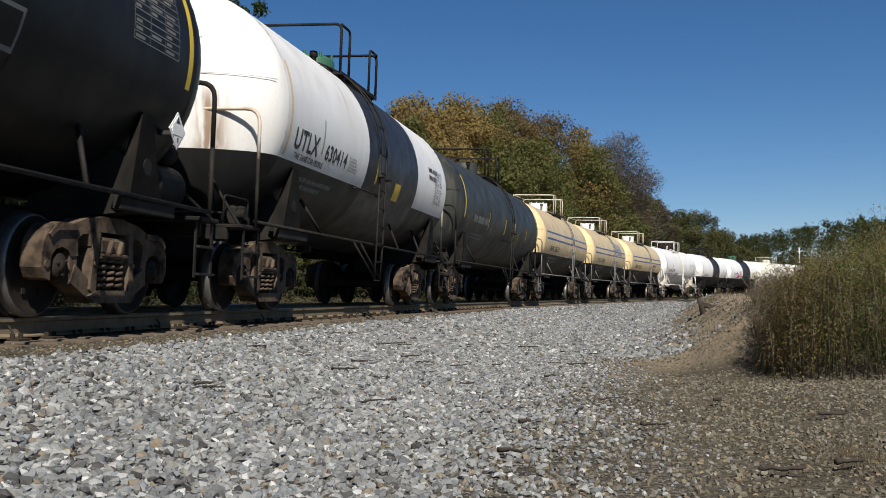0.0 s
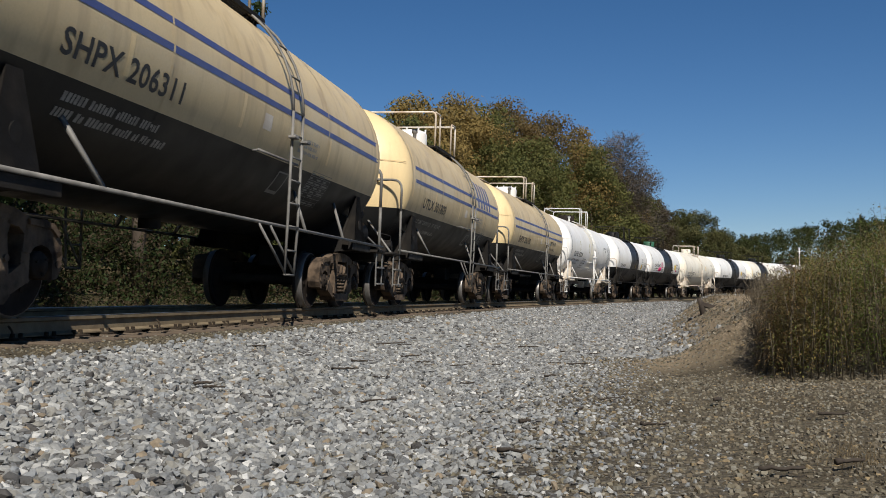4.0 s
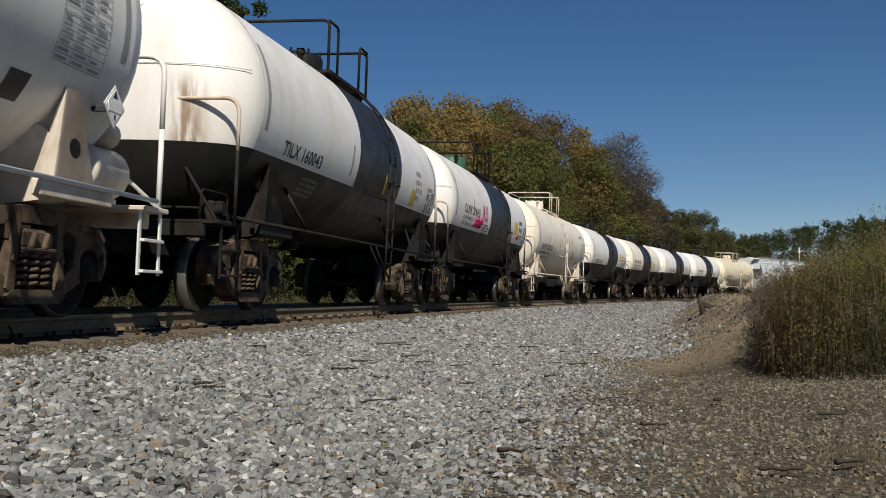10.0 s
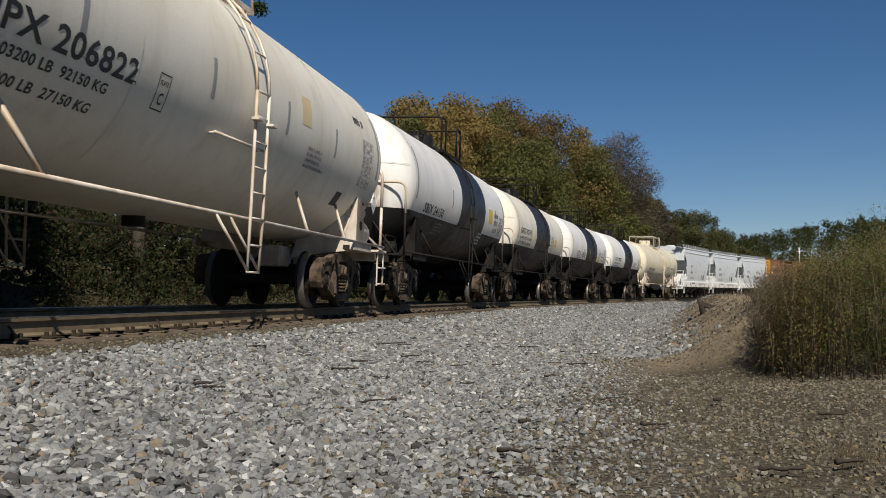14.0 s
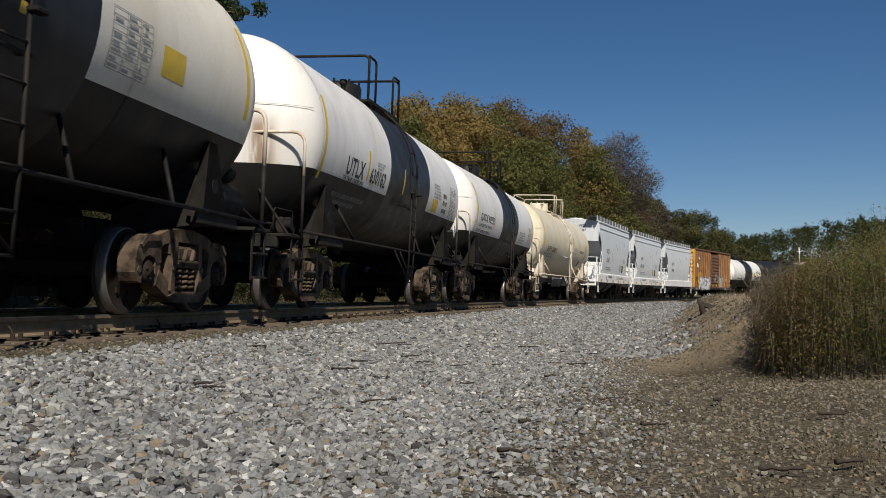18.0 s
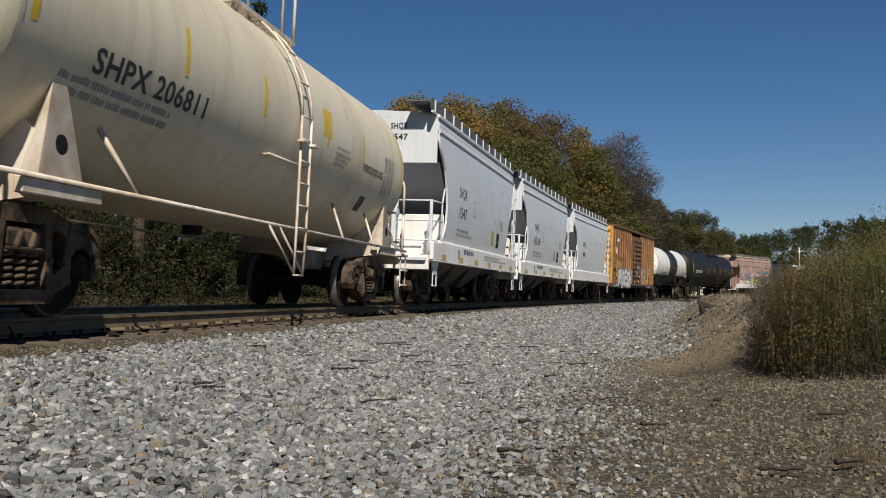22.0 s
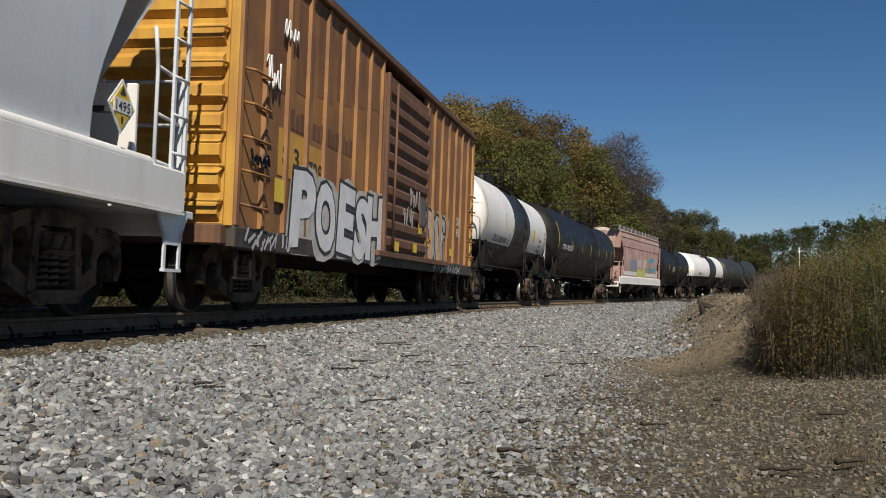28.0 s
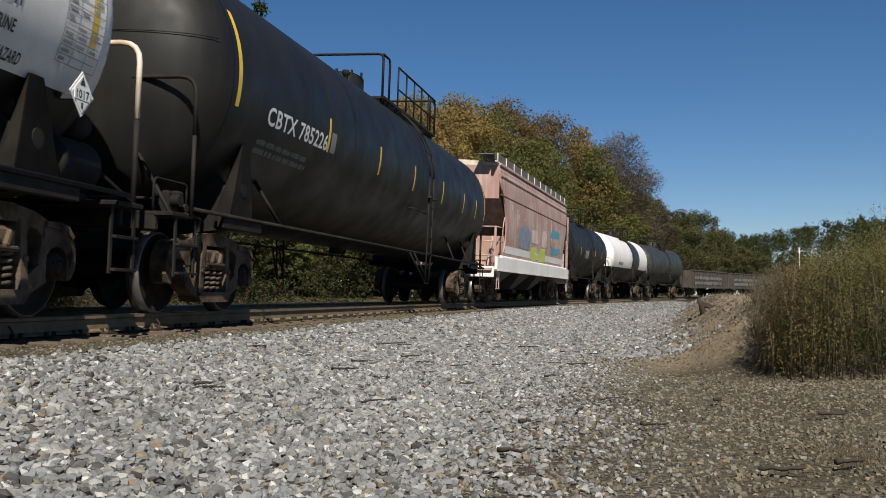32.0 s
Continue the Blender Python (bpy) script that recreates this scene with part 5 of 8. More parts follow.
def boxcar(s0, s1, near, far):
    car, L, bx = start_car("boxcar", "rust-orange boxcar with yellow ends, covered in graffiti", "boxcar", s0, s1, 2.4)
    c = (s0 + s1) / 2
    x0, x1 = near - c, far - c
    d0, d1 = 118.0 - c, 121.5 - c
    for sy in (-1, 1):
        for a, b2 in ((x0, d0), (d1, x1)):
            sp = part("side_panel", Build().box(((a + b2) / 2, sy * 1.53, 2.76), (b2 - a, 0.06, 3.5), chamfer=0.01), M_BOX, car)
            n = 8 if a == x0 else 7
            for k in range(n + 1):
                x = a + 0.07 + (b2 - a - 0.14) * k / n
                rib = Build().add([(x + q, sy * (1.56 + o), z) for z in (1.04, 4.42) for q, o in ((-0.065, 0.0), (-0.04, 0.05), (0.04, 0.05), (0.065, 0.0))],
                                  [(0, 1, 5, 4), (1, 2, 6, 5), (2, 3, 7, 6), (3, 2, 1, 0), (4, 5, 6, 7)])
                part("side_post", rib, M_BOX, sp)
        door = part("door", Build().box(((d0 + d1) / 2, sy * 1.6, 2.62), (d1 - d0 - 0.08, 0.08, 3.2), chamfer=0.015), M_BOXDARK, car)
        for k in range(10):
            z = 1.22 + 0.305 * k
            part("door_corrugation", Build().add([(x, sy * (1.64 + o), z + q) for x in (d0 + 0.14, d1 - 0.14) for q, o in ((-0.12, 0.0), (-0.07, 0.05), (0.05, 0.05), (0.1, 0.0))],
                                                 [(0, 1, 5, 4), (1, 2, 6, 5), (2, 3, 7, 6), (0, 3, 2, 1), (4, 5, 6, 7)]), M_BOXDARK, door)
        for x in (d0 + 0.08, d1 - 0.08):
            part("door_post", Build().box((x, sy * 1.66, 2.62), (0.11, 0.07, 3.2), chamfer=0.01), M_BOXDARK, door)
        part("lock_bar", Build().tube([(d0 + 0.5, sy * 1.72, 1.1), (d0 + 0.5, sy * 1.72, 4.1)], 0.025, 6), M_BOXDARK, door)
        part("door_track", Build().box(((d0 + d1) / 2 + 1.0, sy * 1.64, 0.98), (d1 - d0 + 2.6, 0.12, 0.1), chamfer=0.01), M_BOXDARK, car)
        part("side_sill", Build().box(((x0 + x1) / 2, sy * 1.55, 0.9), (x1 - x0, 0.12, 0.26), chamfer=0.02), M_GOND, car)
        part("roof_eave", Build().box(((x0 + x1) / 2, sy * 1.57, 4.52), (x1 - x0 + 0.06, 0.16, 0.14), chamfer=0.02), M_BOXDARK, car)
    for sg, xe in ((-1, x0), (1, x1)):
        en = part("end_wall", Build().box((xe - sg * 0.03, 0, 2.76), (0.06, 3.04, 3.5), chamfer=0.01), M_BOXEND, car)
        for k in range(10):
            z = 1.22 + 0.34 * k
            part("end_corrugation", Build().add([(xe + sg * o, y, z + q) for y in (-1.42, 1.42) for q, o in ((-0.15, 0.0), (-0.07, 0.09), (0.05, 0.09), (0.12, 0.0))],
                                                [(0, 1, 5, 4), (1, 2, 6, 5), (2, 3, 7, 6), (0, 3, 2, 1), (4, 5, 6, 7)]), M_BOXEND, en)
        for sy in (-1, 1):
            part("corner_post", Build().box((xe - sg * 0.08, sy * 1.52, 2.76), (0.22, 0.12, 3.5), chamfer=0.02), M_BOXEND if sy < 0 else M_BOX, car)
            ld = part("end_ladder", Build().box((xe + sg * 0.02, sy * 1.2, 1.0), (0.03, 0.5, 0.04), chamfer=0.005), M_BOXEND, car)
            for k in range(6):
                part("rung", Build().tube(rounded([(xe + sg * 0.02, sy * 1.45, 1.3 + 0.4 * k), (xe + sg * 0.17, sy * 1.45, 1.3 + 0.4 * k), (xe + sg * 0.17, sy * 0.95, 1.3 + 0.4 * k), (xe + sg * 0.02, sy * 0.95, 1.3 + 0.4 * k)], 0.03), 0.018, 5), M_BOXEND, ld)
            sl = part("side_ladder", Build().box((xe - sg * 0.47, sy * 1.59, 1.0), (0.55, 0.03, 0.04), chamfer=0.005), M_BOX, car)
            for k in range(5):
                part("rung", Build().tube(rounded([(xe - sg * 0.2, sy * 1.56, 1.3 + 0.4 * k), (xe - sg * 0.2, sy * 1.7, 1.27 + 0.4 * k), (xe - sg * 0.75, sy * 1.7, 1.27 + 0.4 * k), (xe - sg * 0.75, sy * 1.56, 1.3 + 0.4 * k)], 0.03), 0.018, 5), M_BOX, sl)
            st = Build()
            for dx in (0.2, 0.65):
                st.box((xe - sg * dx, sy * 1.56, 0.62), (0.05, 0.02, 0.4))
            st.box((xe - sg * 0.42, sy * 1.56, 0.43), (0.5, 0.06, 0.03))
            part("sill_step", st, M_FRAME, car)
        part("end_sill", Build().box((xe + sg * 0.05, 0, 0.92), (0.2, 3.0, 0.24), chamfer=0.02).box((xe + sg * 0.3, 0, 0.84), (0.7, 0.36, 0.34), chamfer=0.02), M_BOXDARK, car)
    r = Build()
    for sy in (-1, 1):
        r.add([(x, sy * y, z) for x in (x0, x1) for y, z in ((0, 4.7), (1.6, 4.58), (1.6, 4.5), (0, 4.55))],
              [(0, 1, 5, 4), (1, 2, 6, 5), (2, 3, 7, 6), (0, 3, 2, 1), (4, 5, 6, 7)])
    part("roof", r, M_BOXDARK, car)
    part("underframe", Build().box(((x0 + x1) / 2, 0, 0.86), (x1 - x0, 0.4, 0.4), chamfer=0.02).box(((x0 + x1) / 2, 0, 1.02), (x1 - x0 - 0.1, 3.0, 0.06)), M_FRAME, car)
    y = -1.618
    # fat silver letters, each with a dark rim, leaning on one another across the posts
    for k, (ch, u, z, w, hh, lean) in enumerate((("P", 1.72, 0.86, 0.95, 1.05, 0.1), ("O", 2.78, 0.84, 0.9, 1.02, -0.04), ("E", 3.74, 0.88, 0.82, 1.06, 0.1), ("S", 4.6, 0.84, 0.72, 1.02, 0.14), ("H", 5.32, 0.86, 0.98, 1.08, 0.04))):
        for mt, wt, dy, nm in ((M_INK, 0.14, 0.004, "graffiti_outline"), (M_SILVER, 0.075, 0.0, "graffiti_stroke")):
            vs, fs = letters(ch, hh * 0.74, 1.0, 1.0, wt)
            a0, a1 = min(q[0] for q in vs), max(q[0] for q in vs)
            b0, b1 = min(q[1] for q in vs), max(q[1] for q in vs)
            grow = 0.0 if mt is M_SILVER else 0.055
            flat = [((q[0] - a0) / (a1 - a0) * (w + 2 * grow) - grow, (q[1] - b0) / (b1 - b0) * (hh + 2 * grow) - grow) for q in vs]
            if mt is M_INK:
                part("graffiti_halo", Build().add([(x0 + u + w * 0.5 + (q - w * 0.5) * 1.16 + lean * r, y + 0.009 - 0.0012 * k, z + hh * 0.5 + (r - hh * 0.5) * 1.1) for q, r in blob(random.Random(k + 60), w * 0.5, hh * 0.5, w * 1.1, hh * 1.08, 16, 0.07)], [tuple(range(16))]), M_FADESILVER, car)
            part(nm, Build().add([(x0 + u + q + lean * r, y + dy - 0.0012 * k - (0.0 if mt is M_INK else 0.0006), z + r + 0.03 * math.sin(3 * q + k)) for q, r in flat], fs), mt, car)
    # a pale silver piece with three rounded letters drawn in black, sprayed over panel and posts alike
    edge = [(0.5, 0.0), (0.55, 0.38), (0.15, 0.45), (0.02, 0.8), (0.12, 1.2), (0.45, 1.32), (0.9, 1.22), (1.15, 1.08), (1.45, 1.25), (1.8, 1.17), (1.95, 1.1), (2.2, 1.22), (2.62, 1.15), (2.74, 0.85), (2.6, 0.6), (2.4, 0.58), (2.3, 0.45), (2.36, 0.0)]
    part("graffiti_fill", Build().add([(d1 + 0.1 + 0.95 * u, -1.5655, 1.06 + 0.88 * v) for u, v in edge], [tuple(range(len(edge)))]), M_FADESILVER, car)
    pitch = (x1 - d1 - 0.14) / 7
    for k, top in ((1, 1.2), (2, 1.15), (3, 1.1)):
        x, low = d1 + 0.07 + pitch * k, 0.62 if k == 3 else 0.0
        part("graffiti_fill", Build().add([(x + q, -1.6125, 1.06 + 0.88 * v) for q, v in ((-0.04, low), (0.04, low + 0.03), (0.04, top), (-0.04, top + 0.04))], [(0, 1, 2, 3)]), M_FADESILVER, car)
    inner = [(0.46 + 0.88 * (u - 0.46) + 0.06, 0.95 * v) for u, v in edge[1:]]
    bows = (inner, [(0.52, 0.72), (0.58, 0.45), (0.85, 0.4), (1.2, 0.0)], [(0.98, 0.75), (1.05, 0.92), (1.16, 0.72), (1.2, 0.35), (1.4, 0.05)],
            [(1.5, 1.0), (1.62, 0.8), (1.7, 0.4), (1.95, 0.05)], [(2.02, 0.9), (2.2, 0.72), (2.4, 0.7), (2.45, 0.9)], [(1.05, 1.12), (1.12, 0.98), (1.25, 1.1)])
    for pts in bows:
        part("graffiti_line", Build().tube(rounded([(d1 + 0.1 + 0.95 * u, -1.54, 1.06 + 0.88 * v) for u, v in pts], 0.1, 4), 0.04, 8), M_INK, car)
    on_side(car, "reflector", rect(0.4, 0.2), M_YELLOW, d1 + 0.3, 1.3, -1.572)
    on_side(car, "reflector", rect(0.4, 0.18), M_YELLOW, d1 + 2.95, 1.2, -1.572)
    for txt, z in (("SNIF", 2.0), ("RSK", 1.72)):
        on_side(car, "graffiti_tag", fit_letters(txt, 0.5, 0.2), M_WINK, d1 + 3.75, z, -1.572)
    part("door_plate", Build().box((d1 - 0.6, -1.7, 1.95), (0.46, 0.03, 0.55), chamfer=0.006), M_DIM, car)
    part("plate_frame", Build().box((d1 - 0.6, -1.692, 1.95), (0.54, 0.03, 0.63), chamfer=0.006), M_BOXDARK, car)
    for k in range(2):
        scribble(car, d1 - 2.2 + 0.5 * k, 1.5 + 0.4 * k, 0.9, 0.5, -1.69, 11 + k, M_FADEINK, 0.01)
    graffiti(car, x0 + 0.3, x0 + 1.9, 0.8, 1.0, 4, -1.62, 5, M_SILVER, M_INK)
    graffiti(car, x0 + 10.5, x0 + 14.0, 0.8, 0.98, 6, -1.62, 6, M_SILVER, M_INK)
    scribble(car, x0 + 0.75, 2.75, 0.5, 0.5, y, 1, M_WINK)
    scribble(car, x0 + 0.35, 1.75, 0.6, 0.25, y, 2, M_INK, 0.016)
    scribble(car, x0 + 1.3, 3.5, 0.5, 0.35, y, 4, M_WINK)
    on_side(car, "notice", rect(0.95, 0.62), M_BOXEND, x0 + 1.35, 1.78, -1.566, "yellow painted panel")
    on_side(car, "notice", rect(0.75, 0.62), M_BOXEND, x0 + 2.4, 1.72, -1.566, "yellow painted panel")
    on_side(car, "car_number", fit_letters("S 3", 0.62, 0.26), M_INK, x0 + 1.5, 1.95, -1.57)
    on_side(car, "car_number", fit_letters("729", 0.6, 0.26), M_INK, x0 + 2.5, 1.86, -1.57)
    on_side(car, "reflector", rect(0.34, 0.3), M_YELLOW, x0 + 1.15, 1.42, y)
    on_side(car, "reflector", rect(0.14, 0.5), M_YELLOW, d0 - 0.12, 1.05, y)
    for u, z in ((0.7, 1.06), (2.15, 1.1), (2.55, 1.5)):
        on_side(car, "reflector", rect(0.34, 0.18), M_YELLOW, d0 + u, z, -1.7)
    part("faded_lettering", Build().add([(x0 + 1.6 + u * 1.0, -1.568, 2.45 + w) for u, w in bars_flat(3.4, 1, 0.26, 9)[0]], bars_flat(3.4, 1, 0.26, 9)[1]), M_BOXDARK, car, kind="stuff")
    for k in range(6):
        on_side(car, "rust_stain", rect(0.66, 1.5 - 0.12 * k), M_BOXSTAIN, x0 + 1.08 + 0.86 * k, 2.85 + 0.12 * k, -1.5645, "darker rust-stained steel")


def gondola(s0, s1, seed):
    car, L, bx = start_car("gondola", "dark brown gondola car with ribbed sides and faded lettering", "gondola car", s0, s1, 2.3)
    B = L / 2 - 0.6
    for sy in (-1, 1):
        sd = part("side_wall", Build().box((0, sy * 1.45, 1.75), (2 * B, 0.05, 1.55), chamfer=0.01), M_GOND, car)
        for k in range(14):
            x = -B + 0.1 + (2 * B - 0.2) * k / 13
            part("side_post", Build().box((x, sy * 1.5, 1.72), (0.12, 0.08, 1.5), chamfer=0.02), M_GOND, sd)
        part("top_rail", Build().box((0, sy * 1.46, 2.55), (2 * B + 0.05, 0.16, 0.12), chamfer=0.02), M_GOND, car)
        part("side_sill", Build().box((0, sy * 1.46, 0.98), (2 * B, 0.14, 0.16), chamfer=0.02), M_GOND, car)
    for sg in (-1, 1):
        part("end_wall", Build().box((sg * B, 0, 1.75), (0.08, 2.9, 1.6), chamfer=0.01), M_GOND, car)
        part("end_sill", Build().box((sg * (B + 0.25), 0, 0.86), (0.9, 0.4, 0.36), chamfer=0.02), M_FRAME, car)
    part("floor", Build().box((0, 0, 1.0), (2 * B, 2.85, 0.1)), M_GOND, car)
    part("faded_lettering", Build().add([(-B + 1.2 + u, -1.545, 1.75 + w) for u, w in bars_flat(2 * B - 2.4, 2, 0.28, seed)[0]], bars_flat(2 * B - 2.4, 2, 0.28, seed)[1]), M_FADEINK, car, kind="stuff")


# ---------------------------------------------------------------- the train, from its head to its tail
CAUSTIC = "white tank car with black lower half and broad black middle band"
# leading black car
tk = tank_car(-137.6, -126.6, "black tank car with yellow reflector strips and stencilled data", M_BLACK, R=1.55, zc=2.68)
reflectors(tk, M_YELLOW, (-130.0, -128.2), z=2.9)
data_table(tk, -128.0, 2.55, 0.95, 0.7, 11, M_FADEINK)
small_print(tk, -130.6, 3.25, 2.2, 1, 0.14, M_TANHEAD, 12)
patch(tk, "stencil_frame", -130.0, 2.0, 0.42, 0.36, M_FADEINK)
patch(tk, "stencil", -129.96, 2.04, 0.34, 0.28, M_BLACK, lift=0.003)
placard(tk[0], Matrix.Translation((11.0 / 2 - 0.3, -1.5, 1.88)), M_WINK)

tk = tank_car(-123.8, -113.3, CAUSTIC, M_WHITE, M_BLACK, M_BAND, R=1.6, zc=2.7, low_at=-0.4, bands=((-119.9, -116.2, 2),), ladder_x=-0.75, dome=M_GREEN)
mark(tk, "UTLX", -123.42, 2.24, 0.98, 0.29)
mark(tk, "630414", -122.12, 2.25, 1.06, 0.24)
patch(tk, "reflector", -122.3, 2.3, 0.05, 0.5, M_GREYINK)
mark(tk, "THE TANK CAR PEOPLE", -123.3, 2.11, 1.2, 0.085)
small_print(tk, -123.0, 1.86, 2.0, 2, 0.07, M_FADEINK, 3)
small_print(tk, -120.95, 2.42, 0.5, 5, 0.03, M_GREYINK, 4)
reflectors(tk, M_YELLOW, (-119.3,), False, z=2.2, h=0.5)
patch(tk, "reflector", -123.7, 2.1, 0.07, 1.3, M_TANHEAD)
patch(tk, "notice", -117.9, 2.05, 0.42, 0.34, M_YELLOW, "yellow square notice")
data_table(tk, -114.5, 2.3, 0.75, 0.75, 5)
small_print(tk, -115.1, 2.95, 0.9, 2, 0.1, M_INK, 6)

tk = tank_car(-110.6, -97.8, "dark grey tank car with faded lettering and yellow strips", M_GREY, R=1.54, zc=2.68, ladder_x=0.5)
small_print(tk, -109.2, 2.3, 2.4, 1, 0.2, M_FADEINK, 21)
small_print(tk, -109.0, 1.95, 2.0, 2, 0.06, M_FADEINK, 22)
reflectors(tk, M_YELLOW, (-107.2, -104.6, -102.85, -100.45), True, z=2.2, h=0.5)
patch(tk, "notice", -102.55, 2.0, 0.76, 0.4, M_OLDYELLOW, "faded yellow stencilled notice")
small_print(tk, -102.5, 2.3, 0.62, 5, 0.035, M_BLACK, 23)

for a, e, num, shift in ((-95.5, -84.2, "SHPX 206311", 1.2), (-81.5, -70.8, "UTLX 301809", 1.2), (-67.9, -56.7, "SHPX 206190", 1.2)):
    tk = tank_car(a, e, "tan tank car with two blue stripes and grimy black belly", M_TAN, M_BLACK, head=M_TANHEAD, rail=M_DULLRAIL, top_rail=M_WFRAME, dome=M_WHITE, low_at=-0.42, ladder_x=0.9)
    mark(tk, num, a + shift, 2.17, 2.2, 0.23)
    for z in (2.62, 2.9):
        patch(tk, "blue_stripe", a + 0.3, z, e - a - 0.4, 0.075, M_BLUE)
    if num == "UTLX 301809":
        mark(tk, "LD LMT 224500 LB  101 350 KG", a + 1.2, 1.84, 2.3, 0.095, M_DIMINK)
        small_print(tk, a + 1.2, 1.66, 2.2, 1, 0.09, M_DIMINK, int(-a))
    else:
        small_print(tk, a + 1.5, 1.84, 2.1, 2, 0.09, M_DIMINK, int(-a))
    small_print(tk, a + 7.0, 2.38, 1.1, 3, 0.05, M_GREYINK, int(-a) + 1)
    data_table(tk, a + 7.9, 1.6, 0.95, 0.55, int(-a) + 2, M_FADEINK)
    reflectors(tk, M_TANHEAD, (a + 2.2, a + 4.9, a + 8.3), True, z=2.2, h=0.4)
    patch(tk, "notice", a + 5.6, 2.3, 0.28, 0.2, M_WFRAME)
    patch(tk, "stencil_frame", a + 6.7, 1.62, 0.4, 0.36, M_FADEINK)
    patch(tk, "stencil", a + 6.74, 1.66, 0.32, 0.28, M_BLACK, lift=0.003)
    if num.endswith("190"):
        mark(tk, "LIMESTONE SLURRY", -60.0, 2.38, 1.45, 0.15)
        mark(tk, "NO PRESSURE RELIEF DEVICE", -59.95, 2.17, 1.25, 0.065)
    if num.startswith("UTLX"):
        for k in range(5):
            patch(tk, "faded_emblem", a + 7.3 + 0.42 * k, 2.72, 0.2, 0.75, M_BLUE, lift=0.0022)

tk = tank_car(-54.0, -41.7, "white acid tank car with white sill and handrails", M_WHITE, frame=M_WFRAME, rail=M_POLE, dome=M_DARKRUST)
mark(tk, "OLNX 32029", -53.1, 2.22, 2.3, 0.24)
mark(tk, "LD LMT 203600 LB  92350 KG", -53.4, 2.0, 2.0, 0.085)
small_print(tk, -53.4, 1.83, 2.0, 1, 0.085, M_GREYINK, 31)
for k, line_ in enumerate(("SHARP OBJECTS MUST", "NOT CONTACT LINING", "CONTACT OWNER BEFORE", "REPAIRING TANK")):
    mark(tk, line_, -50.4 - 0.05 * k, 2.1 - 0.105 * k, 0.055 * len(line_) * 0.85, 0.068, M_INK)
small_print(tk, -50.6, 1.68, 0.9, 1, 0.06, M_GREYINK, 32)
small_print(tk, -47.0, 2.2, 0.9, 4, 0.05, M_GREYINK, 33)
reflectors(tk, M_GREYINK, (-46.2, -44.2), True, z=2.5, h=0.5)
reflectors(tk, M_OCHRE, (-51.6, -49.0), False, z=2.5, h=0.5)
patch(tk, "notice", -46.0, 1.7, 0.42, 0.4, M_TANHEAD, "faded yellow square notice")
mark(tk, "HYDROCHLORIC", -43.95, 2.9, 0.85, 0.1)
mark(tk, "ACID", -43.7, 2.73, 0.35, 0.1)
data_table(tk, -42.9, 2.1, 0.75, 0.95, 35)
patch(tk, "stencil", -43.3, 1.72, 0.28, 0.26, M_INK)
patch(tk, "weathered_streak", -48.6, 1.75, 0.9, 2.2, M_CREAM, "rain-streaked cream paint", 0.001)
placard(tk[0], Matrix.Translation((6.15 - 0.3, -1.5, 1.88)), M_WINK)

tk = tank_car(-38.3, -27.8, CAUSTIC, M_WHITE, M_BLACK, M_BAND, bands=((-34.0, -31.1, 2),), ladder_x=0.9)
mark(tk, "TILX 160043", -37.4, 2.12, 1.6, 0.2)
small_print(tk, -36.3, 1.9, 0.9, 4, 0.05, M_FADEINK, 41)
reflectors(tk, M_GREYINK, (-34.4,), True, z=2.2, h=0.5)
reflectors(tk, M_YELLOW, (-32.2,), False, z=2.1, h=0.4)
small_print(tk, -29.8, 2.75, 0.6, 4, 0.1, M_GREYINK, 42)
patch(tk, "notice", -30.1, 2.1, 0.42, 0.34, M_YELLOW, "yellow square notice")
data_table(tk, -28.7, 2.08, 0.7, 0.55, 43, M_INK)

tk = tank_car(-25.4, -14.0, "white tank car with black belly, black band and magenta graffiti", M_WHITE, M_BLACK, M_BAND, bands=((-20.7, -17.3, 2),), dome=M_GREEN, ladder_x=1.6)
mark(tk, "OLNX 224045", -24.35, 2.46, 2.0, 0.23)
mark(tk, "LD LMT 198400 LBS  90 000 KGS", -24.4, 2.3, 2.0, 0.085)
mark(tk, "LT WT   63900 LBS  29 000 KGS  NEW", -24.45, 2.14, 2.15, 0.085)
small_print(tk, -21.75, 2.28, 0.95, 5, 0.05, M_INK, 54)
rnd = random.Random(4)
car8, R8, zc8, c8, _ = tk
for s_, z_, w_, h_, n_ in ((-22.95, 2.12, 0.95, 0.36, 9), (-22.7, 2.2, 0.8, 0.28, 8), (-15.95, 2.2, 0.3, 0.22, 5)):
    # hooked upright strokes close together, joined by a slanting one
    for q in range(n_):
        x, lo, hi = s_ - c8 + w_ * q / n_, rnd.uniform(0.0, 0.25) * h_, rnd.uniform(0.6, 1.0) * h_
        path = [(x, lo), (x + 0.02, hi * 0.7), (x + w_ / n_ * rnd.uniform(0.3, 1.2), hi), (x + w_ / n_ * rnd.uniform(0.6, 1.4), rnd.uniform(0.1, 0.6) * h_)]
        part("graffiti_tag", Build().tube([(u, -(R8 + 0.004) * math.cos((arc_at(z_, R8, zc8) + v) / R8), zc8 + (R8 + 0.004) * math.sin((arc_at(z_, R8, zc8) + v) / R8)) for u, v in path], 0.016, 4), M_RED, car8, "magenta spray-painted tag")
mark(tk, "MULS.", -21.95, 2.42, 0.75, 0.45, M_RED)
reflectors(tk, M_GREYINK, (-23.2,), True, z=2.5, h=0.4)
patch(tk, "notice", -16.5, 2.35, 0.7, 0.42, M_YELLOW, "yellow emergency notice")
small_print(tk, -17.2, 2.45, 0.6, 5, 0.05, M_GREYINK, 52)
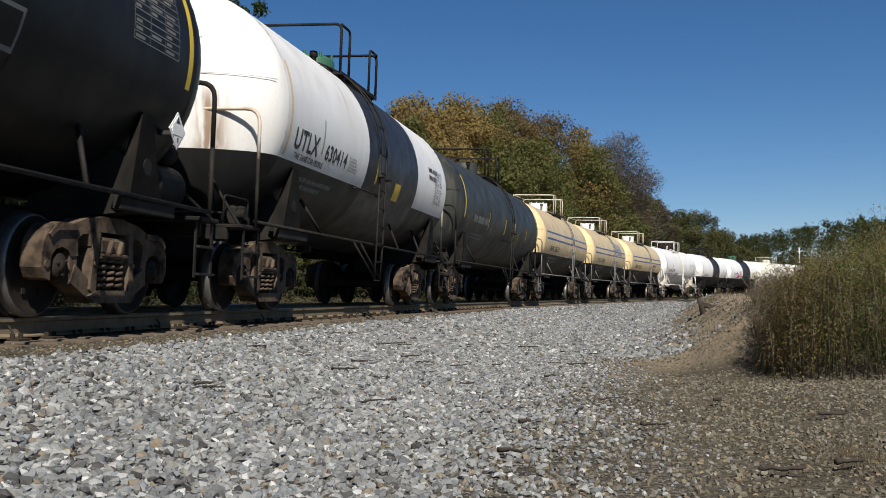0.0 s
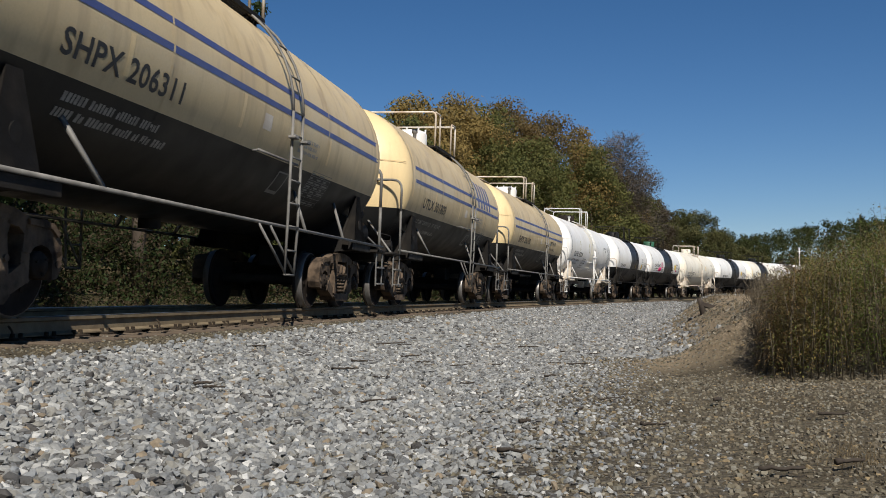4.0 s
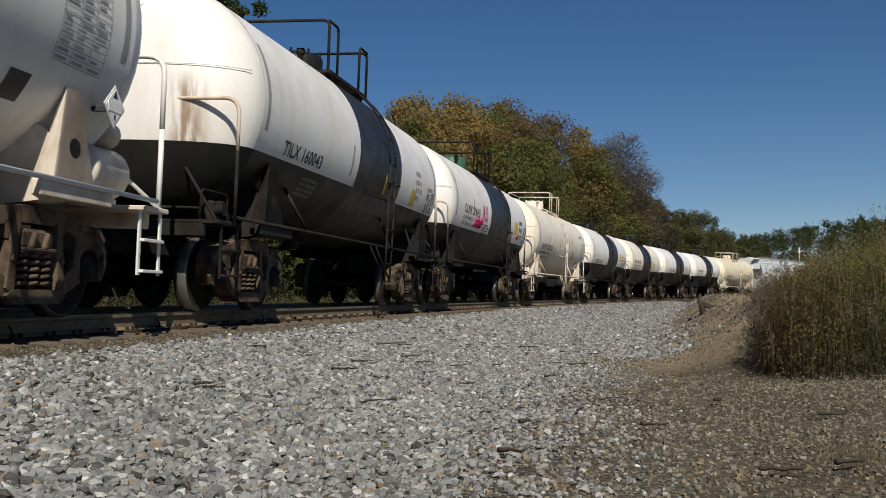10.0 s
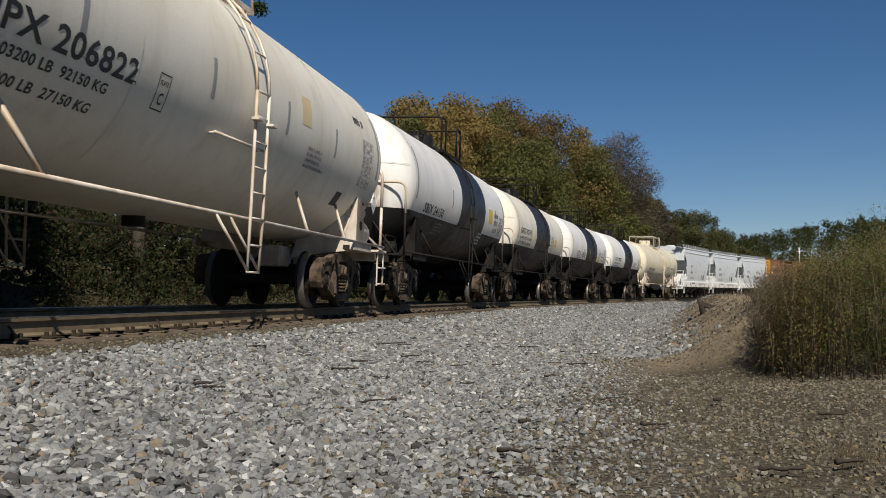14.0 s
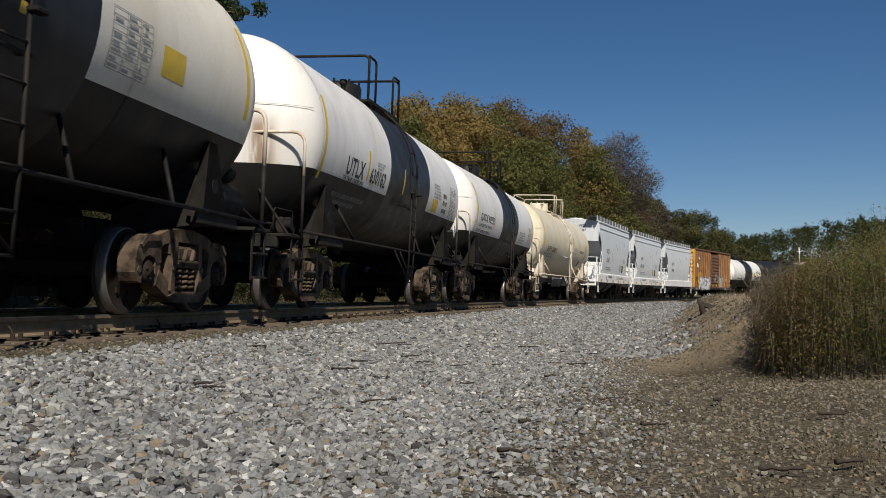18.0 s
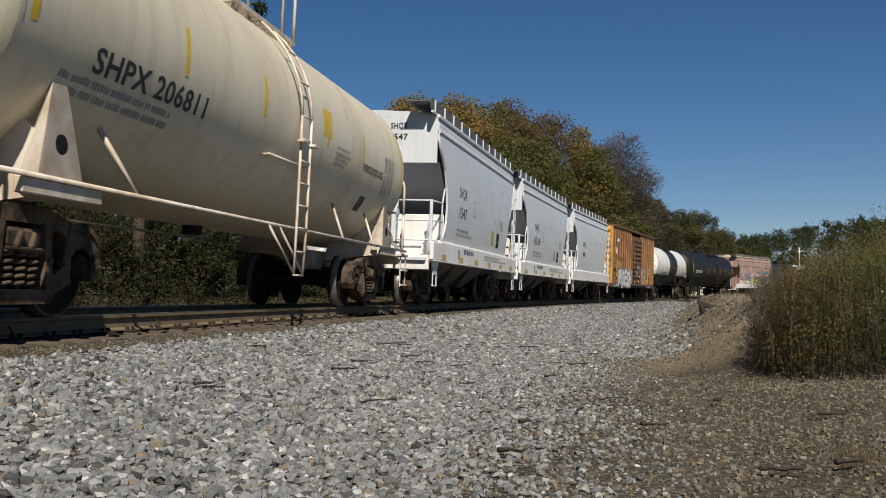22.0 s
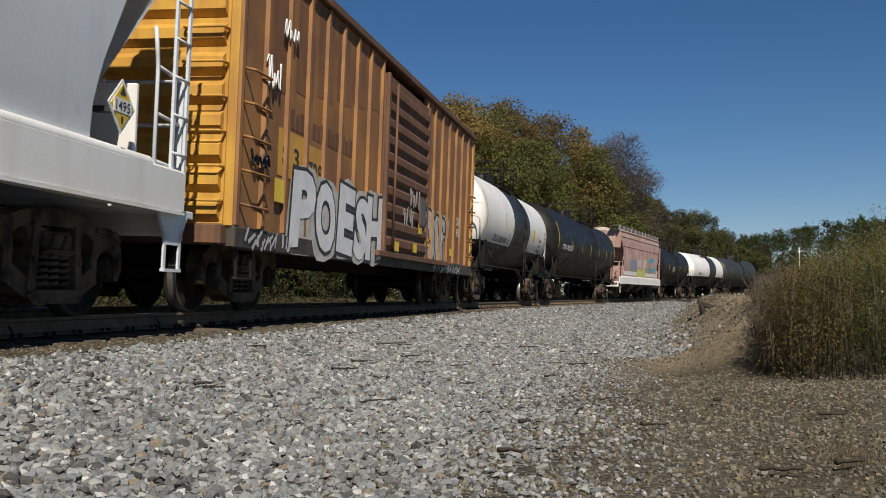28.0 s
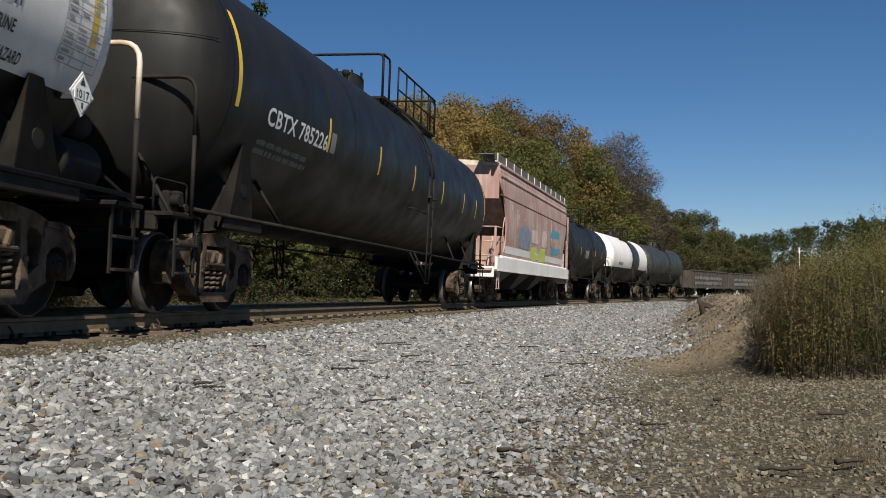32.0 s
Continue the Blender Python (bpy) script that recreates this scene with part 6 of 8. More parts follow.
for k, word in enumerate(("SODIUM", "HYDROXIDE", "SOLUTION")):
    mark(tk, word, -15.6, 2.72 - 0.24 * k, 0.62, 0.14)
data_table(tk, -14.75, 2.1, 0.65, 0.6, 53, M_INK)
patch(tk, "stencil_frame", -15.2, 1.72, 0.4, 0.3, M_FADEINK)
patch(tk, "stencil", -15.16, 1.76, 0.32, 0.22, M_BLACK, lift=0.003)

tk = tank_car(-10.9, 1.4, "cream-white acid tank car with rust-stained white frame", M_CREAM, frame=M_WFRAME, rail=M_WFRAME)
mark(tk, "SHPX 206822", -10.1, 2.16, 2.55, 0.23)
mark(tk, "LD LMT 203200 LB  92150 KG", -10.2, 1.99, 2.25, 0.1)
mark(tk, "LT WT   59800 LB  27150 KG", -10.25, 1.8, 2.2, 0.1)
plate_c(tk, -7.15, 2.02)
reflectors(tk, M_GREYINK, (-8.6, -6.0, -3.6, -1.4), True, z=2.35, h=0.45)
patch(tk, "notice", -3.0, 2.6, 0.4, 0.4, M_TANHEAD, "faded square notice")
small_print(tk, -2.6, 2.3, 0.9, 4, 0.05, M_GREYINK, 62)
data_table(tk, 0.2, 2.1, 0.7, 0.8, 63)
small_print(tk, -0.2, 3.1, 0.8, 1, 0.12, M_INK, 64)
patch(tk, "stencil", -0.6, 1.7, 0.3, 0.26, M_INK)
placard(tk[0], Matrix.Translation((6.15 - 0.3, -1.5, 1.88)), M_WINK)

tk = tank_car(4.4, 15.7, CAUSTIC, M_WHITE, M_BLACK, M_BAND, bands=((9.1, 12.4, 2),))
mark(tk, "SBIX 24150", 5.4, 2.1, 1.9, 0.22)
small_print(tk, 6.9, 1.92, 0.9, 4, 0.05, M_FADEINK, 71)
reflectors(tk, M_GREYINK, (8.0, 14.0), True, z=2.4, h=0.45)
patch(tk, "notice", 13.0, 2.4, 0.55, 0.42, M_YELLOW, "yellow emergency notice")
for k, word in enumerate(("SODIUM", "HYDROXIDE", "SOLUTION")):
    mark(tk, word, 13.85, 2.62 - 0.22 * k, 0.62, 0.13)
data_table(tk, 14.7, 2.15, 0.65, 0.55, 72, M_INK)
patch(tk, "stencil_frame", 14.4, 1.7, 0.4, 0.3, M_FADEINK)
patch(tk, "stencil", 14.44, 1.74, 0.32, 0.22, M_BLACK, lift=0.003)
small_print(tk, 12.0, 2.0, 0.8, 4, 0.06, M_WINK, 73)

tk = tank_car(18.5, 29.0, "cream tank car with black belly and black middle band", M_CREAM, M_BLACK, M_BAND, bands=((22.2, 25.4, 2),), ladder_x=0.3)
mark(tk, "GATX 90710", 19.0, 2.5, 2.05, 0.2)
mark(tk, "LD LMT 203500 LBS  92300 KGS", 19.0, 2.31, 2.2, 0.09)
mark(tk, "LT WT   59500 LBS  27000 KGS", 18.95, 2.13, 2.25, 0.09)
reflectors(tk, M_YELLOW, (21.1, 21.95, 24.3), True, z=2.3, h=0.5)
patch(tk, "notice", 26.6, 2.35, 0.5, 0.3, M_YELLOW, "yellow emergency notice")
data_table(tk, 25.6, 2.2, 0.75, 0.55, 83)

tk = tank_car(31.9, 42.5, CAUSTIC, M_WHITE, M_BLACK, M_BAND, bands=((35.85, 39.2, 2),), ladder_x=0.2, low_at=-0.36)
mark(tk, "UTLX", 33.22, 2.22, 0.98, 0.3)
mark(tk, "630162", 34.58, 2.23, 1.0, 0.26)
mark(tk, "THE TANK CAR PEOPLE", 33.15, 2.11, 1.15, 0.085)
small_print(tk, 33.0, 1.84, 2.1, 2, 0.08, M_FADEINK, 92)
small_print(tk, 34.95, 2.6, 0.5, 5, 0.03, M_GREYINK, 93)
reflectors(tk, M_YELLOW, (34.38, 36.9), False, z=2.25, h=0.5)
patch(tk, "reflector", 32.0, 2.0, 0.1, 1.3, M_YELLOW)
patch(tk, "notice", 39.6, 2.15, 0.6, 0.3, M_YELLOW, "yellow emergency notice")
small_print(tk, 39.7, 2.75, 0.8, 5, 0.04, M_GREYINK, 94)
data_table(tk, 41.5, 2.15, 0.7, 0.75, 95)
for k in range(3):
    small_print(tk, 40.7, 2.55 - 0.17 * k, 0.5, 1, 0.1, M_INK, 96 + k)
placard(tk[0], Matrix.Translation((5.3 - 0.3, -1.5, 1.88)), M_WINK, "1824")

tk = tank_car(45.1, 55.3, "white tank car with black belly, rust-stained heads and black band", M_WHITE, M_BLACK, M_BAND, bands=((49.1, 52.0, 2),), ladder_x=0.3)
mark(tk, "GATX 90932", 45.75, 2.42, 2.0, 0.21)
mark(tk, "LD LMT 202100 LB  92150 KG", 45.6, 2.25, 1.9, 0.09)
mark(tk, "LT WT   60900 LB  27700 KG", 45.5, 2.08, 1.9, 0.09)
reflectors(tk, M_YELLOW, (47.8, 51.2), True, z=2.3, h=0.5)
small_print(tk, 52.4, 2.45, 1.2, 5, 0.05, M_GREYINK, 103)
data_table(tk, 54.2, 2.15, 0.7, 0.6, 104)
placard(tk[0], Matrix.Translation((5.1 - 0.3, -1.5, 1.88)), M_WINK)

tk = tank_car(57.9, 70.4, "yellowed cream acid tank car with rust-stained frame", M_YCREAM, head=M_YCREAM, frame=M_WFRAME, rail=M_WFRAME)
mark(tk, "SHPX 206811", 59.0, 2.13, 2.25, 0.23)
small_print(tk, 58.6, 2.0, 2.0, 2, 0.07, M_GREYINK, 111)
reflectors(tk, M_YELLOW, (60.6, 62.8, 65.4, 67.4), True, z=2.45, h=0.5)
mark(tk, "HYDROCHLORIC ACID", 67.5, 2.36, 1.35, 0.13)
data_table(tk, 68.9, 2.1, 0.75, 0.7, 112)
small_print(tk, 65.9, 2.5, 0.8, 4, 0.05, M_GREYINK, 113)
patch(tk, "stencil", 67.9, 1.72, 0.34, 0.3, M_INK)
patch(tk, "notice", 65.2, 2.6, 0.4, 0.4, M_YELLOW, "yellow square notice")
placard(tk[0], Matrix.Translation((6.25 - 0.3, -1.5, 1.88)), M_WINK)
placard(tk[0], Matrix.Translation((6.25 + 1.36, -1.2, 1.38)), M_YELLOW)

for k, (nm, num) in enumerate((("SHQX", "1547"), ("SHPX", "433198"), ("SHPX", ""))):
    s0 = 72.4 + 12.8 * k
    h = hopper_car(s0, s0 + 12.8, "pale grey rounded covered hopper with white side sill", M_LIGHT, M_WHITE)
    hopper_marks(h, s0 + 6.4, nm, num, 120 + 7 * k)
    placard(h[0], Matrix.Translation((h[1] / 2 - 1.98, -1.66, 1.85)) @ Matrix.Scale(1.25, 4), M_YELLOW, "1495")

boxcar(110.8, 128.4, 111.75, 127.4)

tk = tank_car(129.85, 141.6, "white tank car with black belly, broad black band and stained head", M_WHITE, M_BLACK, M_BAND, low_at=-0.5, bands=((134.4, 137.6, 2),), ladder_x=0.4)
mark(tk, "TILX 600540", 131.35, 1.97, 2.2, 0.22)
mark(tk, "*LD LMT 180000 LB  81640 KG", 131.1, 1.78, 2.1, 0.09, M_DIMINK)
mark(tk, "LT WT   92550 LB  41980 KG", 131.05, 1.6, 2.05, 0.09, M_DIMINK)
plate_c(tk, 133.75, 1.95)
reflectors(tk, M_YELLOW, (132.9, 134.2, 137.7, 139.6), True, z=2.4, h=0.5)
patch(tk, "notice", 138.3, 2.3, 0.45, 0.45, M_YELLOW, "yellow square notice")
for k, word in enumerate(("SR-6841", "CHLORINE", "INHALATION HAZARD")):
    mark(tk, word, 139.9 - 0.15 * (k == 2), 2.36 - 0.2 * k, (0.5, 0.5, 0.85)[k], 0.1)
data_table(tk, 141.0, 2.1, 0.6, 0.7, 132)
placard(tk[0], Matrix.Translation((5.87 - 0.3, -1.5, 1.88)), M_WINK, "1017")

tk = tank_car(144.4, 162.0, "long black tank car with white lettering and yellow reflector strips", M_BLACK, R=1.6, zc=2.75, platform=(2.4, 1.0), ladder_x=1.2, plat_x=1.9)
mark(tk, "CBTX 785226", 145.5, 2.36, 2.3, 0.23, M_WINK)
small_print(tk, 145.4, 2.1, 1.9, 2, 0.07, M_FADEINK, 141)
patch(tk, "stencil_frame", 147.95, 2.36, 0.22, 0.3, M_FADEINK)
reflectors(tk, M_YELLOW, (147.8, 150.6, 153.2, 156.0, 158.6, 160.4), True, z=2.35, h=0.5)

h = hopper_car(163.5, 180.4, "faded pink covered hopper with graffiti and white lower stripe", M_PINK, M_WHITE, roof_paint=M_WFRAME)
car, L, B = h
part("side_seam", Build().box((0, -1.57, 3.42), (2 * B - 0.5, 0.05, 0.05), chamfer=0.01), M_BOXDARK, car)
part("white_stripe", Build().add([(x, skin(z, 0.004), z) for z in (1.62, 1.86) for x in (-B + 1.1, B - 1.1)], [(0, 1, 3, 2)]), M_WHITE, car)
rnd = random.Random(17)
for k in range(16):
    # long pale runs where the pink has washed out, and sprayed shapes below them
    x, top, w = -B + 1.5 + (2 * B - 3.0) * (k + rnd.random()) / 16, rnd.uniform(2.8, 3.35), rnd.uniform(0.1, 0.32)
    z1 = top - rnd.uniform(0.5, 1.3)
    part("washed_streak", Build().add([(x + u, skin(z, 0.003), z) for u, z in ((0, z1), (w * 0.5, z1 - 0.1), (w, z1 + 0.1), (w * 0.9, top), (w * 0.1, top))], [(0, 1, 2, 3, 4)]), M_PINKPALE, car)
for k, (x, z, w, hh, mt) in enumerate(((2.6, 1.9, 2.6, 1.1, M_TEAL), (-4.4, 1.9, 2.2, 0.8, M_SLATE), (-1.9, 1.55, 1.5, 0.5, M_LIME), (-0.2, 1.55, 1.6, 0.55, M_LIME), (0.4, 2.1, 1.3, 0.7, M_PINKPALE), (-2.0, 2.2, 1.6, 0.5, M_PINKPALE))):
    pts = blob(rnd, x + w / 2, z + hh / 2, w, hh, 14, 0.2)
    part("graffiti_stroke", Build().add([(u, skin(v, 0.006 + 0.001 * k), v) for u, v in pts], [tuple(range(14))]), mt, car)

tk = tank_car(182.2, 192.4, "black tank car with faded yellow strips", M_BLACK)
reflectors(tk, M_YELLOW, (184.0, 186.2, 188.4, 190.6), False, z=2.3)
patch(tk, "stencil", 185.4, 2.2, 1.0, 0.4, M_FADEINK)
tk = tank_car(195.2, 207.6, "white tank car with black belly and black middle band", M_WHITE, M_BLACK, M_BAND, bands=((201.6, 204.4, 2),))
small_print(tk, 197.0, 2.2, 1.8, 1, 0.2, M_INK, 151)
tk = tank_car(210.4, 222.6, "dark grey-black tank car", M_GREY)
tk[0]["label"] = "dark grey-black tank car with plain shell"
for k in range(3):
    gondola(226.3 + 17.6 * k, 243.9 + 17.6 * k, 160 + k)


# ---------------------------------------------------------------- plants
def leaf_cloud(centres, radii, count, size, rnd, flat=0.75, shell=0.55):
    """Small leaf quads strewn through and over soft clumps. Returns vertices and faces as arrays."""
    n = len(centres)
    w = np.array([r ** 2 for r in radii])
    pick = rnd.choice(n, count, p=w / w.sum())
    c, r = np.array(centres)[pick], np.array(radii)[pick]
    d = rnd.normal(size=(count, 3))
    d /= np.linalg.norm(d, axis=1)[:, None]
    rad = r * (shell + (1.08 - shell) * rnd.random(count) ** 0.6)
    p = c + d * rad[:, None] * np.array([1, 1, flat])
    face = d + rnd.normal(size=(count, 3)) * 0.45
    face /= np.linalg.norm(face, axis=1)[:, None]
    u = np.cross(face, rnd.normal(size=(count, 3)))
    u /= np.linalg.norm(u, axis=1)[:, None]
    v = np.cross(face, u)
    s = size * rnd.uniform(0.5, 1.35, count)[:, None]
    q = np.stack([p - u * s - v * s * 0.5, p + u * s - v * s * 0.25, p + u * s * 0.8 + v * s * 0.6, p - u * s * 0.7 + v * s * 0.55], 1)
    return q.reshape(-1, 3)


def quads_mesh(name, pts, mts, slots=None):
    me = bpy.data.meshes.new(name)
    n = len(pts) // 4
    me.vertices.add(len(pts))
    me.vertices.foreach_set("co", pts.astype(np.float32).ravel())
    me.loops.add(n * 4)
    me.loops.foreach_set("vertex_index", np.arange(n * 4, dtype=np.int32))
    me.polygons.add(n)
    me.polygons.foreach_set("loop_start", np.arange(0, n * 4, 4, dtype=np.int32))
    if slots is not None:
        me.polygons.foreach_set("material_index", slots.astype(np.int32))
    for mt in mts:
        me.materials.append(mt)
    me.update(calc_edges=True)
    return me


L_GOLD = leaf_mat("autumn_gold_leaves", [(0.15, 0.112, 0.04), (0.225, 0.162, 0.056), (0.255, 0.182, 0.064), (0.175, 0.14, 0.047)])
L_OLIVE = leaf_mat("olive_leaves", [(0.065, 0.075, 0.024), (0.1, 0.11, 0.034), (0.135, 0.128, 0.042), (0.085, 0.095, 0.03)])
L_BROWN = leaf_mat("russet_leaves", [(0.12, 0.084, 0.038), (0.172, 0.118, 0.048), (0.145, 0.106, 0.045), (0.098, 0.082, 0.032)])
L_GREEN = leaf_mat("green_leaves", [(0.05, 0.064, 0.022), (0.08, 0.096, 0.03), (0.108, 0.115, 0.038), (0.06, 0.07, 0.024)])
L_PINE = leaf_mat("pine_needles", [(0.02, 0.035, 0.012), (0.035, 0.055, 0.018), (0.05, 0.065, 0.022)])
L_FARPINE = leaf_mat("distant_pine_needles", [(0.034, 0.044, 0.017), (0.048, 0.058, 0.021), (0.056, 0.062, 0.024)], 0.9, 0.03)
L_DARK = leaf_mat("dark_brush_leaves", [(0.028, 0.04, 0.012), (0.05, 0.06, 0.018), (0.07, 0.065, 0.022), (0.035, 0.035, 0.014)])
L_DULL = leaf_mat("dull_brown_brush", [(0.045, 0.034, 0.02), (0.07, 0.052, 0.03), (0.055, 0.045, 0.025)])
L_DUSK = leaf_mat("dull_dark_leaves", [(0.055, 0.064, 0.025), (0.085, 0.092, 0.036), (0.11, 0.1, 0.044), (0.066, 0.07, 0.028)], 0.85, 0.05)
# brush tones lowered so that the leaf colour itself holds the shade
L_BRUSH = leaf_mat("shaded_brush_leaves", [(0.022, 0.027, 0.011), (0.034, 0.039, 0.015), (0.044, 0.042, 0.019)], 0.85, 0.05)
L_TWIG = leaf_mat("grey_twigs", [(0.07, 0.06, 0.05), (0.1, 0.085, 0.07), (0.085, 0.06, 0.04)])
L_STRAW = leaf_mat("dry_straw", [(0.22, 0.16, 0.085), (0.3, 0.22, 0.12), (0.16, 0.11, 0.06)])
L_STALK = leaf_mat("dull_straw", [(0.13, 0.1, 0.06), (0.19, 0.145, 0.085), (0.09, 0.07, 0.042)])
W_BROWN = leaf_mat("brown_weed_leaves", [(0.125, 0.08, 0.034), (0.19, 0.122, 0.052), (0.155, 0.11, 0.046)])
W_OLIVE = leaf_mat("olive_weed_leaves", [(0.101, 0.096, 0.031), (0.147, 0.135, 0.047), (0.185, 0.155, 0.059)])
W_GREEN = leaf_mat("green_weed_leaves", [(0.07, 0.105, 0.024), (0.105, 0.145, 0.032), (0.14, 0.165, 0.042)])
L_YELLOW = leaf_mat("yellowing_leaves", [(0.2, 0.17, 0.045), (0.28, 0.22, 0.06), (0.16, 0.15, 0.045)])


def wood(rnd, h, r0, spread, limbs, lean=0.0, start=0.3):
    """Trunk and limbs; gives the built wood and the limbs' outer points."""
    b = Build()
    tips = []
    top = Vector((lean * h, rnd.uniform(-0.05, 0.05) * h, h * 0.86))
    trunk = [Vector((0, 0, -0.3)), Vector((rnd.uniform(-0.1, 0.1), rnd.uniform(-0.1, 0.1), h * 0.3)), top * 0.65 + Vector((rnd.uniform(-0.3, 0.3), 0, 0)), top]
    b.tube(trunk, [r0, r0 * 0.8, r0 * 0.5, r0 * 0.12], 7)
    for k in range(limbs):
        z = h * (start + (0.82 - start) * k / limbs)
        base = trunk[1].lerp(top, max(0.0, (z - h * 0.3) / (h * 0.56))) if z > h * 0.3 else trunk[0].lerp(trunk[1], (z + 0.3) / (h * 0.3 + 0.3))
        a = rnd.uniform(0, 2 * math.pi)
        ln = spread * rnd.uniform(0.6, 1.1) * (1.15 - 0.6 * k / limbs)
        out = Vector((math.cos(a), math.sin(a), rnd.uniform(0.25, 0.8)))
        mid, tip = base + out * ln * 0.5 + Vector((0, 0, 0.1 * ln)), base + out * ln
        b.tube([base, mid, tip], [r0 * 0.32, r0 * 0.2, r0 * 0.05], 5)
        tips.append(tip)
        for j in range(3):
            t2 = mid.lerp(tip, rnd.uniform(0.1, 0.9)) + Vector((rnd.uniform(-1, 1), rnd.uniform(-1, 1), rnd.uniform(-0.2, 0.9))) * ln * 0.35
            b.tube([mid.lerp(tip, 0.3 * j), t2], [r0 * 0.1, r0 * 0.03], 4)
            tips.append(t2)
    tips.append(top)
    return b, tips


def tree(name, label, x, y, h, spread, leaves, seed, count=5200, size=0.17, clump=0.2, r0=None, lean=0.0, group="", start=0.25, fill=96):
    rnd = random.Random(seed)
    nr = np.random.RandomState(seed)
    z = float(ground_z(x, y))
    t = thing(name, label, "tree", group, Matrix.Translation((x, y, z)) @ Matrix.Rotation(rnd.uniform(0, 6), 4, "Z"))
    b, tips = wood(rnd, h, r0 or h * 0.017, spread, 11, lean, start)
    part("trunk", b, M_BARK, t)
    cs = [tuple(p) for p in tips]
    rs = [h * clump * rnd.uniform(0.45, 1.0) * 0.62 for _ in tips]
    for k in range(fill):
        u, a, q = rnd.uniform(start, 0.97), rnd.uniform(0, 6.28), rnd.uniform(0, 1) ** 0.5
        wide = spread * 0.95 * math.sin(math.pi * min(1.0, 0.12 + (u - start) / (1.02 - start) * 0.86)) ** 0.6
        cs.append((wide * q * math.cos(a) + lean * h * u, wide * q * math.sin(a), h * u))
        rs.append(rnd.uniform(0.5, 1.0) * h * 0.075)
    if count:
        part("crown", quads_mesh("crown", leaf_cloud(cs, rs, count, size, nr, 0.8, 0.3), [leaves]), None, t, kind="stuff")
    return t


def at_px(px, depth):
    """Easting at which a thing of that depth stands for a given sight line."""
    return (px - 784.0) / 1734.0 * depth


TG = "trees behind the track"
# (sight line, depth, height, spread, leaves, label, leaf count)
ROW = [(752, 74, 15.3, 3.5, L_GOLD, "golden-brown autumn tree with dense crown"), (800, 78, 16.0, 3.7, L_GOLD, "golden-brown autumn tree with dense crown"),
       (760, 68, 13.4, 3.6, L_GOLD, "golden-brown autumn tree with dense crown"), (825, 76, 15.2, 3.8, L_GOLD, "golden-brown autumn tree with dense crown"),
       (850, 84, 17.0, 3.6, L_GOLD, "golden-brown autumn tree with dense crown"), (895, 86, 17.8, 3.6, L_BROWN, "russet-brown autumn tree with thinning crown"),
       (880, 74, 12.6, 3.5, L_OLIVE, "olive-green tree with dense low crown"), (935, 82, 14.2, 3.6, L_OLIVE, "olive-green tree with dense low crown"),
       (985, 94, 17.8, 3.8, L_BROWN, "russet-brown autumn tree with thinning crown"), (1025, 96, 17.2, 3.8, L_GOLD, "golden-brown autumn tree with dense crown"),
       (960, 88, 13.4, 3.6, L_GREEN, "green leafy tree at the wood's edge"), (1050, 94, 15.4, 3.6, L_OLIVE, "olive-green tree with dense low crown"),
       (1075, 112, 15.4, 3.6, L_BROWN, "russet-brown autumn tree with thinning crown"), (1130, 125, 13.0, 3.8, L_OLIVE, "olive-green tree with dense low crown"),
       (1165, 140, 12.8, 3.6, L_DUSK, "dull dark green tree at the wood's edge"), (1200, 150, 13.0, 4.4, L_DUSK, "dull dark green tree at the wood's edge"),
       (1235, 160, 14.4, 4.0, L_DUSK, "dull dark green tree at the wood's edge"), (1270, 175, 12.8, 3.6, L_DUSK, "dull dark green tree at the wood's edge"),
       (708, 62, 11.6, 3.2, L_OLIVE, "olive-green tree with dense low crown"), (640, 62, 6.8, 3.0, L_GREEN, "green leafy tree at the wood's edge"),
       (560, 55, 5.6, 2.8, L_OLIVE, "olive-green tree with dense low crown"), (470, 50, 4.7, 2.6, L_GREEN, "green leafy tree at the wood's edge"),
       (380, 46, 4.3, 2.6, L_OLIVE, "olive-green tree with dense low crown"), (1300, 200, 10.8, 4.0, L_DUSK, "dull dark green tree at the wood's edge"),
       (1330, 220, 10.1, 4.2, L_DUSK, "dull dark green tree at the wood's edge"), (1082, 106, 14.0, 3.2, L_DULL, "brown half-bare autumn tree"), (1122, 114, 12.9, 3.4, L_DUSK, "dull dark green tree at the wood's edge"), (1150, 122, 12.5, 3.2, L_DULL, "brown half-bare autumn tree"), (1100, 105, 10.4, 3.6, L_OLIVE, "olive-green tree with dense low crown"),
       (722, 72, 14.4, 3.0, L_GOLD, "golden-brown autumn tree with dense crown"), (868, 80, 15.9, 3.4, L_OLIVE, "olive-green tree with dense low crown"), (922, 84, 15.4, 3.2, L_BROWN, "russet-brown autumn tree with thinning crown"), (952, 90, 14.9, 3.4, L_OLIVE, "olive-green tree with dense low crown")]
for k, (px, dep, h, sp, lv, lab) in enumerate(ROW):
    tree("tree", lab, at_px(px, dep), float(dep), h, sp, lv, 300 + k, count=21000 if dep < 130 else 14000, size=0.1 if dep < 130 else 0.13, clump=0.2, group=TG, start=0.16)

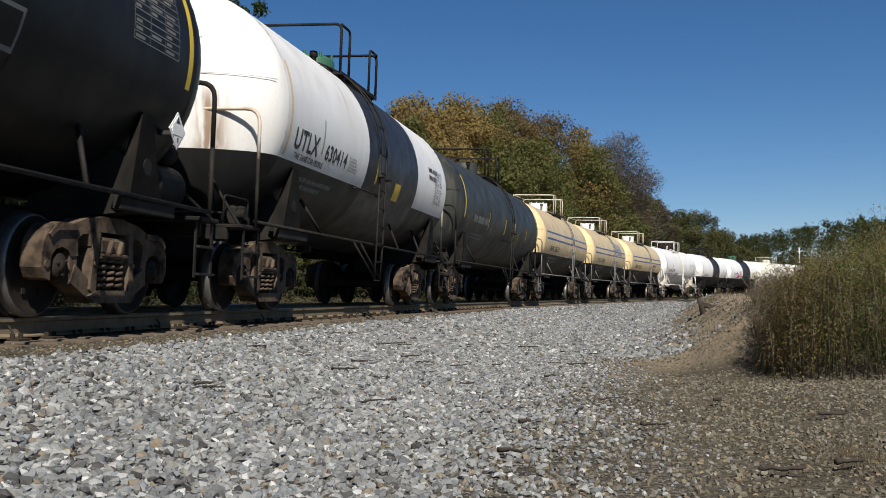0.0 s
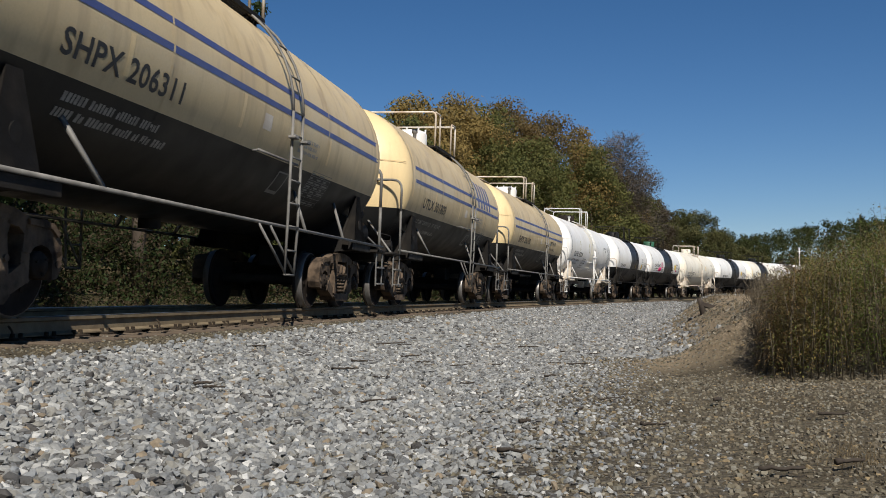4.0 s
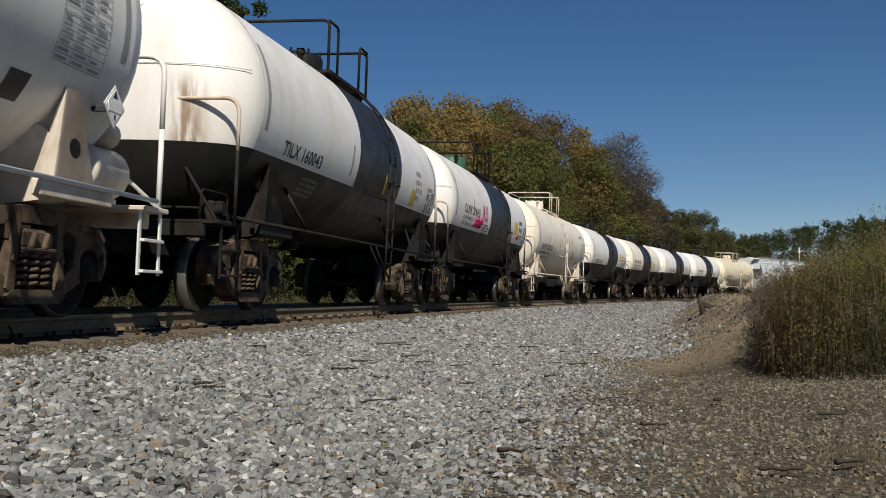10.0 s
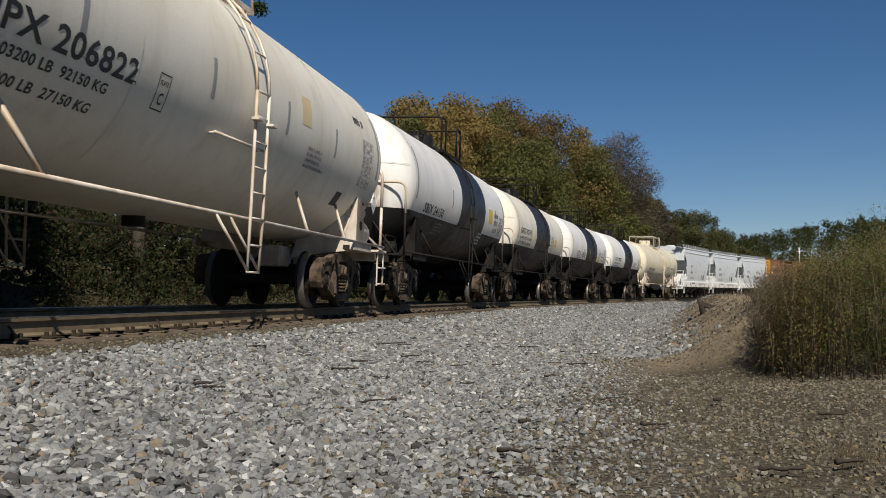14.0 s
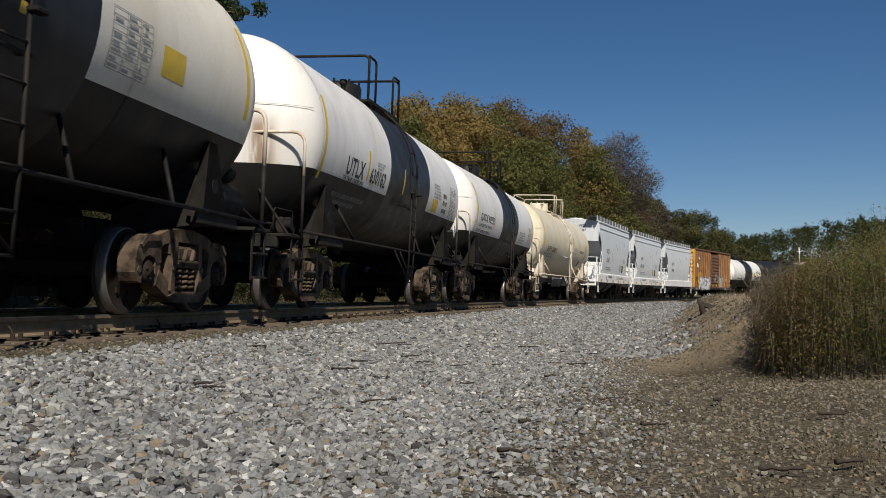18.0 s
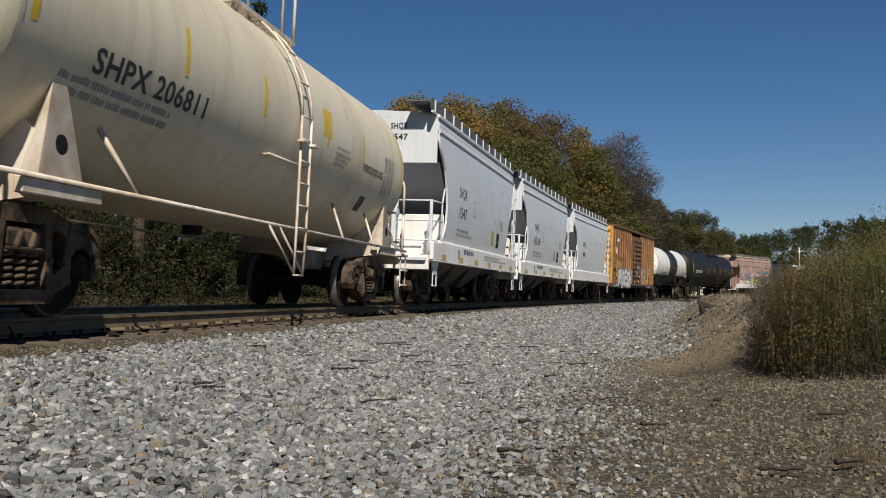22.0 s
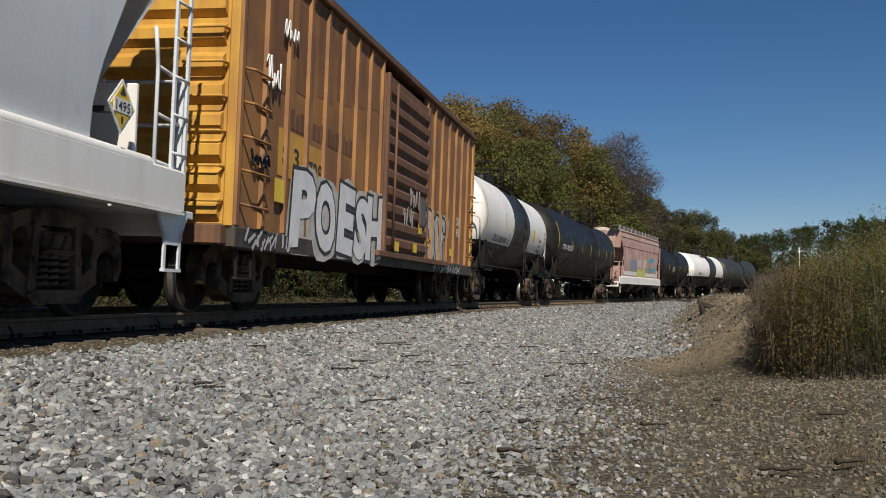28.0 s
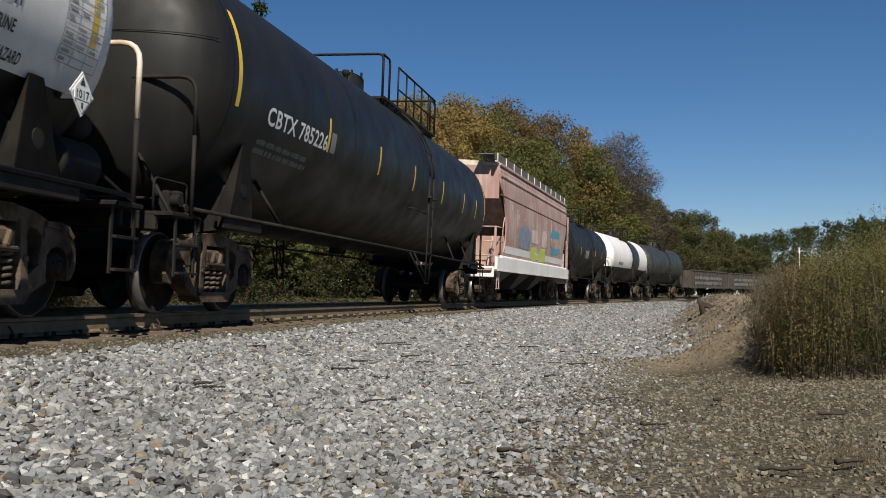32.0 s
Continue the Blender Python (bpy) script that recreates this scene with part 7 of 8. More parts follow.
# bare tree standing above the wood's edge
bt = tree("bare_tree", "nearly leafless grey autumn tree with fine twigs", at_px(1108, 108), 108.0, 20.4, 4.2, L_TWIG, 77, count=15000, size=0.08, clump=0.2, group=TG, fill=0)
rnd = random.Random(78)
tw = Build()
for k in range(2300):
    z = rnd.uniform(4.0, 18.2)
    a = rnd.uniform(0, 6.28)
    r = rnd.uniform(0.2, 4.0) * min(1.0, 1.55 - z / 17)
    p = Vector((r * math.cos(a), r * math.sin(a), z))
    q = a + rnd.uniform(-1.3, 1.3)
    tw.tube([p, p + Vector((math.cos(q), math.sin(q), rnd.uniform(-0.3, 1.1))) * rnd.uniform(0.4, 1.1)], [0.026, 0.01], 3)
part("twig_mass", tw, M_BARK, bt, kind="stuff")

# tall pine whose lower boughs hang into the top of the view
pine = thing("pine_tree", "tall dark green pine with hanging needle boughs", "tree", m=Matrix.Translation((-10.6, 34.0, float(ground_z(-10.6, 34.0)))))
b = Build()
b.tube([(0, 0, -0.3), (0.1, 0, 8), (0, 0.2, 18)], [0.28, 0.2, 0.04], 9)
cs, rs = [], []
rnd = random.Random(12)
for k in range(26):
    z = 10.4 + 7.4 * k / 26
    a = rnd.uniform(0, 6.28) if k > 3 else (0.0, -0.35, 0.4, 0.15)[k]
    ln = rnd.uniform(2.6, 4.0) * (1.1 - 0.7 * k / 26)
    if k < 4:
        ln = (4.3, 3.6, 4.0, 3.0)[k]
    tip = Vector((ln * math.cos(a), ln * math.sin(a), z - 0.3))
    b.tube([(0, 0, z - 0.2), tuple(tip * 0.5 + Vector((0, 0, z * 0.5 + 0.2))), tuple(tip)], [0.06, 0.04, 0.012], 5)
    for q in (0.35, 0.6, 0.82, 1.0):
        cs.append((tip.x * q + rnd.uniform(-0.3, 0.3), tip.y * q + rnd.uniform(-0.3, 0.3), z - 0.2 + rnd.uniform(-0.25, 0.3)))
        rs.append(rnd.uniform(0.28, 0.5))
part("trunk", b, M_BARK, pine)
nr = np.random.RandomState(5)
needles = leaf_cloud(cs, rs, 15000, 0.07, nr, 0.7, 0.1)
part("needles", quads_mesh("needles", needles, [L_PINE]), None, pine, kind="stuff")

# wooded hills in the distance: rows of single crowns, each of several clumps
nr = np.random.RandomState(9)
cs, rs, tone = [], [], []
for k in range(980):
    az = nr.uniform(0.2, 0.5) if k < 800 else nr.uniform(-0.75, 0.85)
    dist = nr.uniform(330, 560)
    crest = np.interp(math.tan(az), [-0.8, 0.07, 0.23, 0.29, 0.315, 0.345, 0.37, 0.39, 0.405, 0.425, 0.44, 0.5, 0.93], [0.017, 0.023, 0.04, 0.0637, 0.0586, 0.0632, 0.067, 0.0716, 0.068, 0.0735, 0.07, 0.077, 0.066]) * dist
    high = crest * (0.98 - 0.7 * nr.random() ** 0.8 if k % 4 else nr.uniform(0.94, 1.03))
    wide, tall = nr.uniform(2.6, 4.6) * dist / 450, nr.uniform(6.0, 9.0) * dist / 450
    for j in range(9):
        u = nr.random()
        r = wide * (1.0 - 0.75 * u) * nr.random() ** 0.5
        q = nr.uniform(0, 6.283)
        cs.append((dist * math.sin(az) + r * math.cos(q), dist * math.cos(az) + r * math.sin(q), high - tall * (1 - u) - 0.6))
        rs.append(wide * nr.uniform(0.3, 0.5))
pts = leaf_cloud(cs, rs, 160000, 0.34, nr, 0.9, 0.5)
slots = (nr.random(len(pts) // 4) < 0.3).astype(int)
far = tagged(new("far_woods", quads_mesh("far_woods", pts, [L_FARPINE, L_DARK], slots)), "distant hillside covered in dark green pine woods", "woods", kind="stuff")

# brush beyond the track
nr = np.random.RandomState(21)
cs, rs = [], []
for k in range(900):
    s = nr.uniform(-6, 120) if k % 3 else nr.uniform(-6, 40)
    d = nr.uniform(-15, -9.0)
    x, y, th = line(s)
    px, py = float(x + d * math.cos(th)), float(y - d * math.sin(th))
    cs.append((px, py, float(ground_z(px, py)) + nr.uniform(0.0, 3.6) * (1 if d < -10 else 0.45)))
    rs.append(nr.uniform(0.35, 0.85))
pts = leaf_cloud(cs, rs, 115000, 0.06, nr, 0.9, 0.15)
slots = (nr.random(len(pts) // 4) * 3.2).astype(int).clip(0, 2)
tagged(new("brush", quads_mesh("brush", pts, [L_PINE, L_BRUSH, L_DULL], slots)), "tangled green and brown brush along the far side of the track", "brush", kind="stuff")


nr = np.random.RandomState(23)
cs, rs = [], []
for k in range(420):
    s, d = nr.uniform(-10, 110), nr.uniform(-25, -15.5)
    x, y, th = line(s)
    px, py = float(x + d * math.cos(th)), float(y - d * math.sin(th))
    cs.append((px, py, float(ground_z(px, py)) + nr.uniform(0.0, 5.0) * (0.75 if s < 35 else 1.0)))
    rs.append(nr.uniform(0.8, 1.5))
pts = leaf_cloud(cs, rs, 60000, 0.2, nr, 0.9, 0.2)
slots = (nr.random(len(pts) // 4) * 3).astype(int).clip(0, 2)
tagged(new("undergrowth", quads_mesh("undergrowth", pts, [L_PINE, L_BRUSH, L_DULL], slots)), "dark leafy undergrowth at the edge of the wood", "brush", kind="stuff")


# dark pines close beyond the track, beside the line and behind it; mostly unseen, added to shade the brush
for k, (s, d, h) in enumerate(((-9, -11.5, 13.0), (-5, -13.5, 14.0), (-1.5, -10.8, 12.0), (2.5, -12.5, 14.5), (6.5, -11.2, 13.0), (10.5, -13.4, 15.0), (14.5, -11.6, 13.0), (18.5, -13.0, 14.0), (22.5, -12.2, 13.0),
                              (-15, -8.4, 13.0), (-11, -8.0, 12.0), (-7, -8.6, 13.5), (-3, -8.1, 12.5), (1, -8.5, 13.0), (5, -8.1, 12.0), (9, -8.4, 13.0), (13, -8.3, 12.0), (17, -8.6, 12.5))):
    p = beside(float(s), d)
    tree("pine_tree", "mostly unseen dark green pine added beyond the track to shade the brush", float(p.x), float(p.y), h, 2.7, L_PINE, 700 + k, count=4000, size=0.26, clump=0.2, group="pines beyond the track", start=0.1)


def blades(spots, rnd, hmin, hmax, width, lean, per):
    """Dry grass blades, each a narrow bent strip."""
    out = []
    for x, y in spots:
        z = float(ground_z(x, y))
        for k in range(per):
            bx, by = x + rnd.normal(0, 0.12), y + rnd.normal(0, 0.12)
            h, a = rnd.uniform(hmin, hmax), rnd.uniform(0, 6.28)
            dx, dy = lean * h * math.cos(a), lean * h * math.sin(a)
            wx, wy = width * math.sin(a + 1.2), width * math.cos(a + 1.2)
            m = (bx + dx * 0.35, by + dy * 0.35, z + h * 0.6)
            out += [(bx - wx, by - wy, z - 0.02), (bx + wx, by + wy, z - 0.02), (m[0] + wx * 0.8, m[1] + wy * 0.8, m[2]), (m[0] - wx * 0.8, m[1] - wy * 0.8, m[2]),
                    (m[0] - wx * 0.8, m[1] - wy * 0.8, m[2]), (m[0] + wx * 0.8, m[1] + wy * 0.8, m[2]), (bx + dx + wx * 0.2, by + dy + wy * 0.2, z + h), (bx + dx - wx * 0.2, by + dy - wy * 0.2, z + h)]
    return np.array(out)


nr = np.random.RandomState(33)
spots = []
for k in range(110):
    s, d = nr.uniform(4, 60), nr.uniform(-9.5, -7.4)
    x, y, th = line(s)
    spots.append((float(x + d * math.cos(th)), float(y - d * math.sin(th))))
tagged(new("dry_grass", quads_mesh("dry_grass", blades(spots, nr, 0.2, 0.8, 0.006, 0.7, 34), [L_STALK])), "dry straw-coloured grass tufts beyond the track", "grass", kind="stuff")


# ---------------------------------------------------------------- thicket of tall weeds
def weeds(rnd, area, n):
    stems = Build()
    leaves, slots = [], []
    for k in range(n):
        x, y, bearing = area(rnd)
        z = float(ground_z(x, y))
        h = max(0.1, (float(np.interp(bearing, [0.325, 0.335, 0.351, 0.369, 0.395, 0.42, 0.4475, 0.75], [0.0, 0.12, 0.42, 0.54, 0.64, 0.8, 0.95, 1.3])) - z) * rnd.choice((rnd.uniform(0.45, 0.9), rnd.uniform(0.7, 1.0), rnd.uniform(0.85, 1.12))))
        a = rnd.uniform(0, 6.28)
        lean = rnd.uniform(0.0, 0.22) * h
        p0, p1, p2 = Vector((x, y, z - 0.03)), Vector((x + 0.3 * lean * math.cos(a), y + 0.3 * lean * math.sin(a), z + h * 0.5)), Vector((x + lean * math.cos(a), y + lean * math.sin(a), z + h))
        stems.tube([p0, p1, p2], [0.005, 0.004, 0.0015], 3)
        tone = rnd.choice([0, 0, 1, 1, 2, 2, 2, 3] if bearing > 0.385 else ([0, 1, 1, 3, 3, 2] if bearing > 0.362 else [0, 0, 0, 0, 1]))
        for j in range(rnd.randint(190, 250)):
            u = rnd.uniform(0.1, 1.0) ** 0.8
            p = p0.lerp(p1, u * 2) if u < 0.5 else p1.lerp(p2, u * 2 - 1)
            b = rnd.uniform(0, 6.28)
            out = Vector((math.cos(b), math.sin(b), rnd.uniform(-0.5, 0.6)))
            reach = rnd.uniform(0.02, 0.22) * (1.1 - 0.5 * u)
            q = p + out * reach
            ln, wd = rnd.uniform(0.009, 0.024), rnd.uniform(0.004, 0.009)
            side = out.cross(Vector((rnd.uniform(-0.4, 0.4), rnd.uniform(-0.4, 0.4), 1))).normalized() * wd
            tip = q + (out + Vector((0, 0, rnd.uniform(-0.7, 0.1)))).normalized() * ln * 2
            leaves += [q - side * 0.4, q.lerp(tip, 0.45) - side, tip, q.lerp(tip, 0.45) + side]
            slots.append(tone if rnd.random() < 0.8 else rnd.randint(0, 2))
        for j in range(4):
            u = rnd.uniform(0.3, 0.98)
            p = p0.lerp(p1, u * 2) if u < 0.5 else p1.lerp(p2, u * 2 - 1)
            b = rnd.uniform(0, 6.28)
            stems.tube([p, p + Vector((math.cos(b), math.sin(b), 0.9)) * rnd.uniform(0.05, 0.16)], [0.002, 0.001], 3)
    return stems, np.array([tuple(v) for v in leaves]), np.array(slots)


def front(rnd):
    y = 9.4 + 6.6 * rnd.random() ** 1.6
    x = y * (0.334 + 0.43 * rnd.random() ** 1.15)
    return x, y - max(0.0, x - 3.6) * 0.22, x / y


rnd = random.Random(44)
st, lv, sl = weeds(rnd, front, 1050)
thicket = thing("weed_thicket", "dense thicket of tall brown and green roadside weeds", "weeds")
thicket["kind"] = "stuff"
part("stems", st, M_STEM, thicket, kind="stuff")
part("leaves", quads_mesh("weed_leaves", lv, [W_BROWN, W_OLIVE, W_GREEN, L_YELLOW], sl), None, thicket, kind="stuff")

# dry leafless stalks at the thicket's edge
fringe = Build()
rnd = random.Random(45)
for k in range(420):
    y = rnd.uniform(9.8, 13.5)
    x = y * rnd.uniform(0.314, 0.352)
    z, h, a = float(ground_z(x, y)), rnd.uniform(0.12, 0.42), rnd.uniform(0, 6.28)
    q = rnd.uniform(0.05, 0.45) * h
    top = Vector((x + q * math.cos(a), y + q * math.sin(a), z + h))
    fringe.tube([(x, y, z - 0.02), (x + 0.3 * q * math.cos(a), y + 0.3 * q * math.sin(a), z + 0.5 * h), top], [0.004, 0.003, 0.0015], 3)
    for j in range(4):
        b = rnd.uniform(0, 6.28)
        p = Vector((x, y, z)).lerp(top, rnd.uniform(0.4, 1.0))
        fringe.tube([p, p + Vector((math.cos(b), math.sin(b), 0.7)) * rnd.uniform(0.03, 0.12)], [0.0025, 0.001], 3)
tagged(new("dry_stalks", fringe.mesh("dry_stalks", M_STEM)), "dry grey-brown weed stalks on the bank's edge", "weeds", kind="stuff")


# ---------------------------------------------------------------- ballast stones
def stone_mat(name, tones):
    m = bpy.data.materials.new(name)
    m.use_nodes = True
    nt = m.node_tree
    b = nt.nodes["Principled BSDF"]
    b.inputs["Roughness"].default_value = 0.85
    g, oi = nt.nodes.new("ShaderNodeNewGeometry"), nt.nodes.new("ShaderNodeObjectInfo")
    ad = nt.nodes.new("ShaderNodeMath")
    nt.links.new(g.outputs["Random Per Island"], ad.inputs[0])
    nt.links.new(oi.outputs["Random"], ad.inputs[1])
    fr = nt.nodes.new("ShaderNodeMath")
    fr.operation = "FRACT"
    nt.links.new(ad.outputs[0], fr.inputs[0])
    r = nt.nodes.new("ShaderNodeValToRGB")
    r.color_ramp.interpolation = "CONSTANT"
    r.color_ramp.elements[0].color = (*tones[0][1], 1)
    r.color_ramp.elements[0].position = 0.0
    r.color_ramp.elements[1].position, r.color_ramp.elements[1].color = tones[1][0], (*tones[1][1], 1)
    for p, c in tones[2:]:
        e = r.color_ramp.elements.new(p)
        e.color = (*c, 1)
    nt.links.new(fr.outputs[0], r.inputs[0])
    co = nt.nodes.new("ShaderNodeTexCoord")
    n = nt.nodes.new("ShaderNodeTexNoise")
    n.inputs["Scale"].default_value, n.inputs["Detail"].default_value = 60.0, 5.0
    nt.links.new(co.outputs["Object"], n.inputs["Vector"])
    mx = nt.nodes.new("ShaderNodeMix")
    mx.data_type, mx.blend_type = "RGBA", "MULTIPLY"
    mx.inputs[0].default_value = 0.6
    nt.links.new(r.outputs[0], mx.inputs[6])
    cr = nt.nodes.new("ShaderNodeMapRange")
    cr.inputs[1].default_value, cr.inputs[2].default_value, cr.inputs[3].default_value, cr.inputs[4].default_value = 0.3, 0.7, 0.65, 1.15
    nt.links.new(n.outputs["Fac"], cr.inputs[0])
    nt.links.new(cr.outputs[0], mx.inputs[7])
    nt.links.new(mx.outputs[2], b.inputs["Base Color"])
    bp = nt.nodes.new("ShaderNodeBump")
    bp.inputs["Distance"].default_value = 0.004
    nt.links.new(n.outputs["Fac"], bp.inputs["Height"])
    nt.links.new(bp.outputs[0], b.inputs["Normal"])
    return m


M_STONE = stone_mat("crushed_stone", [(0.0, (0.163, 0.167, 0.167)), (0.14, (0.211, 0.213, 0.207)), (0.28, (0.129, 0.133, 0.136)), (0.4, (0.252, 0.254, 0.248)), (0.53, (0.184, 0.178, 0.160)), (0.62, (0.099, 0.097, 0.095)), (0.7, (0.197, 0.207, 0.214)), (0.81, (0.320, 0.320, 0.309)), (0.885, (0.462, 0.459, 0.442)), (0.915, (0.184, 0.146, 0.102)), (0.95, (0.058, 0.054, 0.051))])
M_GRAVEL = stone_mat("brown_gravel", [(0.0, (0.112, 0.093, 0.064)), (0.15, (0.139, 0.122, 0.085)), (0.3, (0.082, 0.068, 0.046)), (0.45, (0.164, 0.146, 0.109)), (0.6, (0.12, 0.095, 0.06)), (0.72, (0.061, 0.052, 0.036)), (0.82, (0.156, 0.147, 0.121)), (0.9, (0.205, 0.154, 0.085)), (0.95, (0.279, 0.259, 0.208)), (0.975, (0.037, 0.031, 0.022))])
CUBE_V = np.array([(x, y, z) for x in (-1, 1) for y in (-1, 1) for z in (-1, 1)], float)
CUBE_F = np.array([(0, 1, 3), (0, 3, 2), (4, 6, 7), (4, 7, 5), (0, 4, 5), (0, 5, 1), (2, 3, 7), (2, 7, 6), (0, 2, 6), (0, 6, 4), (1, 5, 7), (1, 7, 3)])
nr = np.random.RandomState(3)
CHIPS = []
for k in range(24):
    # broken chips: a block with its corners knocked about
    v = CUBE_V * nr.uniform(0.35, 0.95, (8, 3)) + nr.uniform(-0.14, 0.14, (8, 3))
    v[:, 0] += v[:, 1] * nr.uniform(-0.35, 0.35)
    CHIPS.append(v * np.array([1.05, nr.uniform(0.65, 0.95), nr.uniform(0.5, 0.85)]))
# crushed lumps: a twelve-cornered body, squeezed and knocked about, with a few flat broken faces
_g = (1 + 5 ** 0.5) / 2
LUMP_V = np.array([(-1, _g, 0), (1, _g, 0), (-1, -_g, 0), (1, -_g, 0), (0, -1, _g), (0, 1, _g), (0, -1, -_g), (0, 1, -_g), (_g, 0, -1), (_g, 0, 1), (-_g, 0, -1), (-_g, 0, 1)]) / 1.902
LUMP_F = np.array([(0, 11, 5), (0, 5, 1), (0, 1, 7), (0, 7, 10), (0, 10, 11), (1, 5, 9), (5, 11, 4), (11, 10, 2), (10, 7, 6), (7, 1, 8),
                   (3, 9, 4), (3, 4, 2), (3, 2, 6), (3, 6, 8), (3, 8, 9), (4, 9, 5), (2, 4, 11), (6, 2, 10), (8, 6, 7), (9, 8, 1)])
LUMPS = []
for k in range(32):
    v = LUMP_V * nr.uniform(0.72, 1.16, (12, 1))
    for j in range(3):
        nrm = nr.normal(size=3)
        nrm /= np.linalg.norm(nrm)
        over = np.maximum(v @ nrm - nr.uniform(0.3, 0.6), 0)
        v = v - over[:, None] * nrm
    LUMPS.append(v * np.array([1.2, nr.uniform(0.7, 1.0), nr.uniform(0.5, 0.85)]))


def turn_about(x, y, z, a):
    c, s = np.cos(a), np.sin(a)
    k = 1 - c
    return np.stack([c + x * x * k, x * y * k - z * s, x * z * k + y * s, y * x * k + z * s, c + y * y * k, y * z * k - x * s,
                     z * x * k - y * s, z * y * k + x * s, c + z * z * k], 1).reshape(len(a), 3, 3)


def strewn(name, x, y, size, r, mt, sink=0.2, kinds=CHIPS, faces=CUBE_F, tumble=0.55):
    """Many stones as one mesh, tumbled about."""
    n, nv, nf = len(x), len(kinds[0]), len(faces)
    z = ground_z(x, y) + size * (0.5 - sink) * r.uniform(0.0, 1.25, n)
    base = np.array(kinds)[r.randint(0, len(kinds), n)]
    a, tilt, way = r.uniform(0, 6.283, n), r.normal(0, tumble, n), r.uniform(0, 6.283, n)
    rz = turn_about(np.zeros(n), np.zeros(n), np.ones(n), a)
    rt = turn_about(np.cos(way), np.sin(way), np.zeros(n), tilt)
    v = np.einsum("nij,njk,nlk->nli", rt, rz, base) * size[:, None, None] + np.column_stack([x, y, z])[:, None, :]
    f = faces[None] + (np.arange(n) * nv)[:, None, None]
    me = bpy.data.meshes.new(name)
    me.vertices.add(n * nv)
    me.vertices.foreach_set("co", v.astype(np.float32).ravel())
    me.loops.add(n * nf * 3)
    me.loops.foreach_set("vertex_index", f.astype(np.int32).ravel())
    me.polygons.add(n * nf)
    me.polygons.foreach_set("loop_start", np.arange(0, n * nf * 3, 3, dtype=np.int32))
    me.materials.append(mt)
    me.polygons.foreach_set("use_smooth", [False] * (n * nf))
    me.update(calc_edges=True)
    return me


def spread(n, s0, s1, d0, d1, r, power=1.0):
    s = s0 + (s1 - s0) * r.random(n) ** power
    d = r.uniform(d0, d1, n)
    lx, ly, th = line(s)
    return lx + d * np.cos(th), ly - d * np.sin(th), d


nr = np.random.RandomState(17)
ballast = tagged(new("ballast"), "pale grey crushed-stone ballast sloping down from the ties", "ballast", kind="structure")
x, y, d = spread(60000, 2.5, 14.0, 1.75, 7.0, nr)
keep = nr.random(len(x)) < smooth(6.6, 4.5, d) * smooth(1.7, 2.3, d)
x, y, d = x[keep], y[keep], d[keep]
size = (0.017 + 0.024 * nr.random(len(x)) ** 1.5) * np.interp(d, [4.2, 6.2], [1.0, 0.55])
part("ballast_stones", strewn("ballast_stones", x, y, size, nr, M_STONE, 0.1, LUMPS, LUMP_F, 0.7), None, ballast, kind="stuff")
sets = []
x, y, d = spread(42000, 14.0, 34.0, 1.75, 7.4, nr, 1.3)
keep = nr.random(len(x)) < smooth(7.4, 4.6, d) * smooth(1.7, 2.3, d)
sets.append((x[keep], y[keep], 0.022 + 0.032 * nr.random(keep.sum()) ** 1.5))
x, y, d = spread(15000, 30.0, 85.0, 1.8, 9.0, nr, 1.2)
sets.append((x, y, nr.uniform(0.035, 0.06, len(x))))
X, Y, S = (np.concatenate([q[i] for q in sets]) for i in range(3))
part("ballast_stones", strewn("ballast_stones", X, Y, S, nr, M_STONE, 0.1), None, ballast, kind="stuff")
sets = []
x, y, d = spread(44000, 3.0, 13.0, 4.4, 9.0, nr, 1.2)
keep = (y < 10.2) | (d < 6.3) | (nr.random(len(x)) < 0.5)
x, y = x[keep], y[keep]
sets.append((x, y, 0.004 + 0.015 * nr.random(len(x)) ** 1.7))
x, y, d = spread(5200, 4.0, 24.0, 0.86, 2.1, nr)
sets.append((x, y, 0.007 + 0.012 * nr.random(len(x)) ** 1.6))
x, y, d = spread(3000, 4.0, 30.0, -1.3, 0.66, nr)
sets.append((x, y, 0.012 + 0.016 * nr.random(len(x))))
x, y, d = spread(7000, 13.0, 30.0, 5.4, 7.8, nr)
sets.append((x, y, 0.01 + 0.02 * nr.random(len(x)) ** 2))
X, Y, S = (np.concatenate([q[i] for q in sets]) for i in range(3))
tagged(new("loose_gravel", strewn("loose_gravel", X, Y, S, nr, M_GRAVEL, 0.35)), "small brown-grey gravel bedded in the dirt", "gravel", kind="stuff")
single = []
for v in LUMPS[:8]:
    me = bpy.data.meshes.new("stone")
    me.from_pydata(v.tolist(), [], LUMP_F.tolist())
    me.polygons.foreach_set("use_smooth", [False] * 20)
    me.materials.append(M_STONE)
    single.append(me)
x, y, d = spread(300, 3.6, 6.4, 3.3, 5.2, nr)
for k in range(300):
    q = nr.uniform(0.026, 0.042)
    part("stone", single[k % 8], None, ballast, at=Matrix.Translation((x[k], y[k], float(ground_z(x[k], y[k])) + q * 0.35)) @ Euler((nr.normal(0, 0.5), nr.normal(0, 0.5), nr.uniform(0, 6.28))).to_matrix().to_4x4() @ Matrix.Scale(q, 4))


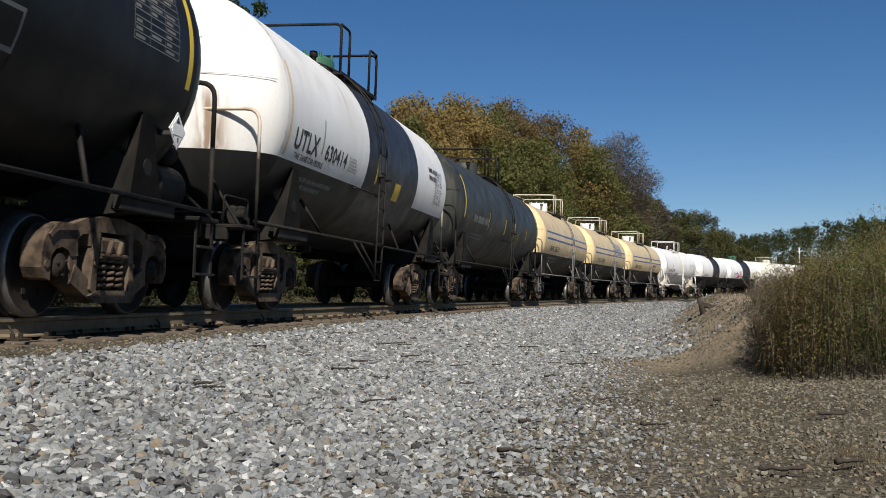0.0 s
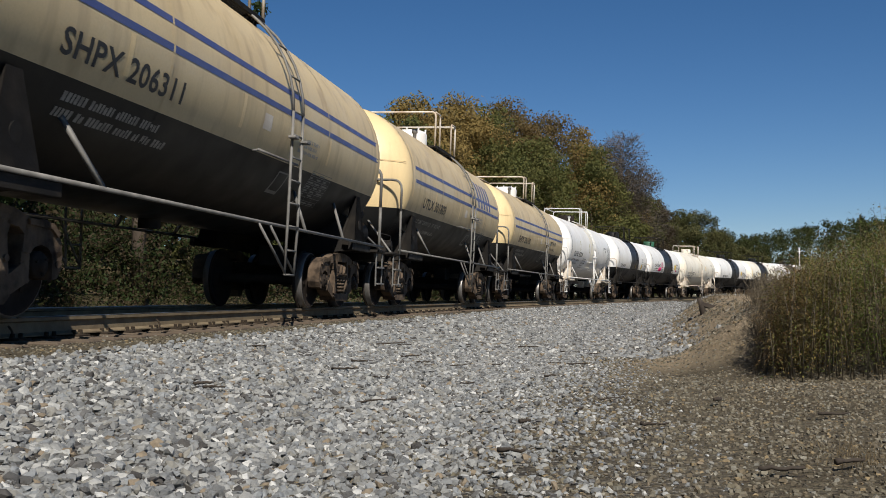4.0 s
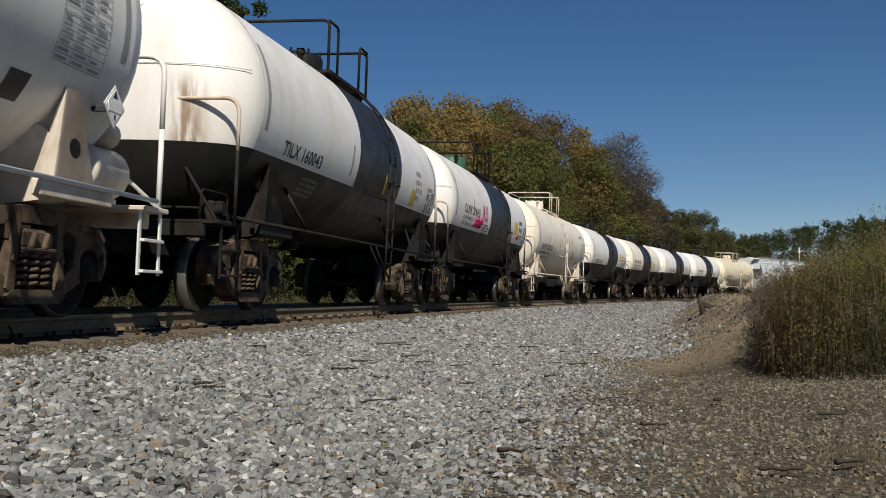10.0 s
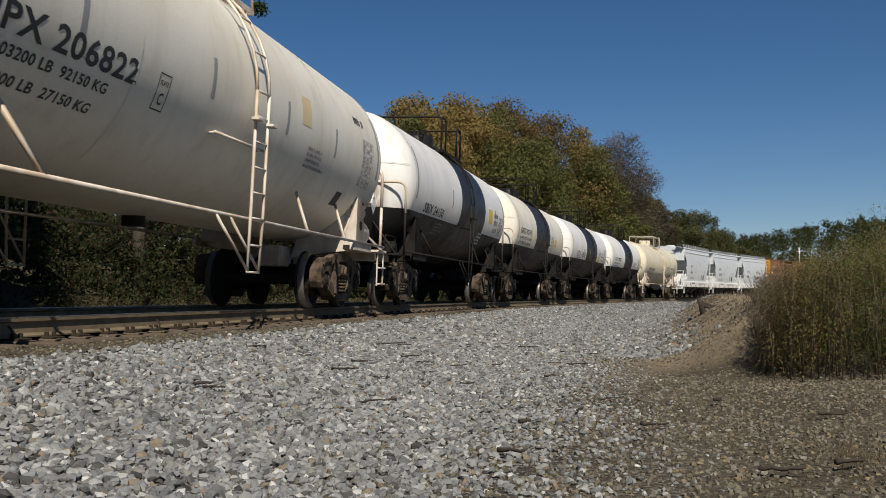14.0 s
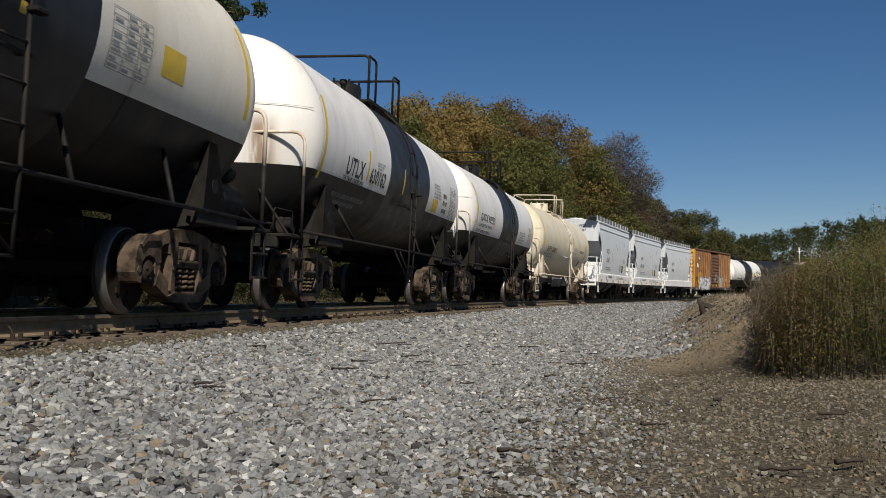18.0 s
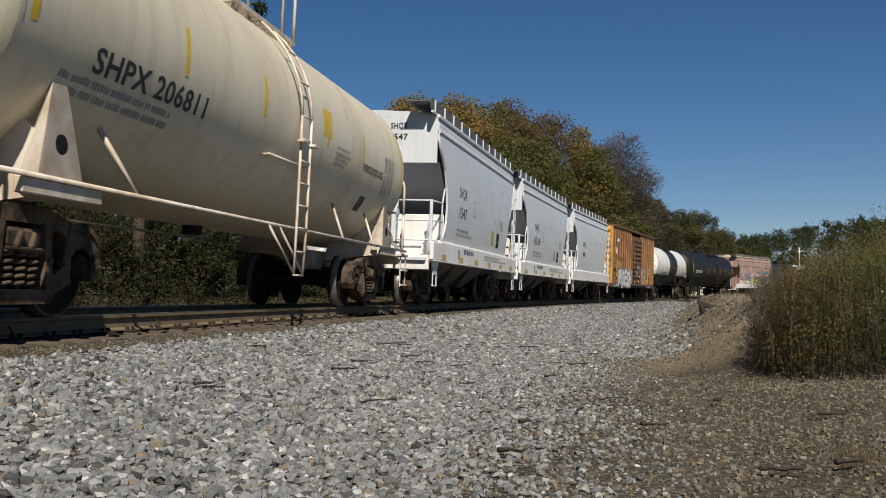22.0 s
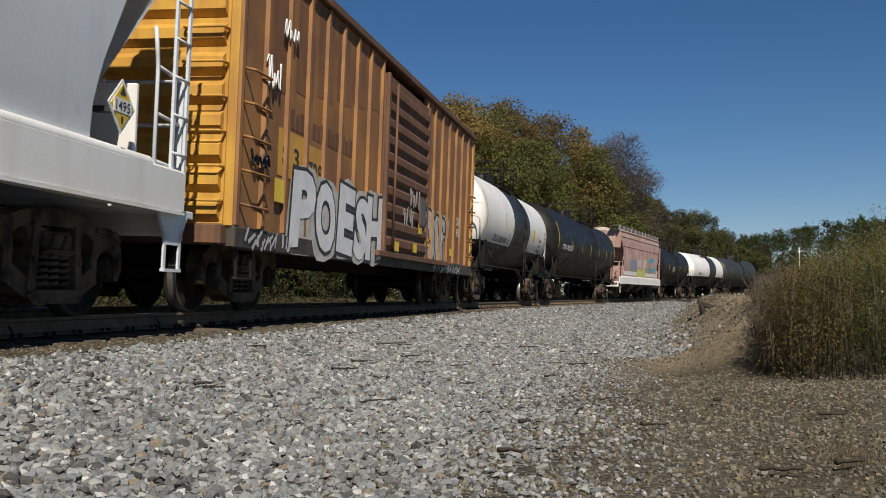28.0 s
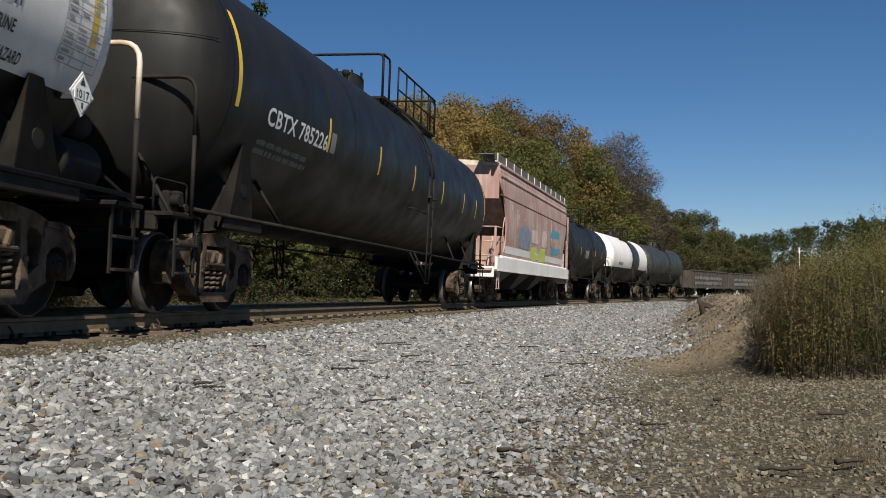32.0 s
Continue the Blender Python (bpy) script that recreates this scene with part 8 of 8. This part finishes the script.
# ---------------------------------------------------------------- sticks, log and stump
def stick(name, label, x, y, length, r, ang, tilt=0.06, seed=0, category="stick", crook=0.12, group="dead sticks on the ground"):
    rnd = random.Random(seed)
    z = float(ground_z(x, y))
    pts = [(length * (u - 0.5), rnd.uniform(-crook, crook) * length * 0.4, r * 0.6 + 0.034 + tilt * u * length + rnd.uniform(0, 0.01)) for u in (0, 0.14, 0.28, 0.42, 0.57, 0.71, 0.85, 1)]
    b = Build().tube(pts, [r * rnd.uniform(0.55, 1.1) * (1 - 0.06 * q) for q in range(8)], 5)
    ob = new(name, b.mesh(name, M_STICK))
    ob.matrix_basis = Matrix.Translation((x, y, z)) @ Matrix.Rotation(ang, 4, "Z")
    return tagged(ob, label, category, group)


STICK = "dark dry stick lying on the gravel"
for k, (x, y, ln, r, a) in enumerate(((-0.67, 12.07, 0.42, 0.012, 0.0), (-0.5, 12.3, 0.22, 0.01, -0.5), (1.22, 5.75, 0.16, 0.012, -0.3), (0.47, 5.81, 0.08, 0.016, 0.5), (0.32, 4.78, 0.16, 0.014, -0.7), (2.04, 7.37, 0.12, 0.025, 0.9),
                                      (-1.61, 6.56, 0.13, 0.014, 0.1), (-1.79, 9.54, 0.2, 0.012, -0.6), (-1.4, 12.46, 0.3, 0.01, -0.7), (1.26, 14.78, 0.35, 0.014, -0.6), (-0.64, 16.99, 0.4, 0.014, -0.3), (-1.2, 12.9, 0.25, 0.009, -0.9),
                                      (0.9, 6.6, 0.1, 0.012, 1.1), (0.2, 8.6, 0.15, 0.01, 0.4), (-0.2, 10.4, 0.2, 0.011, -0.4), (1.0, 9.2, 0.14, 0.012, 0.2), (2.6, 6.6, 0.2, 0.012, -0.2), (0.6, 11.0, 0.18, 0.01, 0.7))):
    stick("stick", STICK, x, y, ln, r, a, 0.03, k)
rnd = random.Random(81)
for k in range(16):
    p = beside(rnd.uniform(6.0, 17.0), rnd.uniform(2.6, 6.2))
    stick("stick", STICK, p.x, p.y, rnd.uniform(0.14, 0.34), rnd.uniform(0.008, 0.014), rnd.uniform(-0.9, 0.5), 0.03, 200 + k)
stick("log", "short weathered log lying on the dirt", 1.47, 4.33, 0.2, 0.013, -0.12, 0.0, 50, "log", 0.05, "logs on the dirt")
stick("log", "rotten log half hidden in dead grass", 1.84, 4.5, 0.16, 0.016, 0.3, 0.0, 51, "log", 0.05, "logs on the dirt")
POST = (4.84, 18.3)
# leaning broken post at the foot of the bank
post = thing("broken_post", "dark broken wooden post leaning by the embankment", "post", m=Matrix.Translation((POST[0], POST[1], float(ground_z(*POST)))))
part("upright", Build().tube([(0, 0, -0.06), (-0.03, 0, 0.13), (-0.08, 0.02, 0.29)], [0.06, 0.055, 0.04], 7), M_STICK, post)
part("fallen_board", Build().box((0.22, 0, 0.1), (0.56, 0.1, 0.09), Matrix.Rotation(0.28, 3, "Y"), chamfer=0.015), M_STICK, post)
# seedling on the dirt before the thicket
sd = thing("seedling", "thin dry weed stalk standing alone on dirt", "weed", m=Matrix.Translation((3.58, 9.6, float(ground_z(3.58, 9.6)))))
part("stalk", Build().tube([(0, 0, 0), (0.02, 0, 0.25), (0.05, 0.02, 0.5)], [0.012, 0.009, 0.003], 5), M_STEM, sd)
nr = np.random.RandomState(71)
part("leaves", quads_mesh("leaves", leaf_cloud([(0.03, 0, 0.3), (0.05, 0, 0.42)], [0.1, 0.08], 60, 0.02, nr, 1, 0.2), [L_BROWN]), None, sd, kind="stuff")
# dead grass tuft near the camera
spots = [(2.02 + nr.normal(0, 0.1), 4.75 + nr.normal(0, 0.2)) for _ in range(18)]
tagged(new("dead_grass", quads_mesh("dead_grass", blades(spots, nr, 0.02, 0.09, 0.0015, 1.1, 16), [L_STALK])), "tuft of dead straw-coloured grass on the dirt", "grass", kind="stuff")
spots = []
for k in range(90):
    s, d = nr.uniform(8, 30), nr.uniform(7.6, 9.6)
    x, y, th = line(s)
    if float(y - d * math.sin(th)) > 9.0:
        spots.append((float(x + d * math.cos(th)), float(y - d * math.sin(th))))
tagged(new("bank_grass", quads_mesh("bank_grass", blades(spots, nr, 0.04, 0.16, 0.004, 0.8, 14), [L_STALK])), "sparse dry grass on the dirt bank", "grass", kind="stuff")
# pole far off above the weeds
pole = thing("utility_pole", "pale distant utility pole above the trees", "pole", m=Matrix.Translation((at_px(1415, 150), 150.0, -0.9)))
part("shaft", Build().tube([(0, 0, 0), (0, 0, 8.3)], [0.1, 0.08], 8), M_POLE, pole)
part("crossarm", Build().box((0, 0, 7.7), (0.7, 0.1, 0.1), chamfer=0.01), M_POLE, pole)


# ---------------------------------------------------------------- how the train runs
def motions():
    """Each car runs along the line; wheels turn while their car is near."""
    times = [0.5 * k for k in range(65)]
    for car, sc, bx, axles in CARS:
        rows = [(t, on_rails(sc - bx - ran(t), sc + bx - ran(t))) for t in times]
        walk(car, rows)
        for ws, x in axles:
            home = Matrix.Translation((x, 0, R_W))
            spin, t, turned = [(0.0, home)], 0.0, 0.0
            near = [k * 0.08 for k in range(401) if -12.0 < sc + x - ran(k * 0.08) < 34.0]
            if not near:
                continue
            start = near[0]
            if start > 0.0:
                spin.append((start, home))
            for t in near[1:]:
                a = (ran(t) - ran(start)) / R_W
                spin.append((t, home @ Matrix.Rotation(-a, 4, "Y")))
            if near[-1] < 32.0:
                spin.append((32.0, spin[-1][1]))
            walk(ws, spin)


motions()
